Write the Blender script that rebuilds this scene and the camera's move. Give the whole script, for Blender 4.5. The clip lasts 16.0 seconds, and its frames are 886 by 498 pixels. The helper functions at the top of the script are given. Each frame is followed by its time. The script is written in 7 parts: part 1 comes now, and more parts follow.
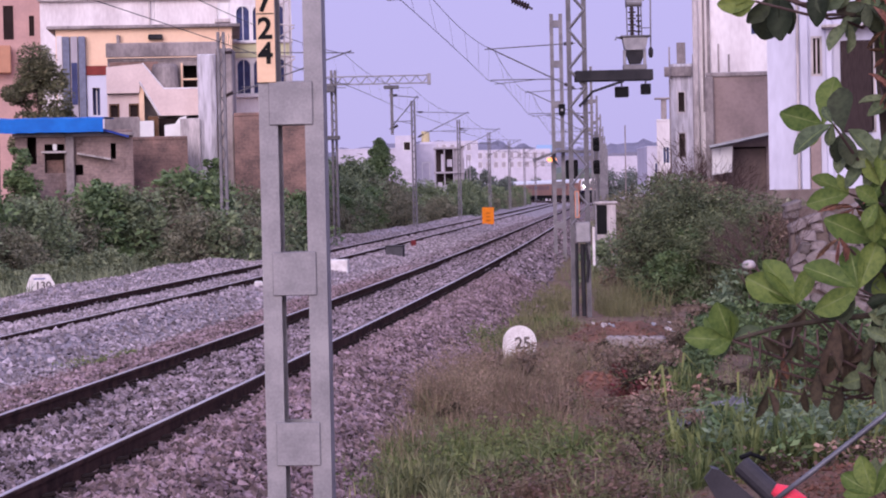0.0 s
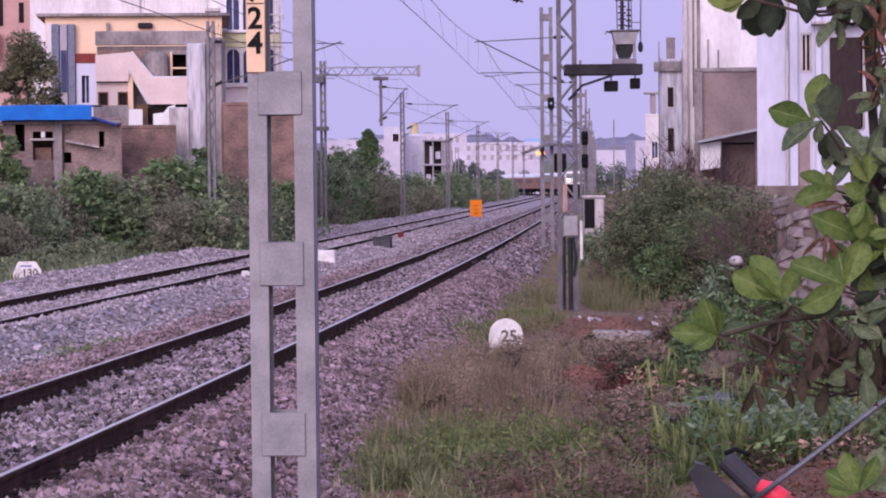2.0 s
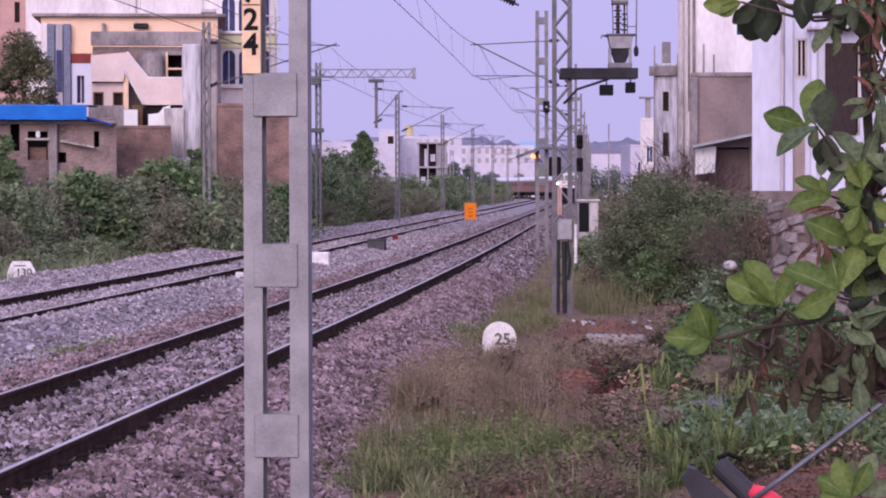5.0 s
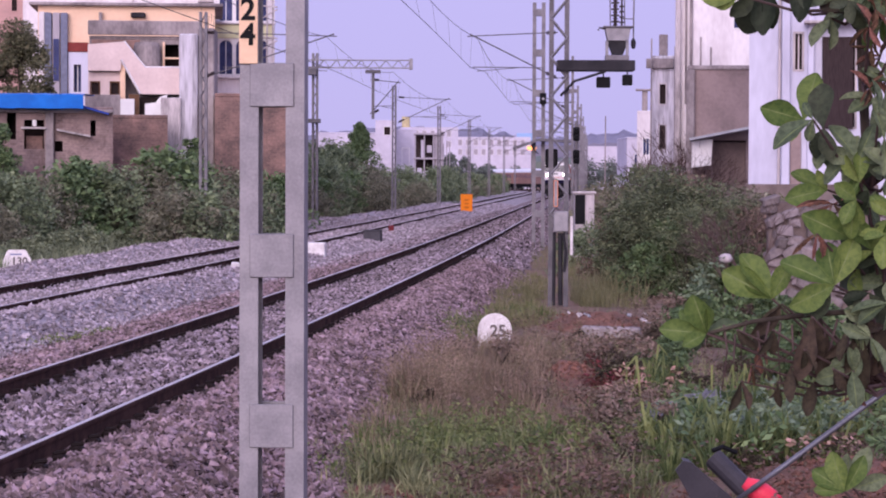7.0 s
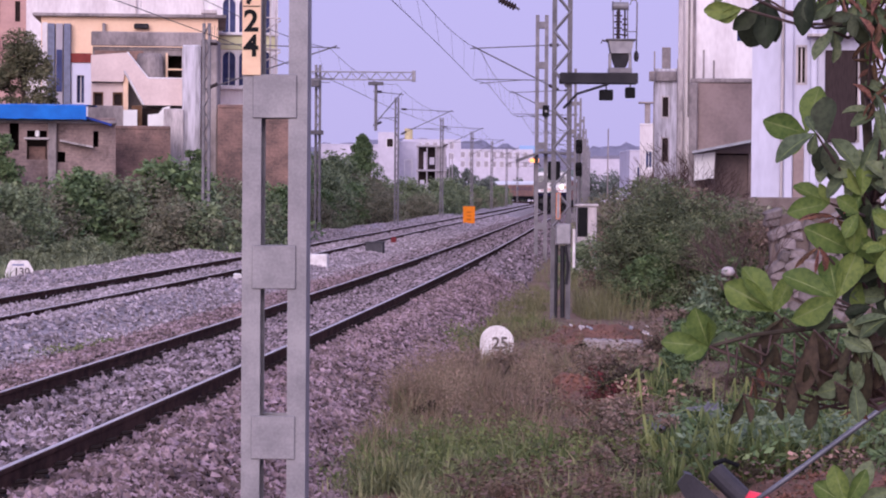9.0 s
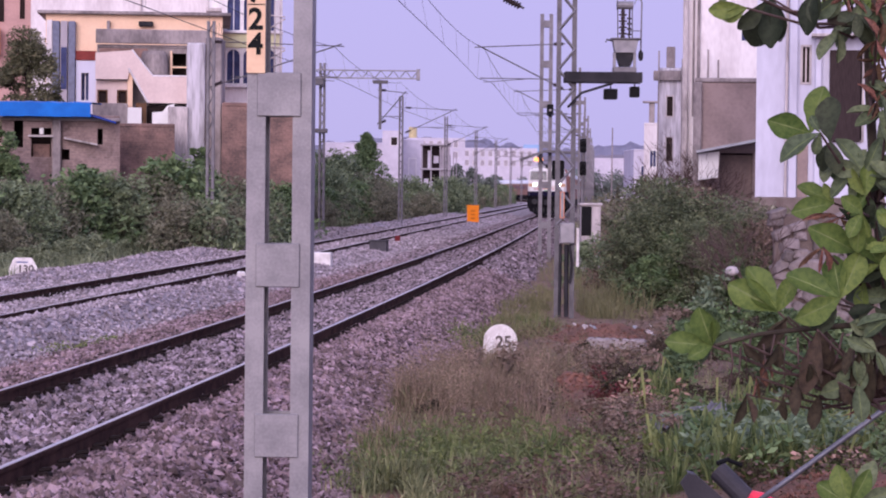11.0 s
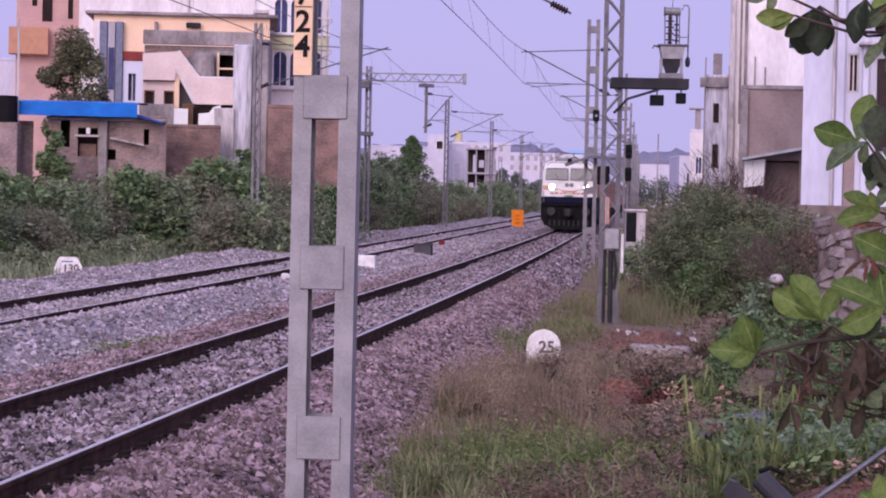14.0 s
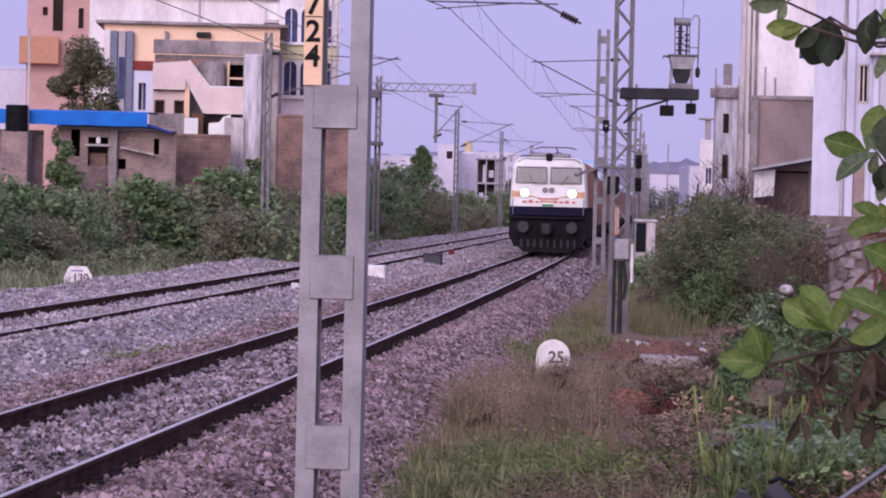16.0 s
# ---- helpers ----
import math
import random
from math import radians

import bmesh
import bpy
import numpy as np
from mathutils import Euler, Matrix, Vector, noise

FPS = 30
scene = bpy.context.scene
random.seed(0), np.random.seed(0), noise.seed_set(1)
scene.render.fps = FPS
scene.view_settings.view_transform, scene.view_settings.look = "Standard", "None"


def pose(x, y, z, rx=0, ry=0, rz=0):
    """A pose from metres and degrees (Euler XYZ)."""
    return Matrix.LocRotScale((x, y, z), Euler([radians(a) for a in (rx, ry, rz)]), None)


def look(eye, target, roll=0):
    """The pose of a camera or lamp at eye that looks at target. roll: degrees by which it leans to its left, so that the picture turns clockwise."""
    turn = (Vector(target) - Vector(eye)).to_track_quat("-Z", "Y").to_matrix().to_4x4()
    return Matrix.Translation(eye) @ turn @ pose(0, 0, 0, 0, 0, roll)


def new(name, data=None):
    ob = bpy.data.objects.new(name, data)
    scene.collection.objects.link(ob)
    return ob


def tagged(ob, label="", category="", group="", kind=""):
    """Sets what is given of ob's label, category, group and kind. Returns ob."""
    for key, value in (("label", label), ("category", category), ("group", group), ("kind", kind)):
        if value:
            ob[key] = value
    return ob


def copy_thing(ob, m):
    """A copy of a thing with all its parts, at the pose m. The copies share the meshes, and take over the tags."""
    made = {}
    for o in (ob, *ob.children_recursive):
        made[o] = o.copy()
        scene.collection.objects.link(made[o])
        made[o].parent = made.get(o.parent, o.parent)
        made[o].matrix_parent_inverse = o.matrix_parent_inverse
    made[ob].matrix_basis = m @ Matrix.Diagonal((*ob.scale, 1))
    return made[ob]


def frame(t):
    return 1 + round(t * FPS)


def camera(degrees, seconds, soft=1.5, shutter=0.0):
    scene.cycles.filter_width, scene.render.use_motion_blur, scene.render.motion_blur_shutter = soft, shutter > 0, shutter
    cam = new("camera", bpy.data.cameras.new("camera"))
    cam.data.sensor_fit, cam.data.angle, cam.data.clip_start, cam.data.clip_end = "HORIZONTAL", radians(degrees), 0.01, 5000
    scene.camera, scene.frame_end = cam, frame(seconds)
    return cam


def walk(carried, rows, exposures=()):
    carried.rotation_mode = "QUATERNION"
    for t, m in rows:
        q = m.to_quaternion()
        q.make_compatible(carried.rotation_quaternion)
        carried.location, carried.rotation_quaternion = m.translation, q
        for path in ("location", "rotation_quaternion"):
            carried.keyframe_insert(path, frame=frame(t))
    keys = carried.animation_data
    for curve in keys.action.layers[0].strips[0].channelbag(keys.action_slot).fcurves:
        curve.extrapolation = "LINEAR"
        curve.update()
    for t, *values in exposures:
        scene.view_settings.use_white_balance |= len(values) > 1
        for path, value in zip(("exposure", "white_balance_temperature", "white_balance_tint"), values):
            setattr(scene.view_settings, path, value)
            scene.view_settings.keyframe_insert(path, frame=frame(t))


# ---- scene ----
from collections import defaultdict

EYE = (0.0, 0.0, 2.022)
# seconds, heading to the right, tilt upwards, lean to the right, in degrees
AIM = [
    (0, -0.000, -1.264, 1.248),
    (0.5, 0.030, -1.323, 1.175),
    (1, 0.072, -1.295, 1.015),
    (1.5, 0.227, -1.380, 0.763),
    (2, 0.281, -1.446, 0.560),
    (2.5, 0.359, -1.439, 0.455),
    (3, 0.413, -1.392, 0.388),
    (3.5, 0.406, -1.376, 0.314),
    (4, 0.413, -1.378, 0.269),
    (6.5, 0.463, -1.484, -0.153),
    (7, 0.505, -1.583, -0.221),
    (7.5, 0.507, -1.634, -0.193),
    (8, 0.511, -1.468, -0.240),
    (8.5, 0.505, -1.377, -0.314),
    (9, 0.452, -1.312, -0.423),
    (11.5, 0.271, -1.373, -0.700),
    (12, 0.127, -1.415, -0.821),
    (12.5, 0.031, -1.436, -0.868),
    (13, -0.104, -1.422, -1.032),
    (13.5, -0.330, -1.392, -1.163),
    (14, -0.633, -1.267, -1.265),
    (14.5, -0.698, -1.202, -1.370),
    (15, -0.747, -1.176, -1.449),
    (15.5, -0.801, -1.116, -1.437),
    (16, -0.857, -1.049, -1.361),
]


def aim(heading, tilt, lean):
    """Pose of the hand-held camera, which only turns."""
    h, e = radians(heading), radians(tilt)
    ahead = Vector((math.sin(h) * math.cos(e), math.cos(h) * math.cos(e), math.sin(e)))
    return look(EYE, Vector(EYE) + ahead * 50, -lean)


cam = camera(19.77, 16.0, soft=2.0)
walk(cam, [(t, aim(a, b, c)) for t, a, b, c in AIM], exposures=[(0, 0.0, 6500, 10), (6.5, 0.0, 6500, 10), (7.25, 0.06, 6500, 10), (8.3, 0.0, 6500, 10), (13.0, 0.0, 6500, 10), (14.5, -0.06, 6500, 10), (16, -0.08, 6500, 10)])

# ---- light ----
world = bpy.data.worlds.new("dusk_sky")
scene.world = world
world.use_nodes = True
wn, wl = world.node_tree.nodes, world.node_tree.links
wn.clear()
sky = wn.new("ShaderNodeTexSky")
sky.sky_type, sky.sun_disc, sky.sun_elevation, sky.sun_rotation = "NISHITA", False, radians(14), radians(200)
sky_dim = wn.new("ShaderNodeMix")
sky_dim.data_type, sky_dim.blend_type = "RGBA", "MULTIPLY"
sky_dim.inputs["Factor"].default_value = 1.0
sky_dim.inputs["B"].default_value = (0.09, 0.075, 0.085, 1)
wl.new(sky.outputs[0], sky_dim.inputs["A"])
geo = wn.new("ShaderNodeTexCoord")
sep = wn.new("ShaderNodeSeparateXYZ")
wl.new(geo.outputs["Generated"], sep.inputs[0])
ramp = wn.new("ShaderNodeValToRGB")
ramp.color_ramp.elements[0].position, ramp.color_ramp.elements[0].color = 0.0, (0.53, 0.475, 0.865, 1)
ramp.color_ramp.elements[1].position, ramp.color_ramp.elements[1].color = 0.12, (0.555, 0.50, 0.96, 1)
top = ramp.color_ramp.elements.new(0.6)
top.color = (0.80, 0.78, 1.25, 1)
wl.new(sep.outputs["Z"], ramp.inputs[0])
haze = wn.new("ShaderNodeMix")
haze.data_type = "RGBA"
haze.inputs["Factor"].default_value = 0.96
wl.new(sky_dim.outputs["Result"], haze.inputs["A"])
wl.new(ramp.outputs[0], haze.inputs["B"])
bg = wn.new("ShaderNodeBackground")
bg.inputs["Strength"].default_value = 1.0
wl.new(haze.outputs["Result"], bg.inputs["Color"])
wo = wn.new("ShaderNodeOutputWorld")
wl.new(bg.outputs[0], wo.inputs[0])

sun = new("sun", bpy.data.lights.new("sun", "SUN"))
sun.data.energy, sun.data.angle, sun.data.color = 3.0, radians(40), (1.0, 0.83, 0.89)
sun.matrix_world = look((-20, -60, 30), (0, 40, 0))

# ---- materials ----


def mat(name, base, other=None, rough=0.8, metal=0.0, scale=3.0, fine=40.0, bump=0.3, dist=0.01, spread=0.0, island=0.0, trans=0.0, emit=0.0, spec=0.15, stretch=(1, 1, 1), mix=0.5, courses=False):
    """A worn surface: two colours blended by coarse and fine noise, with relief; spread varies it by object, island by piece."""
    m = bpy.data.materials.new(name)
    m.use_nodes = True
    n, l = m.node_tree.nodes, m.node_tree.links
    b = n["Principled BSDF"]
    b.inputs["Roughness"].default_value, b.inputs["Metallic"].default_value = rough, metal
    b.inputs["Specular IOR Level"].default_value = spec
    other = other or tuple(c * 0.72 for c in base)
    co = n.new("ShaderNodeTexCoord")
    mp = n.new("ShaderNodeMapping")
    mp.inputs["Scale"].default_value = stretch
    l.new(co.outputs["Object"], mp.inputs[0])
    big, small = n.new("ShaderNodeTexNoise"), n.new("ShaderNodeTexNoise")
    for q, s, d in ((big, scale, 6), (small, fine, 3)):
        q.inputs["Scale"].default_value, q.inputs["Detail"].default_value = s, d
        l.new(mp.outputs[0], q.inputs["Vector"])
    add = n.new("ShaderNodeMath")
    add.operation, add.inputs[1].default_value = "MULTIPLY_ADD", 0.45
    l.new(small.outputs[0], add.inputs[0])
    sub = n.new("ShaderNodeMath")
    sub.operation, sub.inputs[1].default_value = "SUBTRACT", 0.22
    l.new(big.outputs[0], sub.inputs[0])
    l.new(sub.outputs[0], add.inputs[2])
    cr = n.new("ShaderNodeValToRGB")
    cr.color_ramp.elements[0].position, cr.color_ramp.elements[0].color = max(0.02, mix - 0.18), (*other, 1)
    cr.color_ramp.elements[1].position, cr.color_ramp.elements[1].color = min(0.98, mix + 0.18), (*base, 1)
    l.new(add.outputs[0], cr.inputs[0])
    col = cr.outputs[0]
    for amount, node, out in ((spread, "ShaderNodeObjectInfo", "Random"), (island, "ShaderNodeNewGeometry", "Random Per Island")):
        if amount:
            src = n.new(node)
            hs = n.new("ShaderNodeHueSaturation")
            rng = n.new("ShaderNodeMapRange")
            rng.inputs["To Min"].default_value, rng.inputs["To Max"].default_value = 1 - amount, 1 + amount
            l.new(src.outputs[out], rng.inputs[0])
            l.new(rng.outputs[0], hs.inputs["Value"])
            hue = n.new("ShaderNodeMapRange")
            hue.inputs["To Min"].default_value, hue.inputs["To Max"].default_value = 0.5 + amount * 0.06, 0.5 - amount * 0.06
            l.new(src.outputs[out], hue.inputs[0])
            l.new(hue.outputs[0], hs.inputs["Hue"])
            l.new(col, hs.inputs["Color"])
            col = hs.outputs[0]
    if courses:
        turn = n.new("ShaderNodeMapping")
        turn.inputs["Rotation"].default_value = (radians(-90), 0, 0)
        l.new(co.outputs["Object"], turn.inputs[0])
        br = n.new("ShaderNodeTexBrick")
        br.inputs["Scale"].default_value, br.inputs["Brick Width"].default_value, br.inputs["Row Height"].default_value = 1.0, 0.25, 0.09
        br.inputs["Mortar Size"].default_value = 0.012
        br.inputs["Color1"].default_value, br.inputs["Color2"].default_value, br.inputs["Mortar"].default_value = (1.25, 1.2, 1.2, 1), (0.7, 0.7, 0.72, 1), (1.1, 1.15, 1.2, 1)
        l.new(turn.outputs[0], br.inputs["Vector"])
        mul = n.new("ShaderNodeMix")
        mul.data_type, mul.blend_type = "RGBA", "MULTIPLY"
        mul.inputs["Factor"].default_value = 0.5
        l.new(col, mul.inputs["A"])
        l.new(br.outputs["Color"], mul.inputs["B"])
        col = mul.outputs["Result"]
    l.new(col, b.inputs["Base Color"])
    if bump:
        bp = n.new("ShaderNodeBump")
        bp.inputs["Strength"].default_value, bp.inputs["Distance"].default_value = bump, dist
        l.new(add.outputs[0], bp.inputs["Height"])
        l.new(bp.outputs[0], b.inputs["Normal"])
    if emit:
        l.new(col, b.inputs["Emission Color"])
        b.inputs["Emission Strength"].default_value = emit
    if trans:
        tr, ms = n.new("ShaderNodeBsdfTranslucent"), n.new("ShaderNodeMixShader")
        l.new(col, tr.inputs[0])
        ms.inputs[0].default_value = trans
        l.new(b.outputs[0], ms.inputs[1])
        l.new(tr.outputs[0], ms.inputs[2])
        l.new(ms.outputs[0], n["Material Output"].inputs[0])
    return m


STONE_PINK = mat("ballast_pink", (0.30, 0.215, 0.225), (0.125, 0.088, 0.095), scale=2.0, fine=30, island=0.7, rough=0.9)
STONE_MAUVE = mat("ballast_mauve", (0.295, 0.235, 0.255), (0.118, 0.093, 0.103), scale=2.0, fine=30, island=0.9, rough=0.9)
LITTER = mat("leaf_litter", (0.167, 0.115, 0.0897), (0.0805, 0.0575, 0.0483), scale=3, fine=20, island=0.6, rough=0.9, bump=0)
STONE_GREY = mat("ballast_grey", (0.406, 0.344, 0.375), (0.206, 0.173, 0.19), scale=2.0, fine=30, island=0.55, rough=0.9)
BED_PINK = mat("ballast_bed_pink", (0.27, 0.2, 0.205), (0.11, 0.08, 0.085), scale=3.0, fine=14, bump=1.0, dist=0.08, rough=0.95)
BED_GREY = mat("ballast_bed_grey", (0.396, 0.342, 0.366), (0.192, 0.162, 0.178), scale=3.0, fine=14, bump=1.0, dist=0.08, rough=0.95)
RAIL_TOP = mat("polished_rail", (0.72, 0.67, 0.67), (0.56, 0.51, 0.51), rough=0.32, metal=0.9, bump=0.05, stretch=(1, 0.1, 1), spec=0.2)
RAIL_RUST = mat("rusted_rail", (0.078, 0.042, 0.036), (0.028, 0.016, 0.015), rough=0.85, scale=4, spec=0.04)
SLEEPER = mat("concrete_sleeper", (0.22, 0.20, 0.20), (0.13, 0.11, 0.11), rough=0.9, scale=4, spread=0.15)
CLIP = mat("clip_steel", (0.028, 0.02, 0.019), (0.018, 0.013, 0.013), rough=0.7, metal=0.4, spec=0.04)
EARTH = mat("earth", (0.24, 0.154, 0.12), (0.132, 0.096, 0.0744), scale=1.4, fine=45, bump=1.0, dist=0.05, rough=0.95)
RED_SOIL = mat("red_soil", (0.24, 0.115, 0.085), (0.12, 0.07, 0.055), scale=2, fine=14, bump=1.0, dist=0.05, rough=0.95)
GALV = mat("galvanised_steel", (0.29, 0.275, 0.295), (0.19, 0.18, 0.2), rough=0.55, metal=0.35, scale=5, fine=60, bump=0.1)
GALV_DARK = mat("dull_steel", (0.155, 0.145, 0.16), (0.085, 0.08, 0.09), rough=0.6, metal=0.4, scale=3, fine=40, bump=0.1)
GALV_MID = mat("weathered_steel", (0.215, 0.20, 0.22), (0.13, 0.12, 0.135), rough=0.6, metal=0.35, scale=3, fine=40, bump=0.1)
RED_LEAF = mat("red_leaf", (0.17, 0.045, 0.04), (0.09, 0.03, 0.03), scale=2, island=0.4, trans=0.2, rough=0.7, bump=0)
STREAKED = mat("streaked_plaster", (0.6, 0.57, 0.63), (0.29, 0.27, 0.295), scale=3.2, fine=9, rough=0.95, bump=0.3, dist=0.02, stretch=(1.8, 1.8, 0.2), mix=0.46)
DARK_STEEL = mat("dark_steel", (0.045, 0.042, 0.048), (0.025, 0.024, 0.028), rough=0.6, metal=0.3, spec=0.04)
BLACK = mat("black_paint", (0.012, 0.012, 0.014), rough=0.5, spec=0.04)
WIRE = mat("wire_copper", (0.055, 0.05, 0.06), rough=0.6, metal=0.5)
PLATE = mat("cream_paint", (0.8, 0.55, 0.37), (0.7, 0.47, 0.32), rough=0.6, scale=6)
WHITEWASH = mat("whitewash", (0.78, 0.74, 0.74), (0.55, 0.50, 0.50), rough=0.9, scale=5)
ORANGE = mat("orange_board", (0.85, 0.24, 0.012), (0.75, 0.19, 0.01), rough=0.5)
RED = mat("red_paint", (0.17, 0.02, 0.03), (0.11, 0.015, 0.02), rough=0.6)
PINK_WALL = mat("white_plaster", (0.8, 0.75, 0.77), (0.56, 0.5, 0.52), scale=0.7, fine=7, rough=0.9, bump=0.2, stretch=(1, 1, 0.35), mix=0.46)
LILAC_WALL = mat("pale_plaster", (0.59, 0.58, 0.70), (0.45, 0.44, 0.54), scale=0.5, fine=5, rough=0.9, bump=0.15, stretch=(1.2, 1.2, 0.4), mix=0.42)
CREAM_WALL = mat("cream_plaster", (0.86, 0.61, 0.44), (0.76, 0.52, 0.37), scale=0.7, fine=6, rough=0.9, bump=0.15)
PALE_PINK = mat("pale_pink_plaster", (0.74, 0.6, 0.57), (0.62, 0.49, 0.47), scale=0.9, fine=8, rough=0.9, bump=0.15)
SALMON = mat("salmon_plaster", (0.543, 0.342, 0.319), (0.425, 0.271, 0.26), scale=0.7, fine=6, rough=0.9, bump=0.15)
RAW_CONCRETE = mat("raw_concrete", (0.36, 0.31, 0.31), (0.17, 0.145, 0.15), scale=1.1, fine=9, rough=0.95, bump=0.4, dist=0.03, stretch=(1, 1, 0.5))
PALE_CONCRETE = mat("stained_pale_plaster", (0.62, 0.55, 0.56), (0.27, 0.24, 0.245), scale=1.3, fine=9, rough=0.95, bump=0.4, dist=0.03, stretch=(1.6, 1.6, 0.35))
BROWN_RENDER = mat("brown_render", (0.31, 0.235, 0.225), (0.21, 0.16, 0.155), scale=0.9, fine=8, rough=0.95, bump=0.3, dist=0.02)
BRICK_WALL = mat("old_brickwork", (0.285, 0.175, 0.15), (0.13, 0.09, 0.082), scale=1.2, fine=10, rough=0.95, bump=0.6, dist=0.03, courses=True)
MORTAR = mat("mortar", (0.20, 0.16, 0.15), (0.12, 0.09, 0.085), scale=2, rough=0.95)
STONE_WALL = mat("rubble_stone", (0.24, 0.20, 0.20), (0.13, 0.11, 0.115), scale=3, fine=16, rough=0.95, bump=0.5, dist=0.03, spread=0.3)
MAROON = mat("maroon_band", (0.24, 0.05, 0.045), rough=0.8)
BLUE_GREY = mat("blue_grey_tile", (0.19, 0.20, 0.28), (0.13, 0.14, 0.20), rough=0.6, scale=5)
YELLOW_GREEN = mat("yellow_green_plaster", (0.68, 0.66, 0.42), (0.6, 0.58, 0.36), rough=0.9)
TARP = mat("blue_tarpaulin", (0.012, 0.17, 0.62), (0.01, 0.12, 0.48), rough=0.45, scale=2, bump=0.5, dist=0.03)
DARK_TARP = mat("dark_blue_sheet", (0.02, 0.05, 0.30), rough=0.5)
GLASS = mat("window_glass", (0.045, 0.055, 0.15), (0.025, 0.03, 0.09), rough=0.5, spec=0.15, bump=0.0)
# Near-black colour standing for the shade of rooms behind openings and panes.
VOID = mat("unlit_interior", (0.035, 0.025, 0.025), rough=0.95, spec=0.04)
WOOD = mat("old_wood", (0.16, 0.085, 0.05), (0.09, 0.05, 0.03), rough=0.8, scale=4)
WHITE = mat("white_paint", (0.80, 0.78, 0.78), (0.70, 0.68, 0.69), rough=0.6, scale=2)
TIN = mat("tin_sheet", (0.42, 0.44, 0.48), (0.26, 0.26, 0.30), rough=0.5, metal=0.3, scale=2)
# Far walls and woods: distance haze is mixed into these paler, bluer colours.
FAR_WALL = mat("hazed_white", (0.6, 0.56, 0.66), (0.46, 0.43, 0.52), scale=0.2, fine=2, rough=0.95, bump=0.0)
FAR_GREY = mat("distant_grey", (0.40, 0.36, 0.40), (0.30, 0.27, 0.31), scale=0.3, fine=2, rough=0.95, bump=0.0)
FAR_WOOD = mat("hazed_woods", (0.215, 0.205, 0.275), (0.16, 0.155, 0.215), scale=0.1, fine=1, rough=1.0, bump=0.0, island=0.15)
TANK = mat("tank_yellow", (0.62, 0.52, 0.30), rough=0.7)
BARK = mat("bark", (0.075, 0.06, 0.047), (0.04, 0.032, 0.026), scale=8, fine=50, bump=0.8, rough=0.95)
# The much darker second leaf colour paints shadowed gaps into the bushes.
LEAF = mat("shrub_leaf", (0.246, 0.3, 0.172), (0.0891, 0.116, 0.0693), scale=1.7, fine=5, island=0.30, trans=0.12, rough=0.6, bump=0)
LEAF_DARK = mat("dark_creeper_leaf", (0.18, 0.256, 0.118), (0.063, 0.0957, 0.0465), scale=1.7, fine=5, island=0.30, trans=0.12, rough=0.55, bump=0)
LEAF_OLIVE = mat("olive_scrub_leaf", (0.27, 0.261, 0.18), (0.0951, 0.0951, 0.066), scale=1.7, fine=5, island=0.30, trans=0.12, rough=0.7, bump=0)
LEAF_TREE = mat("tree_leaf", (0.214, 0.206, 0.119), (0.0648, 0.0674, 0.0389), scale=1.7, fine=5, island=0.4, trans=0.25, rough=0.6, bump=0)
# Its darker second colour paints shadows between the grass clumps.
GRASS = mat("green_grass", (0.3, 0.3, 0.156), (0.125, 0.145, 0.07), scale=2.2, fine=6, island=0.4, trans=0.3, rough=0.7, bump=0)
GRASS_DRY = mat("dry_grass", (0.37, 0.285, 0.195), (0.165, 0.12, 0.085), scale=1.6, fine=6, island=0.45, trans=0.3, rough=0.85, bump=0)
GRASS_LUSH = mat("lush_blade", (0.215, 0.25, 0.0978), (0.0893, 0.125, 0.051), scale=0.8, fine=6, island=0.4, trans=0.3, rough=0.6, spec=0.08, bump=0)
BIG_LEAF = mat("broad_leaf", (0.165, 0.225, 0.06), (0.085, 0.135, 0.038), scale=9, fine=60, spread=0.3, trans=0.3, rough=0.55, bump=0.3, dist=0.004)
# Shaded copy of the broad leaf: the shade is put into its colour.
BIG_LEAF_SHADED = mat("broad_leaf_shaded", (0.0499, 0.0634, 0.0365), (0.0269, 0.0346, 0.0211), scale=9, fine=60, spread=0.4, trans=0.15, rough=0.6, bump=0.2, dist=0.004)
BIG_LEAF_DULL = mat("dull_blue_green_leaf", (0.165, 0.205, 0.115), (0.085, 0.11, 0.062), scale=9, fine=60, spread=0.35, trans=0.2, rough=0.6, bump=0.2, dist=0.004)
WITHERED = mat("withered_leaf", (0.0742, 0.0577, 0.0393), (0.0367, 0.0297, 0.0227), scale=9, fine=60, spread=0.4, trans=0.15, rough=0.8, bump=0.4, dist=0.006)
LEAF_RIB = mat("leaf_rib", (0.21, 0.26, 0.10), rough=0.6, bump=0)
DRY_LEAF = mat("dry_broad_leaf", (0.23, 0.125, 0.082), (0.10, 0.06, 0.046), scale=11, fine=60, spread=0.45, trans=0.15, rough=0.85, bump=0.4, dist=0.006)
GRASS_PALE = mat("pale_grass", (0.26, 0.24, 0.13), (0.156, 0.156, 0.078), scale=0.8, fine=6, island=0.35, trans=0.3, rough=0.8, bump=0)
LEAF_BLUE = mat("blue_green_weed_leaf", (0.2, 0.262, 0.168), (0.11, 0.155, 0.096), scale=1.0, fine=8, island=0.4, trans=0.2, rough=0.5, bump=0)
# Here too the dark second colour stands for shadow inside the foliage.
LEAF_FINE = mat("feathery_leaf", (0.185, 0.216, 0.121), (0.0555, 0.0685, 0.039), scale=1.7, fine=4, island=0.4, trans=0.12, rough=0.7, bump=0)
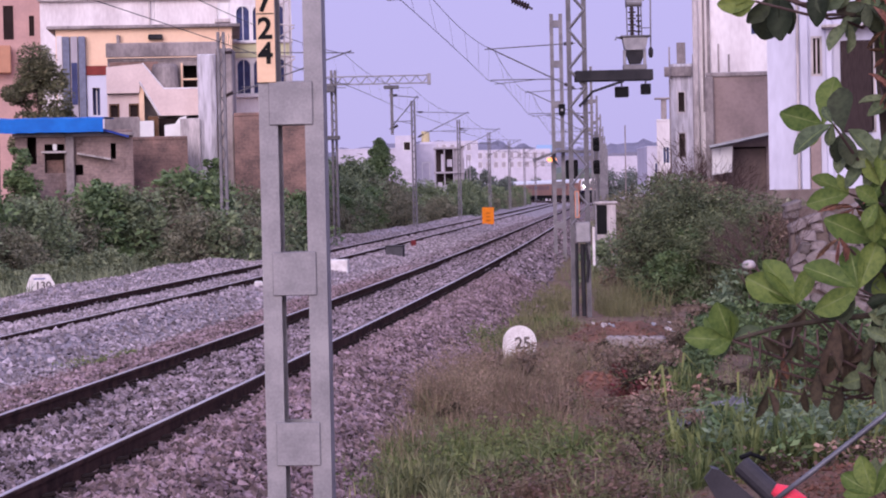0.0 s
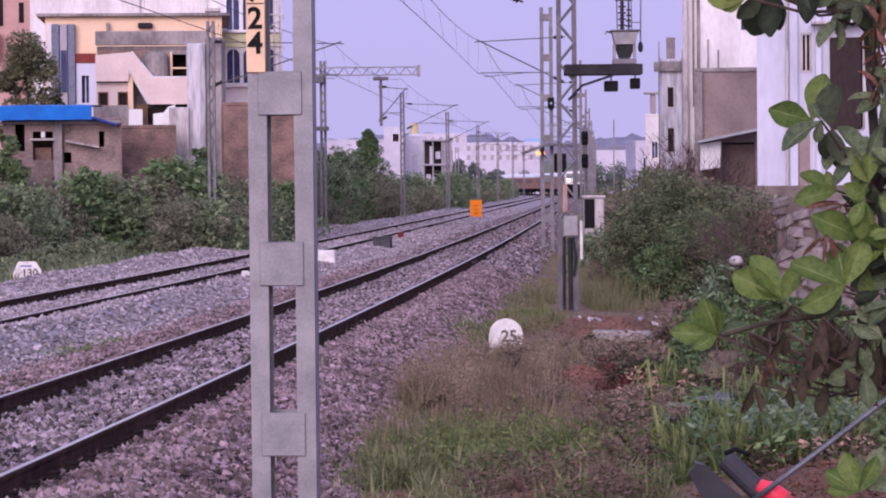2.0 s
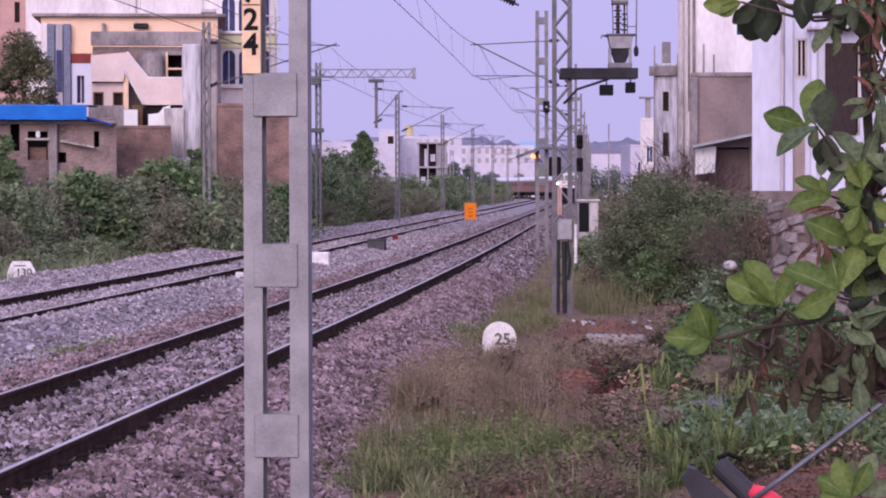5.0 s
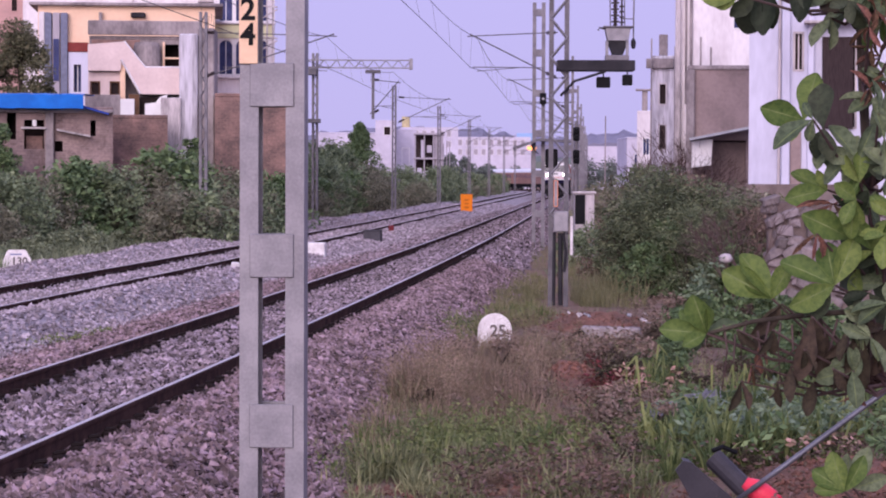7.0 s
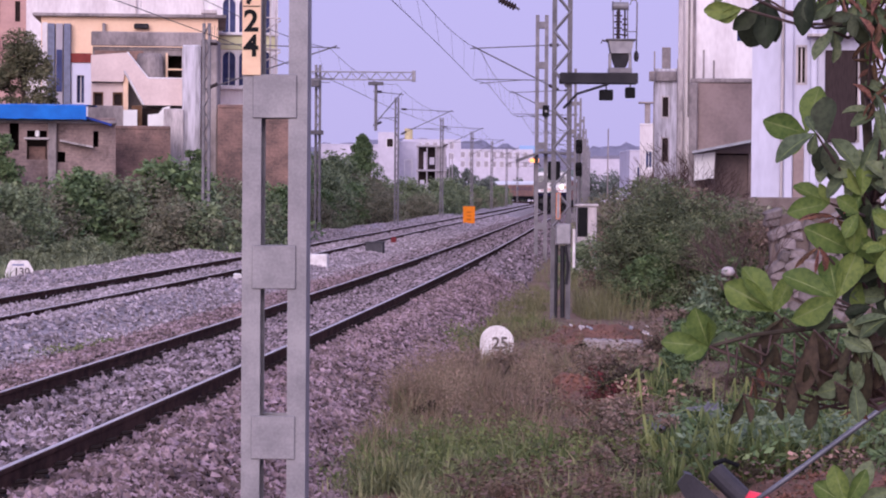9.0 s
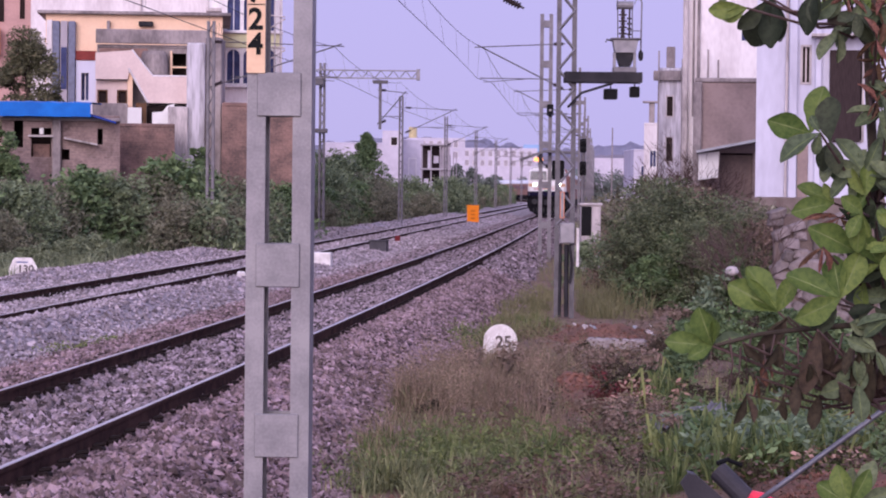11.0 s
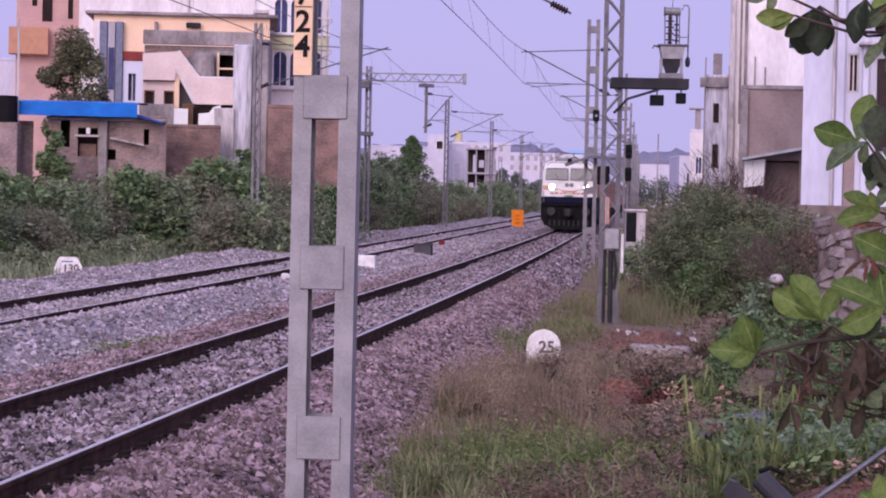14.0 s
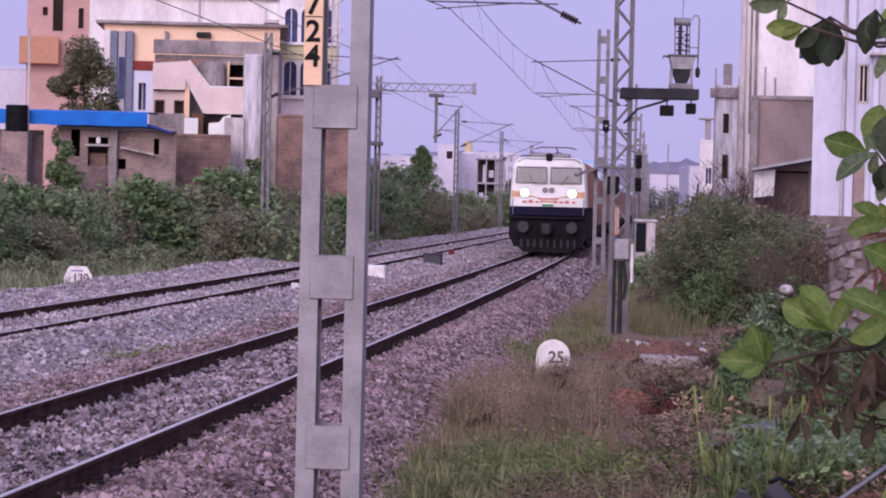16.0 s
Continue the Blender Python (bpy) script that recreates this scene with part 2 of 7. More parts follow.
LEAF_LOW = mat("low_green_leaf", (0.281, 0.319, 0.2), (0.118, 0.14, 0.084), scale=1.7, fine=4, island=0.35, trans=0.12, rough=0.7, bump=0)
LEAF_WEED = mat("weed_leaf", (0.21, 0.245, 0.095), (0.11, 0.14, 0.055), scale=0.8, fine=6, island=0.35, trans=0.3, rough=0.6, bump=0)
TWIG = mat("dry_twig", (0.25, 0.185, 0.145), (0.13, 0.1, 0.08), scale=1, fine=8, island=0.4, rough=0.9, bump=0)
SHEET = mat("plastic_sheet", (0.22, 0.22, 0.27), (0.09, 0.09, 0.11), rough=0.45, scale=9)
CHARCOAL = mat("charcoal_plastic", (0.055, 0.05, 0.06), (0.035, 0.033, 0.04), rough=0.55)
HANDLE = mat("handle_metal", (0.16, 0.16, 0.19), (0.09, 0.09, 0.11), rough=0.45, metal=0.4)
BLACK_FADED = mat("faded_black", (0.06, 0.05, 0.055), (0.14, 0.12, 0.12), rough=0.8, fine=60)
BROWN_BRICK = mat("weathered_brick", (0.344, 0.252, 0.235), (0.15, 0.109, 0.106), scale=0.9, fine=9, rough=0.95, bump=0.6, dist=0.03, courses=True)
BARK_PALE = mat("dry_branch", (0.12, 0.08, 0.075), (0.065, 0.045, 0.043), scale=8, fine=40, rough=0.95)
WOOD_DARK = mat("dark_wood", (0.05, 0.035, 0.035), (0.03, 0.02, 0.022), rough=0.8, scale=6, stretch=(4, 4, 0.5))
YELLOW = mat("orange_edge_paint", (0.72, 0.27, 0.14), (0.55, 0.2, 0.1), rough=0.6)
GREY_BOX = mat("grey_box_paint", (0.075, 0.07, 0.08), (0.05, 0.048, 0.055), rough=0.7)
ORANGE_DARK = mat("orange_mark", (0.55, 0.13, 0.01), rough=0.6)
# Haze before the far trees is put into this flat, greyed leaf colour.
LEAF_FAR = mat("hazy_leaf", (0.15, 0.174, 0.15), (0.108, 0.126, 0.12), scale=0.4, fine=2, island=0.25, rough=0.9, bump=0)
LOCO_GLASS = mat("loco_windscreen", (0.119, 0.119, 0.126), (0.091, 0.091, 0.101), rough=0.15, spec=0.6, bump=0)
LOCO_GREY = mat("loco_grey", (0.25, 0.24, 0.25), rough=0.5)
LOCO_RED = mat("loco_lettering", (0.55, 0.20, 0.18), rough=0.5)
BUFFER = mat("buffer_steel", (0.05, 0.048, 0.052), (0.03, 0.029, 0.032), rough=0.6, metal=0.3)
LOCO_WHITE = mat("loco_white", (0.78, 0.76, 0.77), (0.66, 0.63, 0.64), rough=0.4, scale=1.5, bump=0.02)
LOCO_NAVY = mat("loco_navy", (0.012, 0.01, 0.034), (0.009, 0.008, 0.026), rough=0.5, scale=2, bump=0.02, spec=0.04)
LOCO_BLACK = mat("loco_black", (0.016, 0.015, 0.018), (0.008, 0.008, 0.01), rough=0.7, scale=3, bump=0.1, spec=0.04)
LOCO_ORANGE = mat("loco_orange", (0.60, 0.36, 0.22), rough=0.5)
COACH_RED = mat("coach_red", (0.34, 0.19, 0.15), (0.25, 0.145, 0.12), rough=0.6, scale=0.8)
LOCO_SIDE = mat("loco_side", (0.42, 0.15, 0.08), (0.3, 0.11, 0.065), rough=0.55, scale=0.8)
# The sky's reflection on the roofs is put into this white-blue colour.
COACH_ROOF = mat("coach_roof", (0.78, 0.79, 0.86), (0.66, 0.67, 0.74), rough=0.5, scale=0.5)
HEADLIGHT = mat("headlight", (1.0, 0.98, 0.95), rough=0.3, emit=14.0, bump=0)
HEADLIGHT.node_tree.nodes["Principled BSDF"].inputs["Emission Color"].default_value = (1, 0.98, 0.95, 1)
LAMP = mat("sodium_lamp", (1.0, 0.36, 0.1), (1.0, 0.34, 0.09), rough=0.3, emit=2.0, bump=0)
PORCELAIN = mat("brown_porcelain", (0.055, 0.04, 0.045), rough=0.3, spec=0.04)
GREEN = mat("flag_green", (0.02, 0.20, 0.06), rough=0.5)

# ---- mesh helpers ----


class Shape:
    """Collects the corners and faces of one mesh."""

    def __init__(self):
        self.v, self.f = [], []

    def add(self, pts, faces):
        n = len(self.v)
        self.v += [tuple(p) for p in pts]
        self.f += [tuple(i + n for i in q) for q in faces]
        return self

    def box(self, a, b, m=None):
        (x0, y0, z0), (x1, y1, z1) = a, b
        p = [Vector(c) for c in ((x0, y0, z0), (x1, y0, z0), (x1, y1, z0), (x0, y1, z0), (x0, y0, z1), (x1, y0, z1), (x1, y1, z1), (x0, y1, z1))]
        if m:
            p = [m @ q for q in p]
        return self.add(p, ((0, 3, 2, 1), (4, 5, 6, 7), (0, 1, 5, 4), (1, 2, 6, 5), (2, 3, 7, 6), (3, 0, 4, 7)))

    def soft(self, a, b, r=0.02, m=None):
        """A box with bevelled edges."""
        lo, hi = Vector(a), Vector(b)
        bm = bmesh.new()
        for i in range(8):
            c = [hi[k] if i >> k & 1 else lo[k] for k in range(3)]
            for k in range(3):
                q = list(c)
                for j in range(3):
                    if j != k:
                        q[j] += -r if i >> j & 1 else r
                bm.verts.new(m @ Vector(q) if m else q)
        bmesh.ops.convex_hull(bm, input=bm.verts)
        bm.verts.index_update()
        self.add([q.co for q in bm.verts], [[q.index for q in f.verts] for f in bm.faces])
        bm.free()
        return self

    def tube(self, pts, r, n=6, r2=None):
        """A round bar along points, tapering from r to r2."""
        pts = [Vector(p) for p in pts]
        r2 = r if r2 is None else r2
        ring, base = [], len(self.v)
        for i, p in enumerate(pts):
            d = (pts[min(i + 1, len(pts) - 1)] - pts[max(i - 1, 0)]).normalized()
            u = d.orthogonal().normalized() if abs(d.z) > 0.9 else d.cross(Vector((0, 0, 1))).normalized()
            w = d.cross(u)
            q = r + (r2 - r) * i / max(1, len(pts) - 1)
            ring += [p + (u * math.cos(6.28319 * k / n) + w * math.sin(6.28319 * k / n)) * q for k in range(n)]
        f = [(i * n + k, i * n + (k + 1) % n, (i + 1) * n + (k + 1) % n, (i + 1) * n + k) for i in range(len(pts) - 1) for k in range(n)]
        f += [tuple(range(n))[::-1], tuple((len(pts) - 1) * n + k for k in range(n))]
        return self.add(ring, f)

    def turned(self, a, b, radii, n=8):
        """A turned bar from a to b whose radius follows a list."""
        a, b = Vector(a), Vector(b)
        d = (b - a).normalized()
        u = d.orthogonal().normalized()
        w, m = d.cross(u), len(radii)
        ring = [a + (b - a) * i / (m - 1) + (u * math.cos(6.28319 * k / n) + w * math.sin(6.28319 * k / n)) * r for i, r in enumerate(radii) for k in range(n)]
        f = [(i * n + k, i * n + (k + 1) % n, (i + 1) * n + (k + 1) % n, (i + 1) * n + k) for i in range(m - 1) for k in range(n)]
        return self.add(ring, f + [tuple(range(n))[::-1], tuple((m - 1) * n + k for k in range(n))])

    def prism(self, outline, a, b, axis="y"):
        """An outline of (u, w) drawn out from a to b along an axis."""
        n = len(outline)
        put = {"x": lambda u, w, s: (s, u, w), "y": lambda u, w, s: (u, s, w), "z": lambda u, w, s: (u, w, s)}[axis]
        p = [put(u, w, a) for u, w in outline] + [put(u, w, b) for u, w in outline]
        f = [(i, (i + 1) % n, (i + 1) % n + n, i + n) for i in range(n)] + [tuple(range(n))[::-1], tuple(range(n, 2 * n))]
        return self.add(p, f)

    def mesh(self, name, material, smooth=False):
        me = bpy.data.meshes.new(name)
        me.from_pydata(self.v, [], self.f)
        bm = bmesh.new()
        bm.from_mesh(me)
        bmesh.ops.recalc_face_normals(bm, faces=bm.faces)
        bm.to_mesh(me)
        bm.free()
        me.materials.append(material)
        if smooth:
            me.polygons.foreach_set("use_smooth", [True] * len(me.polygons))
        return me


def part(name, shape, material, parent=None, label="", smooth=False):
    """One mesh object, under a thing or a part of one; shape may also be ready mesh data."""
    me = shape.mesh(name, material, smooth) if isinstance(shape, Shape) else shape
    ob = new(name, me)
    ob.parent = parent
    if label:
        tagged(ob, label)
    return ob


def thing(name, label, category, m=None, group="", kind=""):
    ob = new(name)
    ob.empty_display_size = 0.2
    ob.matrix_basis = m or Matrix()
    return tagged(ob, label, category, group, kind)


def quick(name, verts, faces, material):
    """A large mesh straight from number arrays."""
    me = bpy.data.meshes.new(name)
    me.from_pydata([tuple(v) for v in verts.tolist()], [], [tuple(f) for f in faces.tolist()])
    me.materials.append(material)
    return me


def writing(text, size, material, parent, m, name="writing"):
    cu = bpy.data.curves.new(name, "FONT")
    cu.body, cu.size, cu.extrude, cu.align_x, cu.align_y = text, size, 0.002, "CENTER", "CENTER"
    cu.offset = size * 0.025
    tmp = new(name, cu)
    me = bpy.data.meshes.new_from_object(tmp.evaluated_get(bpy.context.evaluated_depsgraph_get()))
    bpy.data.objects.remove(tmp)
    bpy.data.curves.remove(cu)
    me.materials.clear()
    me.materials.append(material)
    ob = new(name, me)
    ob.parent, ob.matrix_basis = parent, m
    return ob


# ---- the line of the railway ----
GAUGE = 0.87
SPACING = 5.56


def bend(y):
    if y < 118.7:
        return -5.595 + 0.09564 * y - 2.0525e-4 * y * y + 5.043e-7 * y ** 3
    return bend(118.699) + 0.06823 * (y - 118.699)


def make_line():
    """Stations every metre: along, x, y, heading to the right of +y."""
    out, x, y, s = [], bend(-60.0), -60.0, -60.0
    while s < 900:
        if y < 430:
            h = math.atan((bend(y + 0.5) - bend(y - 0.5)))
        else:
            h -= 1 / 330 if s < 760 else 0
        out.append((s, x, y, h))
        x, y, s = x + math.sin(h), y + math.cos(h), s + 1
    return np.array(out)


LINE = make_line()


def along(s, off=0.0, z=0.0):
    """The place off metres to the right of the near track's centre, s metres along it, and the heading there."""
    x, y, h = (float(np.interp(s, LINE[:, 0], LINE[:, k])) for k in (1, 2, 3))
    return Vector((x + off * math.cos(h), y - off * math.sin(h), z)), h


def swept(profile, stations, closed=False):
    """A profile of (offset, height) drawn along the line."""
    g, n = Shape(), len(profile)
    for s in stations:
        p, h = along(s)
        g.v += [(p.x + o * math.cos(h), p.y - o * math.sin(h), z) for o, z in profile]
    for i in range(len(stations) - 1):
        for k in range(n if closed else n - 1):
            g.f.append((i * n + k, i * n + (k + 1) % n, (i + 1) * n + (k + 1) % n, (i + 1) * n + k))
    return g


STATIONS = [float(s) for s in list(range(-30, 140, 2)) + list(range(140, 440, 10)) + list(range(440, 800, 6))]

# ---- ground, ballast and track ----


def ground_z(x, y):
    z = -0.62 + 0.10 * noise.noise((x * 0.35, y * 0.35, 3.0)) + 0.05 * noise.noise((x * 1.3, y * 1.3, 8.0))
    rise = min(1.0, max(0.0, (15.5 - y) / 5.0))
    hollow = 0.22 * math.exp(-((x - 2.45) / 0.7) ** 2 - ((y - 20.4) / 1.3) ** 2)
    return z - hollow + 1.0 * rise * rise * (3 - 2 * rise)


def build_ground():
    xs = [-4000, -1500, -600, -250, -120, -70, -45] + [-30 + i * 0.75 for i in range(74)] + [26, 32, 45, 70, 120, 250, 600, 1500, 4000]
    ys = [-4000, -1200, -300, -80, -30] + [-10 + i * 1.0 for i in range(130)] + [123, 130, 140, 160, 190, 230, 300, 400, 550, 800, 1500, 2600, 4500]
    v = np.array([(x, y, ground_z(x, y) if abs(x) < 60 and y < 200 else -0.62) for y in ys for x in xs])
    n = len(xs)
    f = np.array([(j * n + i, j * n + i + 1, (j + 1) * n + i + 1, (j + 1) * n + i) for j in range(len(ys) - 1) for i in range(n - 1)])
    tagged(new("ground", quick("ground", v, f, EARTH)), "bare brown earth with weeds beside the railway", "ground", kind="structure")


def bed_bump(off, x, y):
    """Heaps and hollows of the loose ballast: a berm outside the far track and a heap between the tracks."""
    lump = 0.04 * noise.noise((x * 0.7, y * 0.35, 1.0))
    berm = math.exp(-((off + 9.5) / 0.85) ** 2) * (0.10 + 0.22 * noise.noise((x * 0.10, y * 0.16, 5.0)))
    heap = math.exp(-((off + 3.75) / 0.55) ** 2) * (0.10 + 0.20 * max(0.0, min(1.0, (64 - y) / 14)) + 0.08 * noise.noise((x * 0.3, y * 0.2, 7.0)))
    return lump + berm + heap


NEAR_BED = [(-2.75, -0.36), (-1.75, -0.20), (-1.0, -0.170), (-0.5, -0.175), (0.0, -0.19), (0.5, -0.175), (1.0, -0.170), (1.65, -0.20), (2.35, -0.52), (2.9, -0.80)]
FAR_BED = [(-12.2, -0.85), (-11.2, -0.62), (-10.3, -0.36), (-9.5, -0.26), (-8.4, -0.34), (-7.4, -0.22), (-6.5, -0.19), (-5.56, -0.20), (-4.5, -0.19), (-4.1, -0.26), (-3.7, -0.31), (-3.2, -0.35), (-2.75, -0.36)]


def build_bed():
    near = NEAR_BED
    far = FAR_BED
    for name, prof, m, label in (("ballast_near", near, BED_PINK, "reddish crushed stone ballast under the near track"), ("ballast_far", far, BED_GREY, "grey crushed stone ballast under the far track")):
        g = swept(prof, STATIONS)
        n = len(prof)
        for i, p in enumerate(g.v):
            k = i % n
            if 0 < k < n - 1:
                g.v[i] = (p[0], p[1], p[2] + bed_bump(prof[k][0], p[0], p[1]))
        part(name, g, m)
        tagged(bpy.data.objects[name], label, "ballast", kind="structure")


RAIL_PROFILE = [(-0.075, -0.172), (0.075, -0.172), (0.075, -0.158), (0.012, -0.140), (0.012, -0.045), (0.035, -0.032), (0.035, -0.004), (0.028, 0.0), (-0.028, 0.0), (-0.035, -0.004), (-0.035, -0.032), (-0.012, -0.045), (-0.012, -0.140), (-0.075, -0.158)]


def build_track(name, centre, label, dz=0.0):
    track = thing(name, label, "railway track", kind="structure")
    for side in (-GAUGE, GAUGE):
        rail = part("rail", swept([(o + centre + side, z + dz) for o, z in RAIL_PROFILE], STATIONS, closed=True), RAIL_RUST, track, "rusty brown steel rail")
        part("running_surface", swept([(centre + side + o, z + dz) for o, z in ((-0.023, 0.0), (-0.023, 0.003), (0.023, 0.003), (0.023, 0.0))], STATIONS, closed=True), RAIL_TOP, rail, "bright worn top of the rail")
    g = Shape()
    g.prism([(-0.125, -0.30), (0.125, -0.30), (0.095, -0.172), (-0.095, -0.172)], -1.37, 1.37, "x")
    sleeper = g.mesh("sleeper", SLEEPER)
    g = Shape()
    for side in (-GAUGE, GAUGE):
        for e in (-1, 1):
            g.soft((side + e * 0.13 - 0.055, -0.075, -0.185), (side + e * 0.13 + 0.055, 0.075, -0.105), 0.02)
            g.tube([(side + e * 0.10, -0.05, -0.10), (side + e * 0.18, 0.0, -0.09), (side + e * 0.10, 0.06, -0.10)], 0.018, 5)
    clips = g.mesh("rail_fastening", CLIP)
    s, k = 12.0, 0
    while s < 130 and k < 190:
        p, h = along(s, centre, dz - 0.012)
        ob = part("sleeper", sleeper, None, track)
        ob.matrix_basis = Matrix.Translation(p) @ pose(0, 0, 0, 0, 0, -math.degrees(h))
        if s < 75:
            c = part("rail_fastening", clips, None, track)
            c.matrix_basis = Matrix.Translation(p + Vector((0, 0, 0.012))) @ pose(0, 0, 0, 0, 0, -math.degrees(h))
        s, k = s + 0.62, k + 1


def scatter_stones(name, label, material, n, spread, s0, s1, size, profile, power=1.0):
    """Loose stones lying on a profile beside or under the track."""
    rng = np.random.default_rng(hash_of(name))
    base = np.array([(1, 0, 0), (-1, 0, 0), (0, 1, 0), (0, -1, 0), (0, 0, 1), (0, 0, -1)], float)
    tri = np.array([(0, 2, 4), (2, 1, 4), (1, 3, 4), (3, 0, 4), (2, 0, 5), (1, 2, 5), (3, 1, 5), (0, 3, 5)])
    s = s0 + (s1 - s0) * rng.random(n) ** power
    off = spread[0] + (spread[1] - spread[0]) * rng.random(n)
    x, y, h = (np.interp(s, LINE[:, 0], LINE[:, k]) for k in (1, 2, 3))
    px, py = x + off * np.cos(h), y - off * np.sin(h)
    z = []
    for o, a, b in zip(off.tolist(), px.tolist(), py.tolist()):
        k = next((i for i in range(1, len(profile) - 1) if profile[i][0] > o), len(profile) - 1)
        (o0, z0), (o1, z1) = profile[k - 1], profile[k]
        f = min(1.0, max(0.0, (o - o0) / (o1 - o0)))
        z.append((1 - f) * (z0 + (bed_bump(o0, a, b) if k > 1 else 0)) + f * (z1 + (bed_bump(o1, a, b) if k < len(profile) - 1 else 0)))
    z = np.maximum(np.array(z), -0.64) + 0.014 + 0.02 * rng.random(n)
    centre = np.stack([px, py, z], 1)
    r = size * (0.55 + 0.9 * rng.random((n, 1, 1)))
    pts = base[None] * r * (0.6 + 0.8 * rng.random((n, 6, 1))) + r * 0.35 * rng.normal(size=(n, 6, 3))
    a = rng.random(n) * 6.283
    ca, sa = np.cos(a)[:, None], np.sin(a)[:, None]
    px, py = pts[..., 0] * ca - pts[..., 1] * sa, pts[..., 0] * sa + pts[..., 1] * ca
    pts = np.stack([px, py, pts[..., 2] * 0.8], 2) + centre[:, None]
    f = tri[None] + 6 * np.arange(n)[:, None, None]
    tagged(new(name, quick(name, pts.reshape(-1, 3), f.reshape(-1, 3), material)), label, "ballast", kind="stuff")


def hash_of(text):
    return sum((i + 1) * ord(c) for i, c in enumerate(text))


# ---- masts and wires of the overhead line ----


def batten_mast(m, width=0.38, height=8.6, pitch=1.0, label="grey galvanised railway mast of two battened channels", first=0.16, metal=None):
    """Two channels joined by square plates on both faces."""
    mast = thing("catenary_mast", label, "railway mast", m, group="overhead line masts")
    leg, depth = width * 0.29, 0.2
    for e in (-1, 1):
        a, b, d = e * width / 2, e * (width / 2 - leg), depth / 2
        t = 0.012
        u = [(a, -d), (b, -d), (b, -d + t), (a - e * t, -d + t), (a - e * t, d - t), (b, d - t), (b, d), (a, d)]
        part("channel", Shape().prism(u, -0.9, height, "z"), metal or GALV, mast)
    z = first
    while z < height:
        for y in (-depth / 2 - 0.008, depth / 2 + 0.008):
            part("batten_plate", Shape().soft((-width * 0.34, y - 0.008, z), (width * 0.34, y + 0.008, z + 0.255), 0.004), metal or GALV, mast)
        z += pitch
    part("foundation", Shape().soft((-0.45, -0.4, -1.2), (0.45, 0.4, -0.68), 0.04), SLEEPER, mast, "concrete mast foundation")
    return mast


def lattice_mast(m, width=0.40, height=9.0, label="dull grey lattice railway mast", n=20, back=0.34, metal=None, bar_r=0.024):
    """Two channels with zigzag lacing on both faces."""
    mast = thing("lattice_mast", label, "railway mast", m, group="overhead line masts")
    for e in (-1, 1):
        a, b, d = e * width / 2, e * (width / 2 - 0.10), back / 2
        t = 0.014
        u = [(a, -d), (b, -d), (b, -d + t), (a - e * t, -d + t), (a - e * t, d - t), (b, d - t), (b, d), (a, d)]
        part("channel", Shape().prism(u, -0.7, height, "z"), metal or GALV_DARK, mast)
    step = (height - 0.9) / n
    bar = {e: Shape().tube([(-e * width * 0.4, 0, 0), (e * width * 0.4, 0, step)], bar_r, 4).mesh("lacing_bar", metal or GALV) for e in (-1, 1)}
    for y in (-back / 2 - 0.01, back / 2 + 0.01):
        for i in range(n):
            part("lacing_bar", bar[1 if i % 2 else -1], None, mast).location = (0, y, 0.9 + i * step)
    part("foundation", Shape().soft((-0.5, -0.45, -1.2), (0.5, 0.45, -0.68), 0.04), SLEEPER, mast, "concrete mast foundation")
    return mast


def cantilever(s, side, centre, reach, dz=0.0):
    """Bracket arm from a mast towards the track, with its stay, insulators and steady arm. side: +1 when the mast stands right of the track."""
    p, h = along(s, centre + side * reach, dz)
    arm = thing("cantilever_arm", "grey tubular bracket arm holding the overhead wires", "bracket arm", Matrix.Translation(p) @ pose(0, 0, 0, 0, 0, -math.degrees(h)), group="overhead line brackets")
    q = -side
    part("stay_tube", Shape().tube([(0, 0, 7.45), (q * (reach + 0.35), 0, 7.30)], 0.022, 6), GALV_DARK, arm)
    part("bracket_tube", Shape().tube([(0, 0, 5.75), (q * (reach + 0.25), 0, 7.38)], 0.028, 6), GALV_DARK, arm)
    part("register_arm", Shape().tube([(q * reach * 0.16, 0, 6.14), (q * (reach + 0.15), 0, 6.16)], 0.02, 6).tube([(q * reach * 0.4, 0, 6.16), (q * reach, 0, 6.01)], 0.014, 5), GALV_DARK, arm)
    for z0, z1 in ((7.45, 7.43), (5.75, 5.97)):
        g = Shape().turned((q * 0.08, 0, z0 + (z1 - z0) * 0.18), (q * 0.42, 0, z0 + (z1 - z0) * 0.93), [0.04, 0.085] * 6 + [0.04])
        part("insulator", g, PORCELAIN, arm, "ribbed brown insulator")
    return arm


def overhead_wires(name, centre, supports, label):
    """Catenary and contact wire with droppers, sagging between supports."""
    wires = thing(name, label, "overhead wire", kind="structure")
    cat, con, drop = [], [], Shape()
    for a, b in zip(supports, supports[1:]):
        n = 12
        for i in range(n):
            t = i / n
            s, stag = a + (b - a) * t, 0.2 if int(a) % 2 else -0.2
            z = 7.27 - 4 * 0.42 * t * (1 - t)
            cat.append(along(s, centre, z)[0])
            con.append(along(s, centre + 0.1 + stag * (1 - 2 * t), 6.0)[0])
            if i % 2:
                drop.tube([cat[-1], con[-1]], 0.004, 3)
    part("catenary_wire", Shape().tube(cat, 0.011, 4), WIRE, wires)
    part("contact_wire", Shape().tube(con, 0.011, 4), WIRE, wires)
    part("dropper", drop, WIRE, wires)


# ---- vegetation ----


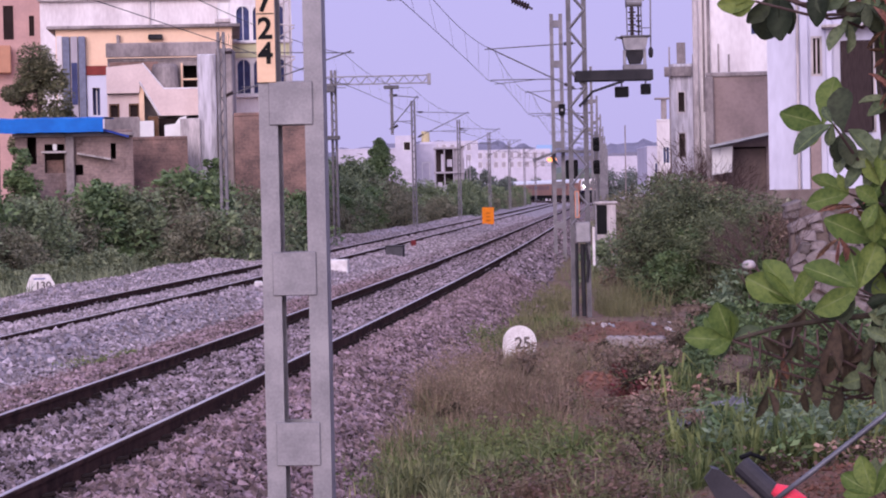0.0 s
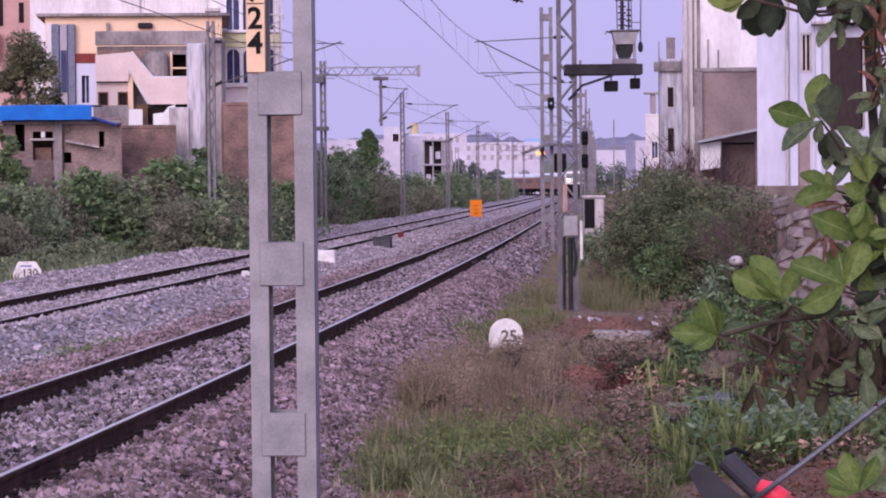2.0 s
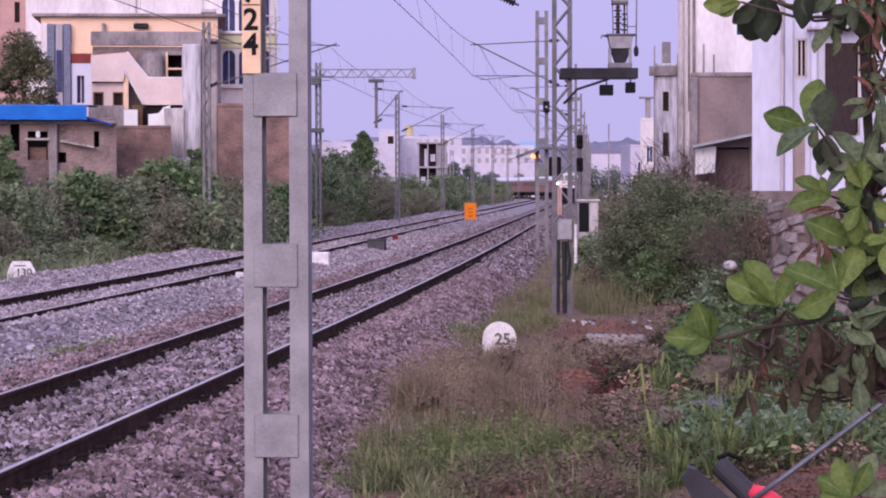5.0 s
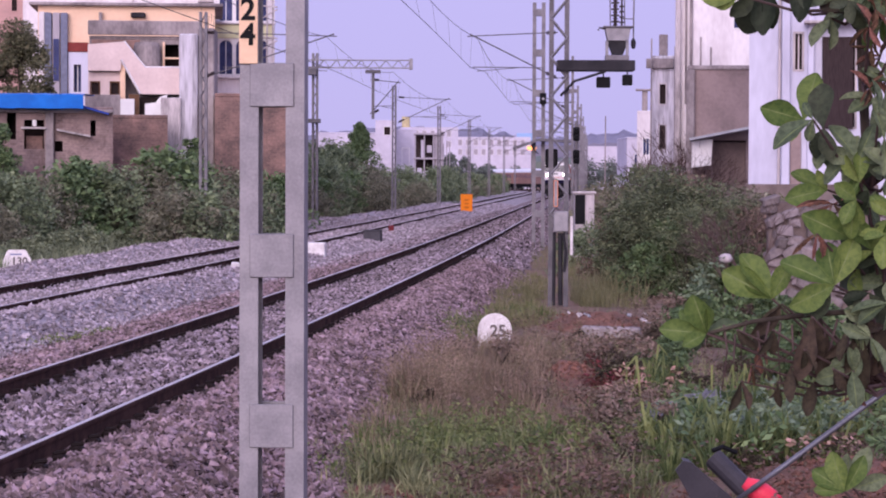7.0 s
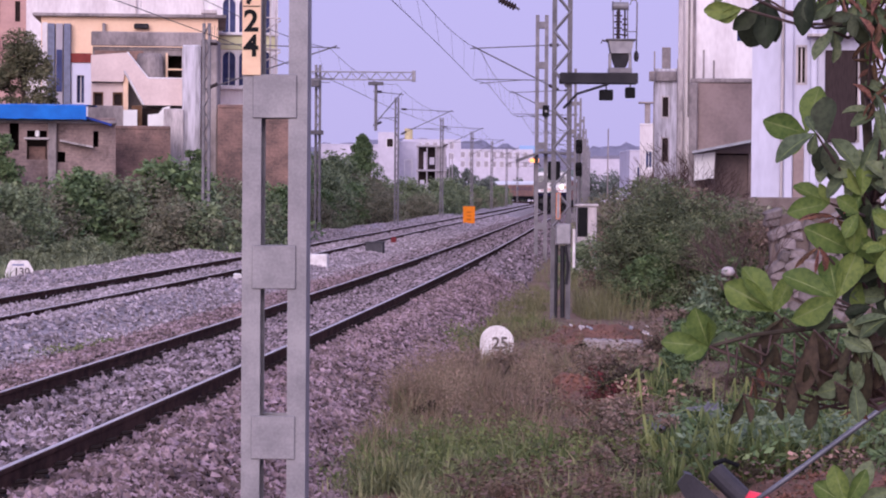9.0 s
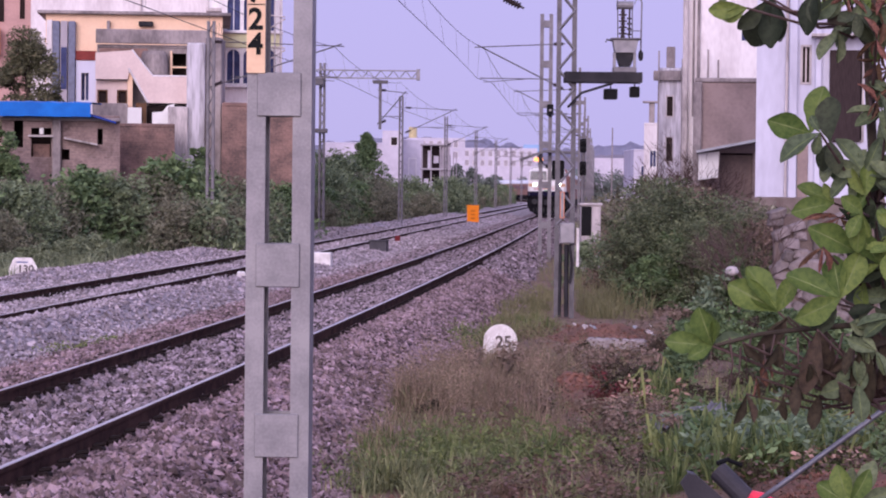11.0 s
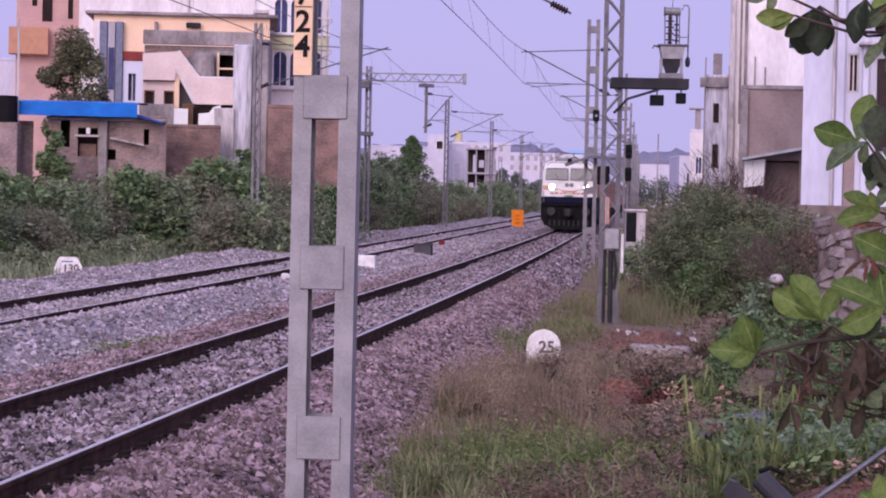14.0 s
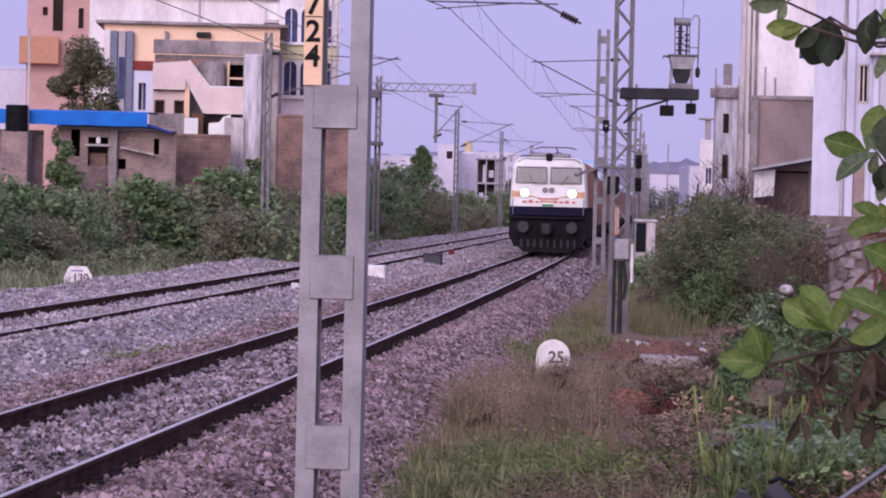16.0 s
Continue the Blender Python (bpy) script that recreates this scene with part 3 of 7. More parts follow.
def leaf_cloud(name, rng, centres, radii, n, size, material, flat=0.6):
    """Many small bent leaves clustered round lump centres, one mesh."""
    k = rng.integers(0, len(centres), n)
    d = rng.normal(size=(n, 3))
    d /= np.linalg.norm(d, axis=1)[:, None]
    pos = centres[k] + d * radii[k][:, None] * (0.45 + 0.65 * rng.random((n, 1)) ** 0.5) * np.array([1, 1, 0.8])
    u = rng.normal(size=(n, 3)) + d * 0.8
    u[:, 2] *= flat
    u /= np.linalg.norm(u, axis=1)[:, None]
    w = np.cross(u, rng.normal(size=(n, 3)))
    w /= np.linalg.norm(w, axis=1)[:, None]
    l = size * (0.6 + 0.8 * rng.random((n, 1)))
    v = np.stack([pos - u * l, pos + w * l * 0.42 + u * l * 0.1, pos + u * l, pos - w * l * 0.42 + u * l * 0.1], 1)
    keep = v[:, :, 2].min(1) > -0.75
    v = v[keep]
    f = np.arange(len(v) * 4).reshape(-1, 4)
    return quick(name, v.reshape(-1, 3), f, material)


def shrub(seed, w, d, h, n, size, material, label, name="shrub", lumps=58):
    rng = np.random.default_rng(seed)
    c = rng.random((lumps, 3)) * 2 - 1
    c[:, 2] = rng.random(lumps)
    c[:, :2] *= np.sqrt(np.clip(1.1 - c[:, 2:3] ** 2, 0.1, 1))
    c = c * np.array([w / 2, d / 2, h * 0.86]) + np.array([0, 0, 0.12 * h])
    rad = (0.07 + 0.15 * rng.random(lumps)) * min(w, h * 1.3)
    ob = thing(name, label, "shrub", group="trackside shrubs")
    part("foliage", leaf_cloud("foliage", rng, c, rad, n, size, material), None, ob)
    g = Shape()
    for i in range(9):
        q = c[i]
        g.tube([(q[0] * 0.15, q[1] * 0.15, -0.2), (q[0] * 0.5, q[1] * 0.5, q[2] * 0.5), tuple(q)], 0.035, 5, 0.008)
    tagged(part("branchwork", g, BARK, ob), kind="stuff")
    return ob


def conical_tree(seed, h, w, n, size, material, label, m):
    """A ragged pointed tree with leaves almost to the ground."""
    rng = np.random.default_rng(seed)
    ob = thing("tree", label, "tree", m)
    g, c, rad = Shape(), [], []
    g.tube([(0, 0, -0.3), (0.05, 0, h * 0.5), (0, 0.05, h * 0.95)], w * 0.04, 7, w * 0.008)
    for i in range(70):
        z = h * (0.10 + 0.88 * rng.random() ** 0.85)
        r = w * 0.42 * (1.02 - z / h) * (0.35 + 0.65 * rng.random())
        a = rng.random() * 6.283
        c.append((r * math.cos(a), r * math.sin(a), z))
        rad.append(w * (0.03 + 0.12 * (1 - z / h) + 0.02 * rng.random()))
        if i < 18:
            g.tube([(0, 0, z * 0.85), c[-1]], w * 0.012, 5, w * 0.004)
    part("trunk", g, BARK, ob)
    part("crown", leaf_cloud("crown", rng, np.array(c), np.array(rad), n, size, material), None, ob)
    return ob


def tree(seed, h, w, n, size, material, label, m, trunk=0.3):
    rng = np.random.default_rng(seed)
    ob = thing("tree", label, "tree", m)
    g = Shape()
    g.tube([(0, 0, -0.3), (0.1, 0, h * 0.25), (-0.05, 0.1, h * 0.5), (0.05, 0, h * 0.85)], w * 0.05, 8, w * 0.012)
    c = []
    for i in range(34):
        a, z = rng.random() * 6.283, h * (trunk + (1 - trunk) * rng.random())
        r = w * 0.48 * math.sqrt(max(0.06, 1 - (2 * (z / h - trunk) / (1 - trunk) - 0.9) ** 2)) * (0.35 + 0.65 * rng.random())
        c.append((r * math.cos(a), r * math.sin(a), z))
        if i < 16:
            g.tube([(0, 0, z * 0.6), (c[-1][0] * 0.5, c[-1][1] * 0.5, z * 0.82), c[-1]], w * 0.018, 5, w * 0.004)
    part("trunk", g, BARK, ob)
    part("crown", leaf_cloud("crown", rng, np.array(c), w * (0.11 + 0.13 * rng.random(34)), n, size, material), None, ob)
    return ob


# bare soil where nothing grows: the heap, the ridge by the slab, the trodden bank
BARE_SPOTS = [(1.85, 31.0, 0.42, 1.7), (3.05, 43.3, 0.95, 1.9), (1.15, 21.5, 0.55, 0.5), (0.12, 22.9, 0.16, 0.5), (1.95, 26.6, 0.22, 1.6), (3.75, 21.6, 1.0, 1.1), (2.45, 20.6, 0.75, 0.75)]


def blades(name, label, material, n, area, height, width, seed, lean=0.35, clump=0.0, category="grass", arch=False, bare=-0.12):
    """Grass blades of three joints over an area given as a list of (x, y, radius x, radius y, weight)."""
    rng = np.random.default_rng(seed)
    wts = np.array([a[4] for a in area], float)
    k = rng.choice(len(area), n, p=wts / wts.sum())
    A = np.array(area)
    r, t = np.sqrt(rng.random(n)), rng.random(n) * 6.283
    x, y = A[k, 0] + A[k, 2] * r * np.cos(t), A[k, 1] + A[k, 3] * r * np.sin(t)
    if clump:
        x, y = x + clump * np.sin(x * 9.0 + y * 4), y + clump * np.sin(y * 8.0 - x * 5)
    patch = np.array([noise.noise((a * 2.1, b * 1.1, seed)) for a, b in zip(x, y)]) + 0.55 * (rng.random(n) - 0.5)
    keep = patch > bare
    for gx, gy, rx, ry in BARE_SPOTS:
        keep &= ((x - gx) / rx) ** 2 + ((y - gy) / ry) ** 2 > 0.6 + 0.6 * rng.random(n)
    x, y, n = x[keep], y[keep], int(keep.sum())
    z = np.array([ground_z(a, b) for a, b in zip(x, y)]) - 0.02
    hgt = height * (0.25 + 1.0 * rng.random(n) ** 1.5) * (0.80 + 0.75 * np.array([noise.noise((a * 2.2, b * 1.3, 5.0)) for a, b in zip(x, y)]))
    az, ln = rng.random(n) * 6.283, lean * rng.normal(size=n)
    dx, dy = np.cos(az), np.sin(az)
    face = az + rng.normal(size=n)
    wx, wy = -np.sin(face) * width / 2, np.cos(face) * width / 2
    rows = []
    for fr, wd, bend_ in ((0, 0.6, 0), (0.85, 1.0, 0.45), (0.55, 0.08, 1.5)) if arch else ((0, 0.7, 0), (0.55, 1.0, 0.25), (1.0, 0.05, 0.95)):
        px, py, pz = x + dx * ln * hgt * bend_, y + dy * ln * hgt * bend_, z + hgt * fr * (1 - 0.25 * abs(ln) * fr)
        rows += [np.stack([px - wx * wd, py - wy * wd, pz], 1), np.stack([px + wx * wd, py + wy * wd, pz], 1)]
    v = np.stack(rows, 1)
    q = np.array([(0, 1, 3, 2), (2, 3, 5, 4)])
    f = q[None] + 6 * np.arange(n)[:, None, None]
    return tagged(new(name, quick(name, v.reshape(-1, 3), f.reshape(-1, 4), material)), label, category, kind="stuff")


# ---- buildings ----


def wall_panel(x0, x1, z0, z1, y, thick, holes=()):
    """A wall facing -y, pierced by holes (x0, z0, x1, z1), in one piece."""
    g, at = Shape(), {}
    xs = sorted({x0, x1, *[h[0] for h in holes], *[h[2] for h in holes]})
    zs = sorted({z0, z1, *[h[1] for h in holes], *[h[3] for h in holes]})

    def corner(i, k, back):
        if (i, k, back) not in at:
            at[i, k, back] = len(g.v)
            g.v.append((xs[i], y + thick * back, zs[k]))
        return at[i, k, back]

    def solid(i, k):
        if not (0 <= i < len(xs) - 1 and 0 <= k < len(zs) - 1):
            return False
        cx, cz = (xs[i] + xs[i + 1]) / 2, (zs[k] + zs[k + 1]) / 2
        return not any(h[0] < cx < h[2] and h[1] < cz < h[3] for h in holes)

    for i in range(len(xs) - 1):
        for k in range(len(zs) - 1):
            if not solid(i, k):
                continue
            ring = ((i, k), (i + 1, k), (i + 1, k + 1), (i, k + 1))
            g.f.append(tuple(corner(a, b, 0) for a, b in ring))
            g.f.append(tuple(corner(a, b, 1) for a, b in reversed(ring)))
            for (di, dk), (p, q) in (((0, -1), (0, 1)), ((1, 0), (1, 2)), ((0, 1), (2, 3)), ((-1, 0), (3, 0))):
                if not solid(i + di, k + dk):
                    (a, b), (c, d) = ring[p], ring[q]
                    g.f.append((corner(a, b, 0), corner(a, b, 1), corner(c, d, 1), corner(c, d, 0)))
    return g


def window(parent, x0, z0, x1, z1, y, frame_mat=None, pane_mat=None, bars=1, depth=0.14):
    """A framed pane, set back in its opening."""
    f = 0.06
    frame_mat, pane_mat = frame_mat or WHITE, pane_mat or GLASS
    w = part("window", Shape().box((x0 - f, y - 0.03, z0 - f), (x1 + f, y, z0)).box((x0 - f, y - 0.03, z1), (x1 + f, y, z1 + f)).box((x0 - f, y - 0.03, z0), (x0, y, z1)).box((x1, y - 0.03, z0), (x1 + f, y, z1)), frame_mat, parent)
    part("pane", Shape().box((x0 - 0.01, y + depth, z0 - 0.01), (x1 + 0.01, y + depth + 0.03, z1 + 0.01)), pane_mat, w)
    for i in range(bars):
        x = x0 + (x1 - x0) * (i + 1) / (bars + 1)
        part("glazing_bar", Shape().box((x - 0.02, y + depth - 0.04, z0), (x + 0.02, y + depth, z1)), frame_mat, w)
    return w


def block(name, label, x0, x1, y0, y1, z1, material, holes=(), z0=-0.9, roof=None, windows=True, bars=1, pane=None, frame_mat=None, thick=0.25, overhang=0.0):
    """A flat-roofed building with a pierced front, side and back walls."""
    b = thing(name, label, "building")
    if y0 < 200:
        pivot = Vector(((x0 + x1) / 2, y0, 0))
        b.matrix_basis = Matrix.Translation(pivot) @ pose(0, 0, 0, 0, 0, -math.degrees(math.atan2(x1 if x1 < 0 else x0, y0))) @ Matrix.Translation(-pivot)
    part("front_wall", wall_panel(x0, x1, z0, z1, y0, thick, holes), material, b)
    part("side_wall", Shape().box((x0, y0 + thick, z0), (x0 + thick, y1, z1)), material, b)
    part("side_wall", Shape().box((x1 - thick, y0 + thick, z0), (x1, y1, z1)), material, b)
    part("back_wall", Shape().box((x0 + thick, y1 - thick, z0), (x1 - thick, y1, z1)), material, b)
    o = overhang
    part("roof", Shape().soft((x0 - o, y0 - o, z1 + 0.004), (x1 + o, y1 + o, z1 + 0.16), 0.03), roof or material, b)
    # Added sheet, coloured near-black for the unlit room behind the openings.
    part("inner_wall", Shape().box((x0 + thick, y0 + 1.4, z0), (x1 - thick, y0 + 1.5, z1 - 0.05)), VOID, b, "near-black sheet for the unlit interior")
    if windows:
        for h in holes:
            window(b, *h, y0, frame_mat, pane, bars)
    return b

# ---- the place ----
build_ground()
build_bed()
# overhead line masts: the near one carries its number plate
near_mast = batten_mast(Matrix.Translation((-0.865, 15.0, 0)) @ pose(0, 0, 0, 0, 0, -4), first=0.44, label="grey galvanised battened mast with an orange-cream number plate")
plate = part("number_plate", Shape().soft((-0.192, -0.125, 2.69), (-0.082, -0.117, 3.62), 0.003), PLATE, near_mast, "orange-cream plate with black numerals")
for txt, z in (("7", 3.16), ("2", 3.00), ("4", 2.855)):
    writing(txt, 0.175, BLACK, plate, pose(-0.139, -0.127, z, 90, 0, 0), "numeral")
part("rule", Shape().box((-0.188, -0.128, 3.088), (-0.086, -0.1255, 3.094)), BLACK, plate)

k_mast = lattice_mast(Matrix.Translation((2.87, 53.0, 0)) @ pose(0, 0, 0, 0, 0, -3), width=0.42, label="dull grey lattice mast with cables at its foot")
part("cable_pipe", Shape().tube([(0.05, -0.22, -0.6), (0.04, -0.22, 0.9)], 0.05, 6).tube([(-0.09, -0.22, -0.6), (-0.08, -0.22, 0.92)], 0.035, 6).tube([(0.12, -0.23, 0.1), (0.16, -0.25, 0.5), (0.1, -0.22, 0.9)], 0.03, 6), DARK_STEEL, k_mast, "dark cable pipes")
part("meter_box", Shape().soft((-0.10, -0.36, 0.93), (0.21, -0.2, 1.36), 0.02), GALV, k_mast, "pale grey steel meter box")
b_mast = batten_mast(Matrix.Translation((4.39, 95.0, 0)) @ pose(0, 0, 0, 0, 0, -3), width=0.48, pitch=1.5, first=0.6, metal=GALV_MID)
for s, off in ((137, 3.0), (180, 3.0), (224, 3.0), (268, 3.0), (316, 3.0), (366, 3.0), (414, 3.0)):
    p, h = along(s, off)
    copy_thing(b_mast, Matrix.Translation(p) @ pose(0, 0, 0, 0, 0, -math.degrees(h)))
l_mast = lattice_mast(Matrix.Translation(along(95, -10.2)[0]), width=0.30, height=8.2, back=0.28, metal=GALV_MID, n=16, bar_r=0.013)
for s, off in ((44, -9.0), (126, -9.45), (170, -9.0), (216, -8.8), (264, -8.6), (314, -8.6), (366, -8.6), (416, -8.6)):
    p, h = along(s, off)
    copy_thing(l_mast, Matrix.Translation(p) @ pose(0, 0, 0, 0, 0, -math.degrees(h)))
NEAR_SUPPORTS = [-28.0, 15.0, 53.0, 95.0, 137.0, 180.0, 224.0, 268.0, 316.0, 366.0, 414.0]
FAR_SUPPORTS = [2.0, 44.0, 95.0, 126.0, 170.0, 216.0, 264.0, 314.0, 366.0, 416.0]
for s in NEAR_SUPPORTS:
    cantilever(s, 1, 0.0, 3.0)
for s in FAR_SUPPORTS:
    cantilever(s, -1, -SPACING, {95: 4.64, 126: 1.15}.get(int(s), 3.2), -0.55 if s == 126 else 0.0)
overhead_wires("near_overhead_wires", 0.0, NEAR_SUPPORTS, "thin dark catenary and contact wires over the near track")
overhead_wires("far_overhead_wires", -SPACING, FAR_SUPPORTS, "thin dark catenary and contact wires over the far track")

for nm, c, lb, dz in (("track_near", 0.0, "near railway track of rusty rails on concrete sleepers", 0.0), ("track_far", -SPACING, "far railway track of rusty rails on concrete sleepers", -0.04)):
    build_track(nm, c, lb, dz)
scatter_stones("ballast_stones_shoulder", "reddish crushed ballast stones on the shoulder", STONE_PINK, 38000, (0.95, 2.95), 15, 70, 0.031, NEAR_BED, 1.6)
scatter_stones("ballast_stones_between_rails", "mauve-grey crushed ballast stones between the rails", STONE_MAUVE, 24000, (-0.8, 0.8), 17, 80, 0.031, NEAR_BED, 1.6)
scatter_stones("ballast_stones_middle", "reddish crushed ballast stones beside the rail", STONE_PINK, 17000, (-2.9, -0.95), 20, 80, 0.028, NEAR_BED, 1.5)
scatter_stones("ballast_stones_far", "grey crushed ballast stones", STONE_GREY, 62000, (-11.4, -2.5), 30, 130, 0.033, FAR_BED, 1.5)

scatter_stones("ballast_stones_distant_near", "reddish ballast stones further along the near track", STONE_MAUVE, 16000, (-2.9, 2.5), 68, 190, 0.042, NEAR_BED, 1.3)
scatter_stones("ballast_stones_distant_far", "grey ballast stones further along the far track", STONE_GREY, 16000, (-11.0, -2.5), 100, 230, 0.046, FAR_BED, 1.3)

# ---- shrubs ----
KINDS = [
    shrub(11, 3.2, 2.6, 3.4, 4200, 0.098, LEAF, "dense green trackside shrub"),
    shrub(12, 2.6, 2.4, 2.6, 3400, 0.105, LEAF_DARK, "dark green creeper-covered shrub"),
    shrub(13, 3.0, 2.4, 2.4, 4200, 0.072, LEAF_OLIVE, "dull olive scrubby shrub"),
    shrub(14, 2.2, 2.0, 1.7, 2800, 0.085, LEAF, "low green trackside shrub"),
    shrub(15, 3.0, 2.4, 2.9, 11000, 0.046, LEAF_FINE, "feathery dull green thorn bush", lumps=80),
    shrub(16, 2.2, 1.8, 1.9, 3600, 0.075, LEAF_DARK, "dark green creeper over scrub", lumps=40),
    shrub(17, 2.2, 1.6, 1.0, 3000, 0.070, LEAF_LOW, "low pale green weeds at the foot of the bushes", lumps=40),
    shrub(18, 2.4, 2.2, 2.6, 5200, 0.055, TWIG, "half-dead brown twiggy bush", lumps=50),
]
rng = random.Random(5)
placed = {i: False for i in range(8)}


def plant(kind, x, y, size):
    m = Matrix.Translation((x, y, -0.62)) @ pose(0, 0, 0, 0, 0, rng.uniform(0, 360)) @ Matrix.Scale(size, 4)
    if not placed[kind]:
        KINDS[kind].matrix_basis, placed[kind] = m, True
    else:
        ob = copy_thing(KINDS[kind], m)
        ob.scale = (size, size, size)


for s in list(range(72, 116, 3)) + list(range(116, 200, 4)) + list(range(200, 330, 7)):
    for off, hgt in ((-14.1, 0.55), (-15.2, 0.85), (-16.8, 1.15 if s < 82 else 0.92), (-18.7, 1.15 if s < 82 else 0.95)):
        if off < -18 and s > 115:
            continue
        p = along(s + rng.uniform(-1, 1), off + rng.uniform(-0.6, 0.6) + (1.0 if s > 120 else 0))[0]
        plant(rng.choice((0, 5, 1, 2, 2, 2, 7 if s < 100 else 2)) if off < -14.5 else rng.choice((2, 6, 6)), p.x, p.y, hgt * rng.uniform(0.72, 1.22) * (1.0 if s < 115 else max(0.75, 1.5 - (s - 115) * 0.0045)))
for s in range(225, 425, 5):
    for off in (-10.6, -12.4):
        p = along(s + rng.uniform(-1.5, 1.5), off + rng.uniform(-0.6, 0.6))[0]
        plant(rng.choice((2, 2, 3, 0)), p.x, p.y, rng.uniform(0.7, 1.15))
for s in list(range(72, 112, 2)) + list(range(112, 170, 4)):
    p = along(s + rng.uniform(-0.8, 0.8), -12.9 + rng.uniform(-0.5, 0.3) + (0.7 if s > 115 else 0))[0]
    plant(6, p.x, p.y, rng.uniform(0.5, 0.95))
for x, y, k, sz in ((-12.6, 93, 1, 1.15), (-11.6, 94, 0, 0.9), (-10.6, 95.5, 2, 1.2), (-9.6, 97, 1, 1.35), (-8.7, 99, 0, 0.95), (-7.8, 101.5, 2, 1.2), (-6.9, 104, 0, 0.85), (-6.0, 107, 1, 1.0), (-14.6, 90, 0, 0.78), (-13.4, 91, 2, 1.0), (-16.0, 89, 1, 1.0), (-17.4, 87, 0, 0.95), (-18.8, 86, 1, 1.3), (-15.2, 86, 0, 0.75), (4.85, 57.6, 4, 0.74), (5.5, 58.4, 4, 0.93), (6.4, 58.4, 4, 0.84), (7.3, 58.6, 4, 0.72), (5.1, 56.6, 5, 0.62), (6.0, 56.4, 4, 0.66), (5.6, 57.2, 5, 0.85), (6.9, 57.0, 5, 0.62), (7.75, 58.0, 7, 0.72), (4.6, 58.6, 7, 0.7), (7.9, 62, 2, 0.95), (6.1, 64, 2, 0.9), (-7.9, 91.5, 3, 1.25), (-8.6, 90.5, 2, 0.9), (-6.7, 97, 3, 1.1), (-7.3, 96, 2, 0.8), (6.6, 66, 2, 0.85), (9.0, 66, 2, 0.9), (6.6, 76, 2, 0.8), (8.0, 78, 7, 1.0), (8.8, 88, 2, 0.9), (6.8, 95, 2, 1.0), (9.5, 105, 0, 0.9), (11, 120, 2, 1.0), (12, 140, 0, 1.0), (4.62, 70.2, 3, 0.72)):
    plant(k, x, y, sz)


creeper = shrub(41, 1.5, 1.3, 4.6, 6500, 0.085, LEAF_DARK, "tall leafy creeper climbing the shed wall", "creeper")
creeper.matrix_basis = Matrix.Translation((-15.75, 94.6, -0.5))
copy_thing(creeper, Matrix.Translation((-9.35, 104.3, -0.9)) @ pose(0, 0, 0, 0, 0, 130))
ob = copy_thing(creeper, Matrix.Translation((-12.9, 95.0, -0.9)) @ pose(0, 0, 0, 0, 0, 60))
ob.scale = (1.0, 1.0, 0.82)

# ---- verge in the foreground ----
blades("verge_grass", "green verge grass beside the ballast", GRASS, 17000, [(0.1, 24.0, 1.1, 3.0, 5), (1.3, 22.0, 0.8, 1.6, 1.8), (1.2, 20.9, 1.8, 0.9, 2.2), (0.7, 30.0, 0.9, 2.0, 1.2), (-0.1, 27.5, 0.6, 2.6, 2), (1.2, 26.5, 0.9, 2.5, 2), (-0.5, 22.5, 0.35, 2.2, 0.8)], 0.30, 0.013, 21, 0.9, 0.05, bare=0.02)
blades("sprawling_weeds", "bright green sprawling verge weeds", LEAF_WEED, 7000, [(-0.1, 24.2, 0.6, 1.6, 4), (1.1, 24.4, 0.6, 1.3, 3), (0.5, 44.0, 0.75, 3.0, 2.0), (1.4, 49.0, 1.0, 3.0, 1)], 0.24, 0.030, 22, 0.9, 0.04, "weeds", bare=0.05)
blades("dry_seed_grass", "dry reddish-brown feathery seeding grass", GRASS_DRY, 26000, [(0.6, 31.0, 0.95, 3.0, 5), (1.1, 34.0, 0.9, 3.0, 2), (1.5, 27.6, 0.5, 1.2, 1), (0.3, 29.5, 0.7, 2.0, 2), (0.7, 26.5, 0.9, 1.6, 0.8), (1.05, 36.4, 0.5, 1.0, 0.8), (-0.4, 25.0, 0.35, 2.5, 0.6), (1.9, 35.5, 0.7, 2.0, 0.8)], 0.58, 0.0055, 23, 0.9, 0.06, bare=-0.02)
blades("olive_scrub_grass", "soft olive grass among the dry stems", GRASS_PALE, 9000, [(0.5, 30.5, 0.9, 2.6, 3), (1.5, 36.0, 0.9, 2.5, 3), (2.2, 38.5, 0.9, 2.5, 3), (2.6, 34.0, 0.8, 2.5, 2)], 0.42, 0.008, 33, 0.9, 0.05, bare=0.0)
blades("tall_pale_grass", "tall pale grass round the mast foot", GRASS_PALE, 5500, [(3.75, 55.0, 0.5, 2.0, 4), (4.0, 52.5, 0.7, 1.5, 1.5), (4.3, 62, 0.8, 6, 2), (4.6, 75, 1.3, 10, 2), (4.6, 69.5, 0.6, 2.0, 2.5)], 0.80, 0.011, 24, 0.6)
blades("low_mast_grass", "low olive grass beside the ballast by the mast", GRASS_PALE, 12000, [(2.1, 56.0, 0.6, 4.0, 3), (2.6, 63, 0.7, 6, 3), (1.9, 49.0, 0.7, 3.0, 3), (1.4, 46.0, 0.7, 2.0, 2)], 0.28, 0.012, 34, 0.8, 0.08)
STRAP = [(2.9, 25.0, 0.75, 1.6, 4), (3.7, 25.5, 0.7, 1.8, 4), (2.45, 23.9, 0.3, 1.0, 1), (4.3, 27.0, 0.8, 2.0, 2), (3.3, 29.0, 1.0, 2.0, 2)]
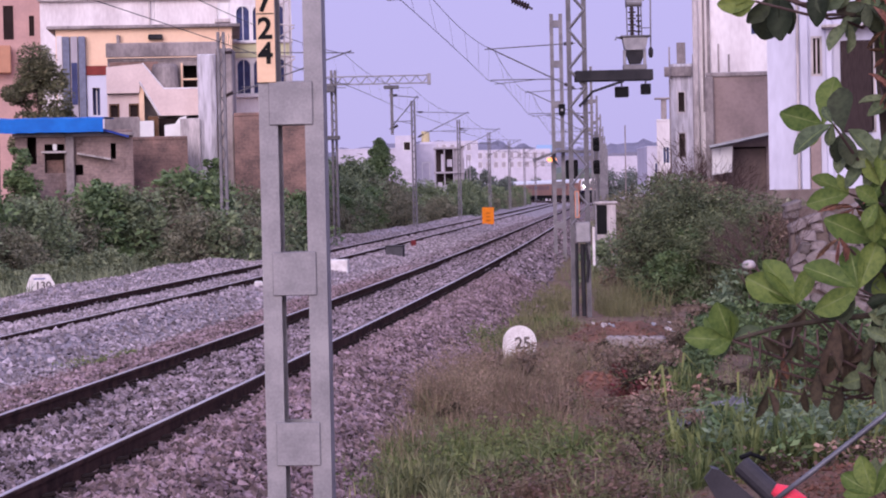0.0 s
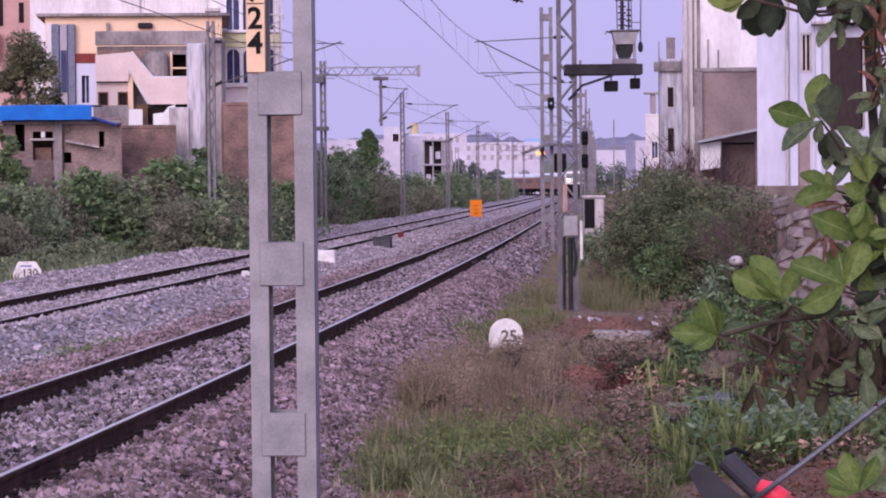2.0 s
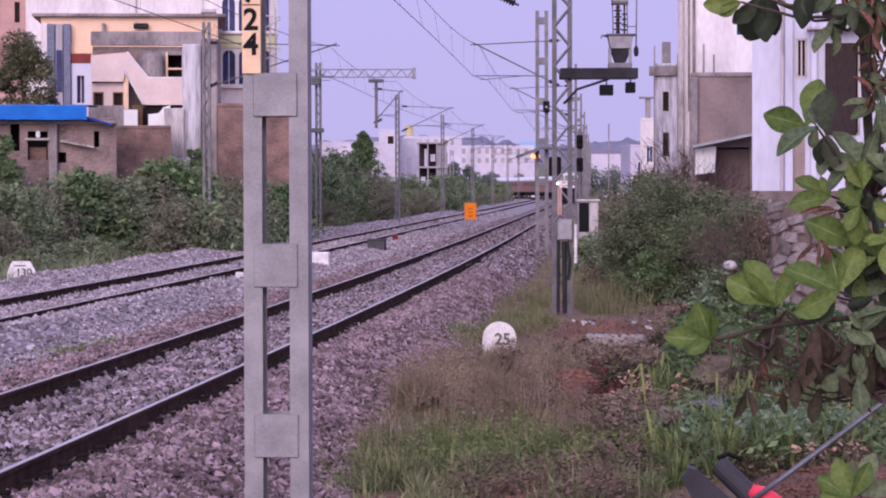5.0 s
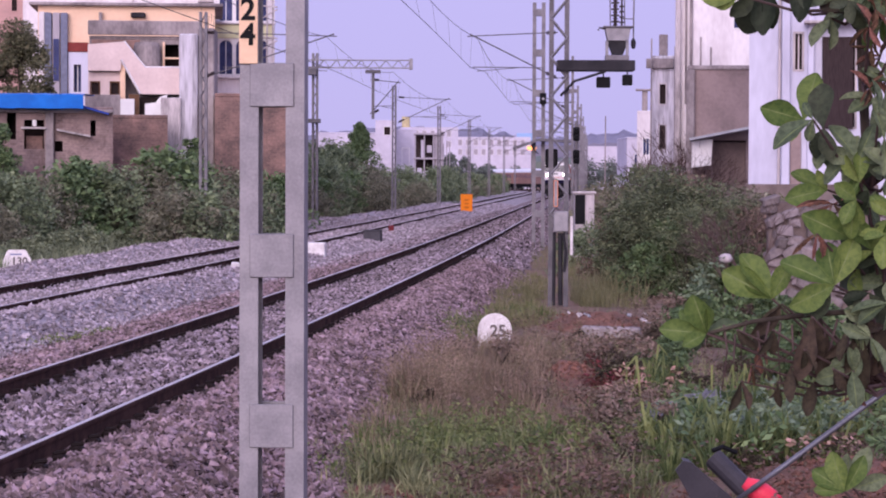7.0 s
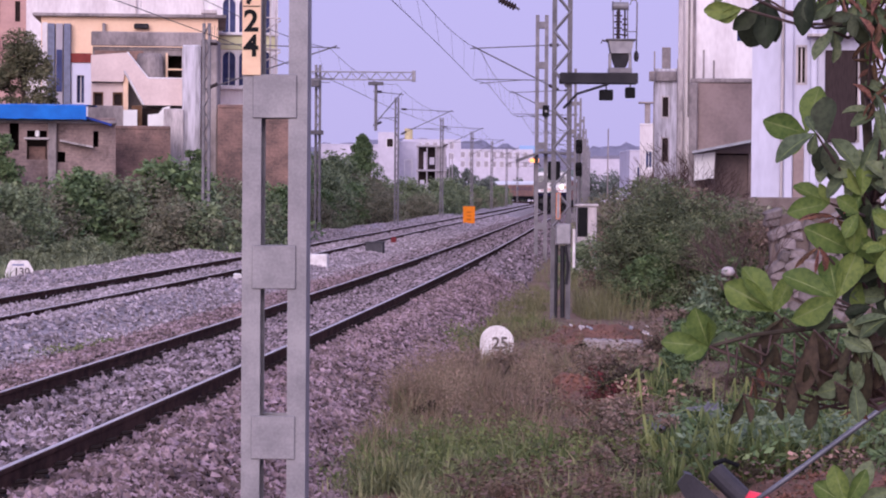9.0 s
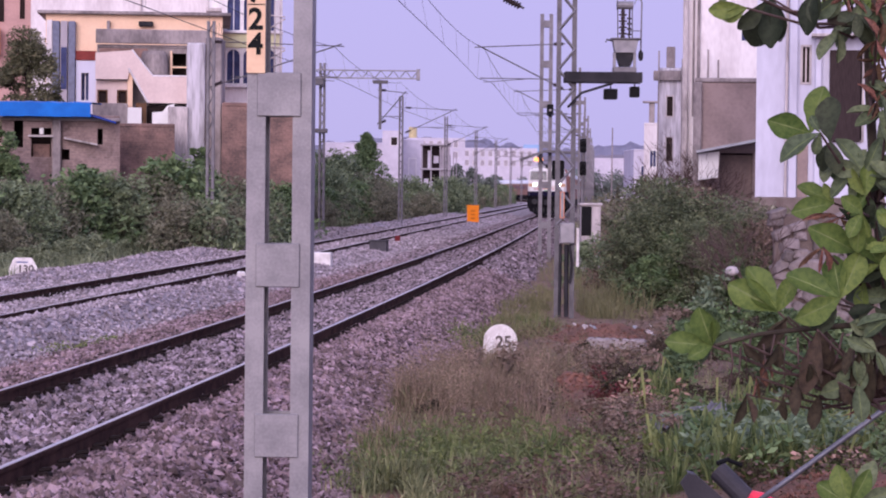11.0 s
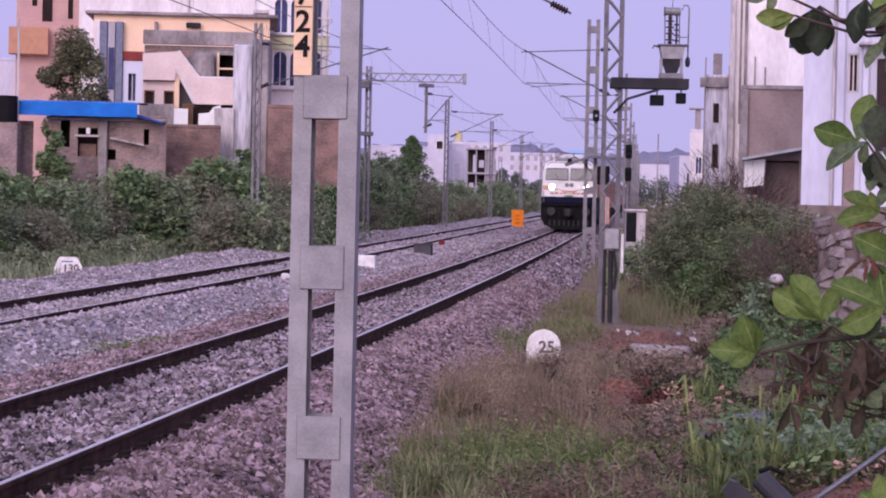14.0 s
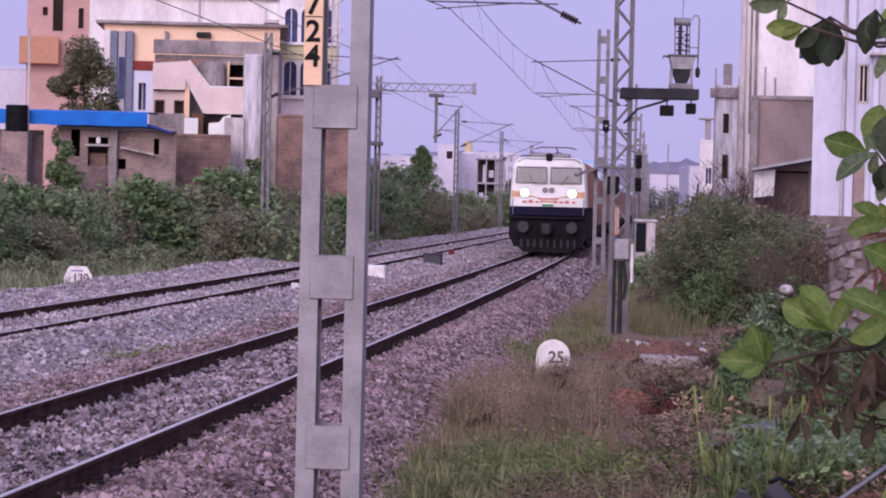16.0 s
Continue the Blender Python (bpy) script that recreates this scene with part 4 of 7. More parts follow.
blades("strappy_lily_leaves", "long arching green strap leaves", GRASS_LUSH, 2400, STRAP, 0.60, 0.030, 25, 0.75, 0.08, "foliage", True)
blades("lily_spears", "upright green spear leaves among the strap leaves", GRASS_LUSH, 5000, STRAP, 0.50, 0.018, 28, 0.8, 0.08, "foliage")
tagged(new("ground_creeper", leaf_cloud("ground_creeper", np.random.default_rng(71), np.array([(2.5 + 2.2 * ((i * 37) % 50) / 50, 23.2 + 4.5 * ((i * 23) % 47) / 47, -0.42 + 0.15 * ((i * 7) % 5) / 5) for i in range(60)]), np.array([0.17] * 60), 2600, 0.050, LEAF_DARK)), "low broad-leaved creeper on the bank", "creeper", kind="stuff")
blades("mixed_grass", "rough mixed grass on the bank", GRASS, 14000, [(2.4, 31.0, 0.9, 4.0, 3), (3.4, 34.0, 1.4, 4.0, 3), (1.9, 25.5, 0.5, 2.5, 2), (4.2, 40.0, 1.6, 6.0, 3), (2.6, 47.0, 1.4, 3.0, 2), (5.0, 31.0, 1.2, 5.0, 3), (4.6, 70, 0.6, 3, 1.5), (4.5, 24.5, 0.6, 2.0, 1)], 0.25, 0.010, 26, 0.9, 0.05)
blades("far_verge_grass", "pale green grass at the foot of the shrubs", LEAF_LOW, 24000, [(-13.4, 72, 2.0, 6, 4), (-11.8, 82, 1.6, 7, 3), (-10.4, 95, 1.6, 9, 3), (-8.6, 110, 1.4, 9, 2), (-6.6, 130, 1.4, 14, 1.5)], 0.55, 0.030, 27, 0.6)
blades("stone_tuft", "dry grass tuft before the marker stone", GRASS_DRY, 1500, [(1.12, 38.2, 0.5, 0.5, 1)], 0.42, 0.009, 29, 0.5)
tagged(new("ballast_weeds", leaf_cloud("ballast_weeds", np.random.default_rng(6), np.array([(-5.36 + 0.067 * i + 0.12 * (i % 3), 35.23 + 0.389 * i, -0.34) for i in range(10)]), np.array([0.17, 0.22, 0.20, 0.15, 0.10, 0.10, 0.16, 0.16, 0.12, 0.10]), 1100, 0.028, LEAF_WEED, 0.5)), "small green weeds between the ballast stones", "weeds", kind="stuff")

heads = np.random.default_rng(81)
spots = [(0.6, 31.0, 0.9, 2.4), (1.1, 33.5, 0.8, 1.4), (0.8, 28.5, 0.6, 1.4), (0.3, 29.5, 0.6, 1.8)]
tufts = np.array([(x + w * heads.normal() * 0.5, y + d * heads.normal() * 0.5, -0.2 + 0.14 * heads.normal()) for x, y, w, d in spots for _ in range(110)])
tufts = tufts[(np.abs(tufts[:, 0] - tufts[:, 1] * 0.0294) > 0.33) | (tufts[:, 2] < -0.3)]
tagged(new("grass_seed_heads", leaf_cloud("grass_seed_heads", heads, tufts, np.array([0.16] * len(tufts)), 26000, 0.0115, GRASS_DRY, 1.2)), "fluffy brown seed heads over the dry grass", "grass", kind="stuff")
spots = [(0.1, 23.4, 1.0, 2.0), (0.4, 25.0, 1.0, 1.6), (1.0, 26.0, 0.8, 1.6), (0.4, 43.5, 0.6, 2.0), (1.7, 24.5, 0.5, 1.5)]
tufts = np.array([(x + w * heads.normal() * 0.5, y + d * heads.normal() * 0.5, -0.45 + 0.07 * heads.normal()) for x, y, w, d in spots for _ in range(110)])
tagged(new("verge_leaves", leaf_cloud("verge_leaves", heads, tufts, np.array([0.11] * len(tufts)), 6500, 0.024, LEAF_WEED, 0.8)), "small green weed leaves in the verge grass", "weeds", kind="stuff")
tufts = np.array([(2.28 + 0.13 * heads.normal(), 30.2 + 0.4 * heads.normal(), -0.34 + 0.08 * heads.normal()) for _ in range(24)])
tagged(new("red_weeds", leaf_cloud("red_weeds", heads, tufts, np.array([0.10] * 24), 700, 0.03, RED_LEAF)), "patch of reddish withered weeds", "weeds", kind="stuff")
rng = random.Random(9)
weed = shrub(31, 1.1, 1.0, 0.75, 2600, 0.050, LEAF_DARK, "low dark green leafy weed", "weed_bush", 18)
weed.matrix_basis = Matrix.Translation((4.5, 39.5, -0.65))
tagged(weed, group="verge weeds")
for x, y, sz in ((4.3, 43, 0.6), (4.9, 46, 0.9), (3.2, 33.5, 0.6), (2.9, 30.5, 0.5), (3.6, 36, 0.6), (4.9, 37, 0.9), (2.2, 27.6, 0.4), (4.6, 31.5, 0.8), (5.6, 43, 1.1), (5.0, 30, 0.8), (5.4, 33, 0.9), (5.6, 36, 1.0), (4.6, 34.5, 0.7), (6.0, 40, 1.1), (4.9, 27.5, 0.6)):
    ob = copy_thing(weed, Matrix.Translation((x, y, -0.66)) @ pose(0, 0, 0, 0, 0, rng.uniform(0, 360)))
    ob.scale = (sz, sz, sz)
twigs = shrub(32, 1.3, 1.2, 0.7, 2000, 0.030, TWIG, "dry brown twiggy weed", "twiggy_weed", 18)
twigs.matrix_basis = Matrix.Translation((2.55, 32.6, -0.66))
tagged(twigs, group="verge weeds")
for x, y, sz in ((2.0, 24.8, 0.8), (1.75, 23.2, 0.5), (3.9, 41, 0.8), (2.2, 36.5, 0.7), (4.3, 45.5, 0.9), (2.05, 27.3, 0.7), (1.75, 25.4, 0.6), (2.35, 33.6, 0.8), (0.9, 33.0, 0.9), (2.6, 27.5, 0.6), (0.5, 27.2, 0.5), (1.2, 28.2, 0.6)):
    ob = copy_thing(twigs, Matrix.Translation((x, y, -0.66)) @ pose(0, 0, 0, 0, 0, rng.uniform(0, 360)))
    ob.scale = (sz, sz, sz)


def tuft_mesh(seed, n, length, width, material, spread=0.10, stiff=0.5):
    """Arching blades rising from one root."""
    r, g = random.Random(seed), Shape()
    for _ in range(n):
        a, l = r.uniform(0, 6.283), length * r.uniform(0.45, 1.1)
        d = Vector((math.cos(a), math.sin(a), 0))
        side = Vector((-d.y, d.x, 0)) * width * r.uniform(0.6, 1.1)
        base, out = d * spread * r.random(), r.uniform(0.15, 0.85)
        at = len(g.v)
        for t, w in ((0, 0.5), (0.4, 1.0), (0.75, 0.8), (1.0, 0.05)):
            p = base + d * l * out * t ** 1.4 + Vector((0, 0, l * (t - (1 - stiff) * out * t * t)))
            g.v += [tuple(p - side * w), tuple(p + side * w)]
        g.f += [(at + 2 * i, at + 2 * i + 1, at + 2 * i + 3, at + 2 * i + 2) for i in range(3)]
    me = bpy.data.meshes.new("foliage")
    me.from_pydata(g.v, [], g.f)
    me.materials.append(material)
    return me


TUFTS = {
    "bright": ("bright green clump of broad-bladed grass", [tuft_mesh(i, 60, 0.34, 0.009, GRASS, 0.12, 0.25) for i in range(3)]),
    "weedy": ("fresh green clump of leafy grass", [tuft_mesh(10 + i, 55, 0.28, 0.012, LEAF_WEED, 0.12, 0.3) for i in range(3)]),
    "strap": ("dark green clump of arching strap leaves", [tuft_mesh(20 + i, 42, 0.55, 0.017, GRASS_LUSH, 0.12) for i in range(3)]),
    "dry": ("dry brown clump of wiry grass", [tuft_mesh(30 + i, 90, 0.42, 0.004, GRASS_DRY, 0.08, 0.8) for i in range(3)]),
}
tuft_rng = random.Random(17)


def sow(kind, n, x, y, rx, ry, size=1.0):
    label, meshes = TUFTS[kind]
    for _ in range(n):
        a, q = tuft_rng.uniform(0, 6.283), math.sqrt(tuft_rng.random())
        px, py = x + rx * q * math.cos(a), y + ry * q * math.sin(a)
        k = size * tuft_rng.uniform(0.65, 1.25)
        ob = thing("grass_tuft", label, "grass", Matrix.Translation((px, py, ground_z(px, py) - 0.03)) @ pose(0, 0, 0, 0, 0, tuft_rng.uniform(0, 360)) @ Matrix.Diagonal((k, k, k * tuft_rng.uniform(0.8, 1.15), 1)), "verge grass tufts")
        tagged(part("foliage", tuft_rng.choice(meshes), None, ob), kind="stuff")


# Dark brambles added to stand for twig shadows and dark gaps between weeds.
bramble = shrub(33, 0.9, 0.8, 0.5, 1500, 0.026, WITHERED, "dark withered bramble added as twig shadow on the bank", "bramble", 16)
bramble.matrix_basis = Matrix.Translation((2.45, 30.2, -0.64))
tagged(bramble, group="verge weeds")
for x, y, sz in ((2.6, 31.8, 0.7), (2.1, 27.9, 0.6), (1.8, 24.2, 0.45), (2.0, 23.1, 0.5), (0.55, 25.6, 0.4), (2.5, 34.0, 0.9), (2.5, 40.0, 0.6), (3.7, 40.0, 0.7), (0.1, 28.4, 0.6), (3.1, 29.6, 0.9), (3.9, 31.0, 1.0), (4.3, 29.0, 0.8), (-0.35, 26.2, 0.4), (2.9, 22.6, 0.5), (3.5, 36.8, 0.9), (5.3, 41.5, 1.2)):
    ob = copy_thing(bramble, Matrix.Translation((x, y, ground_z(x, y) - 0.04)) @ pose(0, 0, 0, 0, 0, tuft_rng.uniform(0, 360)))
    ob.scale = (sz, sz, sz)
sow("weedy", 24, 0.0, 24.4, 0.6, 1.5, 1.1)
sow("bright", 16, 0.5, 22.6, 0.8, 1.0, 0.9)
sow("bright", 14, 0.6, 26.6, 0.8, 1.3, 0.8)
sow("dry", 22, 0.4, 27.6, 0.8, 2.0, 0.9)
sow("weedy", 16, -0.05, 24.4, 0.45, 1.3)
sow("bright", 14, -0.2, 23.0, 0.4, 1.4)
sow("weedy", 12, 1.0, 24.6, 0.45, 0.9)
sow("strap", 8, 1.1, 23.8, 0.4, 0.8, 0.6)
sow("strap", 26, 3.1, 24.6, 0.8, 1.3, 0.9)
sow("strap", 8, 2.35, 22.6, 0.35, 0.8, 0.7)
sow("bright", 16, 2.4, 26.5, 0.6, 2.0, 0.55)
sow("strap", 8, 2.7, 27.5, 0.6, 1.2, 0.4)
sow("dry", 26, 0.7, 30.5, 0.9, 2.4)
sow("dry", 10, 1.4, 26.0, 0.6, 1.6, 0.8)
sow("dry", 10, 1.9, 35.0, 0.8, 2.0, 0.9)
sow("dry", 8, 1.0, 21.8, 0.8, 0.6, 0.6)
sow("weedy", 10, 1.9, 50.0, 0.6, 2.5, 1.0)
sow("bright", 10, 0.6, 44.0, 0.6, 2.0, 1.1)
sow("bright", 10, 3.4, 38.0, 0.9, 2.0, 0.6)
sow("dry", 12, 3.1, 44.4, 1.3, 1.0, 0.6)
sow("dry", 9, 1.85, 31.2, 0.5, 1.4, 0.5)
sow("dry", 14, 1.2, 21.4, 0.9, 0.5, 0.6)
sow("weedy", 8, 1.6, 21.9, 0.6, 0.4, 0.7)


def soil_clods(n, seed):
    """Crumbs and clods of soil over the bare places and the bank, all one loose layer."""
    r = np.random.default_rng(seed)
    spots = BARE_SPOTS + [(3.6, 22.0, 1.1, 1.6), (2.3, 21.0, 1.2, 0.8), (0.6, 21.4, 1.2, 0.6)]
    base = np.array([(1, 0, 0), (-1, 0, 0), (0, 1, 0), (0, -1, 0), (0, 0, 1), (0, 0, -1)], float)
    tri = np.array([(0, 2, 4), (2, 1, 4), (1, 3, 4), (3, 0, 4), (2, 0, 5), (1, 2, 5), (3, 1, 5), (0, 3, 5)])
    pts = []
    for i in range(n):
        x, y, rx, ry = spots[i % len(spots)]
        a, q = r.random() * 6.283, math.sqrt(r.random()) * 1.1
        px, py = x + rx * q * math.cos(a), y + ry * q * math.sin(a)
        size = 0.008 + 0.026 * r.random() ** 2
        pts.append(base * size * (0.6 + 0.7 * r.random((6, 1))) + np.array([px, py, ground_z(px, py) + 0.01 + bank_lift(px, py)]))
    f = tri[None] + 6 * np.arange(n)[:, None, None]
    tagged(new("soil_clods", quick("soil_clods", np.array(pts).reshape(-1, 3), f.reshape(-1, 3), RED_SOIL)), "loose reddish-brown clods of soil", "soil", kind="stuff")


def bank_lift(x, y):
    """Roughly how high the soil heaps stand over the ground."""
    lift = 0.0
    for cx, cy, w, d, h in ((1.85, 31.3, 0.62, 2.0, 0.46), (3.7, 22.0, 1.1, 1.8, 0.32), (3.1, 44.8, 1.7, 1.7, 0.40)):
        q = ((x - cx) / (0.85 * w)) ** 2 + ((y - cy) / (0.85 * d)) ** 2
        lift = max(lift, h * 0.8 * (1 - q) - 0.05)
    return lift


soil_clods(5200, 77)


def soil_heap(name, label, x, y, w, d, h, material, seed):
    """A low lumpy heap with a broken outline."""
    g, n, rings = Shape(), 28, 7
    for k in range(rings):
        f = 1 - k / (rings - 1)
        for i in range(n):
            a = 6.28319 * i / n
            r = f * (0.8 + 0.35 * noise.noise((math.cos(a) * 1.5 + seed, math.sin(a) * 1.5, 0.0)))
            px, py = x + w * r * math.cos(a), y + d * r * math.sin(a)
            g.v.append((px, py, ground_z(px, py) - 0.05 + h * (1 - f * f) * (0.75 + 0.5 * noise.noise((px * 2.5, py * 2.5, seed)))))
    for k in range(rings - 1):
        g.f += [(k * n + i, k * n + (i + 1) % n, (k + 1) * n + (i + 1) % n, (k + 1) * n + i) for i in range(n)]
    ob = part(name, g, material, smooth=True)
    return tagged(ob, label, "soil", kind="structure")


soil_heap("soil_heap", "heap of reddish-brown soil in the weeds", 1.85, 31.3, 0.62, 2.0, 0.46, RED_SOIL, 1.0)
soil_heap("soil_bank", "bare reddish soil bank under leaf litter", 3.7, 22.0, 1.1, 1.8, 0.32, RED_SOIL, 2.0)
soil_heap("soil_ridge", "low ridge of dry brown soil", 3.1, 44.8, 1.7, 1.7, 0.40, RED_SOIL, 3.0)
scatter = np.random.default_rng(44)
for i in range(26):
    x, y = 2.7 + scatter.random() * 1.5, 30.0 + scatter.random() * 3 - 1.2
    if i > 12:
        x, y = 2.6 + scatter.random() * 1.6, 43.6 + scatter.random() * 1.4
    ob = part("litter_scrap", Shape().soft((-0.05 * (0.35 + 0.65 * scatter.random()), -0.03, -0.01), (0.04 * (0.3 + 0.7 * scatter.random()), 0.03, 0.02), 0.006), (WHITEWASH, PALE_CONCRETE, TIN)[i % 3])
    ob.matrix_basis = Matrix.Translation((x, y, ground_z(x, y) + (0.12 + 0.18 * scatter.random() if i > 12 else 0.06))) @ pose(0, 0, 0, *(scatter.random(3) * 60))
    tagged(ob, "small pale scrap of litter in the weeds", "litter", "litter scraps")
slab = part("concrete_slab", Shape().soft((-0.5, -0.5, -0.35), (0.5, 0.5, 0.0), 0.03), RAW_CONCRETE)
slab.matrix_basis = pose(3.2, 42.6, -0.45, -2, 1, -6)
tagged(slab, "pale concrete slab half buried in soil", "slab")
blue = np.random.default_rng(92)
spots = np.array([(3.55 + 0.42 * blue.normal(), 24.6 + 0.7 * blue.normal(), -0.26 + 0.07 * blue.normal()) for _ in range(36)] + [(2.7 + 0.25 * blue.normal(), 25.2 + 0.5 * blue.normal(), -0.32 + 0.05 * blue.normal()) for _ in range(14)] + [(5.05 + 0.2 * blue.normal(), 44.5, 0.15 + 0.28 * blue.normal()) for _ in range(14)])
tagged(new("broad_weeds", leaf_cloud("broad_weeds", blue, spots, np.array([0.14] * len(spots)), 900, 0.055, LEAF_BLUE, 0.5)), "blue-green broad weed leaves on the bank", "weeds", kind="stuff")
pale_leaves = np.array([(2.48 + 0.16 * blue.normal(), 28.8 + 0.4 * blue.normal(), -0.32 + 0.1 * blue.normal()) for _ in range(16)] + [(3.45 + 0.2 * blue.normal(), 22.3, -0.3 + 0.04 * blue.normal()) for _ in range(5)])
tagged(new("fallen_leaves", leaf_cloud("fallen_leaves", blue, pale_leaves, np.array([0.10] * len(pale_leaves)), 260, 0.040, mat("tan_dead_leaf", (0.42, 0.29, 0.22), (0.24, 0.15, 0.11), island=0.5, rough=0.8, bump=0), 0.5)), "curled tan dead leaves lying in the weeds", "leaf litter", kind="stuff")
for m, nm in ((pose(2.62, 26.0, -0.30, 35, -12, 25), "plastic_sheet"), (pose(2.28, 25.2, -0.36, 20, -25, 40), "plastic_sheet"), (pose(2.95, 26.4, -0.24, 40, -8, 10), "plastic_sheet")):
    g = Shape()
    for i in range(12):
        for k in range(7):
            g.v.append((i * 0.034 - 0.19, (k * 0.022 - 0.066) * (1 + 0.5 * noise.noise((i * 0.6, 3.0, m.translation.x))), 0.13 * noise.noise((i * 0.7, k * 0.9, m.translation.x))))
    g.f = [(i * 7 + k, (i + 1) * 7 + k, (i + 1) * 7 + k + 1, i * 7 + k + 1) for i in range(11) for k in range(6)]
    sheet = part(nm, g, SHEET, smooth=True)
    sheet.matrix_basis = m
    tagged(sheet, "crumpled grey-blue plastic sheet in the weeds", "plastic sheet", "discarded sheets")

lit = np.random.default_rng(61)
cells = [(lit.uniform(1.0, 5.0), lit.uniform(20.0, 47.0)) for _ in range(1500)] + [(lit.uniform(2.9, 5.0), lit.uniform(20.0, 26.0)) for _ in range(700)] + [(lit.uniform(0.2, 1.7), lit.uniform(20.0, 22.5)) for _ in range(300)] + [(lit.uniform(0.8, 2.8), lit.uniform(29, 33.5)) for _ in range(500)]
tagged(new("leaf_litter", leaf_cloud("leaf_litter", lit, np.array([(x, y, ground_z(x, y) + 0.16) for x, y in cells]) + np.array([0, 0, 0.0]), np.array([0.14] * len(cells)), 16000, 0.026, LITTER, 0.3)), "dry brown leaf litter on the bank", "leaf litter", kind="stuff")

# marker stones
def round_stone(x, y, text, m_turn):
    st = thing("marker_stone", "whitewashed round-topped marker stone with black figures", "marker stone", pose(x, y, -0.68, -4, 0, m_turn), group="marker stones")
    out = [(-0.26, 0), (0.26, 0)] + [(0.26 * math.cos(a), 0.38 + 0.26 * math.sin(a)) for a in [math.pi * i / 14 for i in range(15)]]
    part("slab", Shape().prism(out, -0.06, 0.06), WHITEWASH, st)
    writing(text, 0.25, BLACK_FADED, st, pose(0.05, -0.064, 0.36, 90, 0, 0), "numeral")
    return st


round_stone(1.145, 39.0, "25", -2)
st = thing("distance_stone", "whitewashed tapered kilometre stone with black figures", "marker stone", pose(-11.25, 71.0, -0.58, -6, 0, 8))
part("slab", Shape().prism([(-0.42, 0), (0.42, 0), (0.40, 0.25), (0.27, 0.5), (0.22, 0.57), (-0.24, 0.57), (-0.30, 0.5), (-0.40, 0.25)], -0.1, 0.1), WHITEWASH, st)
writing("130", 0.30, BLACK_FADED, st, pose(0.06, -0.105, 0.24, 90, 0, 0), "numeral")
part("mark", Shape().box((-0.2, -0.104, 0.42), (0.12, -0.1005, 0.46)), mat("faded_blue", (0.2, 0.22, 0.4)), st)

# squeegee mop lying on the bank
mop = thing("floor_mop", "black floor mop with a red socket and long grey handle", "mop", Matrix.Translation((2.40, 20.9, -0.45)))
blade = Shape().prism([(-0.30, 0.085), (-0.235, 0.165), (0.17, -0.19), (0.13, -0.25), (-0.12, -0.25)], -0.10, -0.06)
blade.prism([(-0.235, 0.165), (-0.17, 0.15), (0.20, -0.17), (0.17, -0.19)], -0.10, 0.16)
part("blade_housing", blade, CHARCOAL, mop, "charcoal plastic blade housing")
part("roller", Shape().tube([(0.035, 0.10, 0.165), (0.05, 0.09, 0.15), (0.28, -0.04, -0.075), (0.30, -0.05, -0.09)], 0.088, 14), CHARCOAL, mop, "grey foam roller")
part("rubber_lip", Shape().tube([(0.03, 0.16, 0.22), (0.12, 0.18, 0.25), (0.24, 0.2, 0.20)], 0.022, 6), BLACK, mop, "black rubber lip")
part("socket", Shape().turned((0.27, -0.10, -0.01), (0.55, -0.13, -0.20), [0.05, 0.085, 0.095, 0.09, 0.07], 12), mat("red_plastic", (0.85, 0.06, 0.11), (0.7, 0.045, 0.085), rough=0.4), mop, "bright red plastic socket", True)
part("handle", Shape().tube([(0.16, -0.25, -0.16), (0.60, -0.25, 0.163), (1.43, -0.25, 0.785), (1.95, -0.25, 1.17)], 0.0225, 10), HANDLE, mop, "grey metal handle", True)

# ---- broad-leaved shrub close to the camera ----
shrub_ob = thing("milkweed_shrub", "broad-leaved roadside shrub with fresh and withered leaves", "shrub")


def leaf_mesh(kind, material, seed):
    """An obovate leaf one metre long on a short stalk: cupped when fresh, rolled up when dry."""
    r, g = random.Random(seed), Shape()
    n = 11
    broad = {"fresh": 0.265, "dull": 0.245, "shade": 0.25, "wither": 0.22, "dry": 0.23}[kind] * r.uniform(0.9, 1.1)
    roll = {"fresh": 0.75, "dull": 0.8, "shade": 0.7, "wither": 1.2, "dry": 2.4}[kind] * r.uniform(0.7, 1.3)
    droop = {"fresh": 0.16, "dull": 0.2, "shade": 0.22, "wither": 0.25, "dry": 0.5}[kind] * r.uniform(0.4, 1.6)
    rough = {"fresh": 0.006, "dull": 0.008, "shade": 0.008, "wither": 0.025, "dry": 0.04}[kind]
    twist = r.uniform(-0.4, 0.4)
    for i in range(n):
        t = i / (n - 1)
        half = max(0.014, broad * math.sin(math.pi * min(0.985, t ** 1.45)) ** 0.62) * (1 + 0.05 * r.uniform(-1, 1))
        for k in (-1, -0.55, -0.035, 0.035, 0.55, 1):
            a = k * roll
            y, z = half * math.sin(a) / roll, half * (1 - math.cos(a)) / roll
            z += rough * r.uniform(-1, 1) * (abs(k) > 0.1) * (half > 0.05)
            c, d = math.cos(twist * t), math.sin(twist * t)
            g.v.append((t - droop * 0.3 * t * t, y * c - z * d, y * d + z * c - droop * t * t))
    g.f = [(i * 6 + k, (i + 1) * 6 + k, (i + 1) * 6 + k + 1, i * 6 + k + 1) for i in range(n - 1) for k in range(5)]
    me = g.mesh("leaf", material, True)
    me.materials.append(LEAF_RIB if kind in ("fresh", "dull") else material)
    me.polygons.foreach_set("material_index", [1 if i % 5 == 2 else 0 for i in range(len(me.polygons))])
    return me


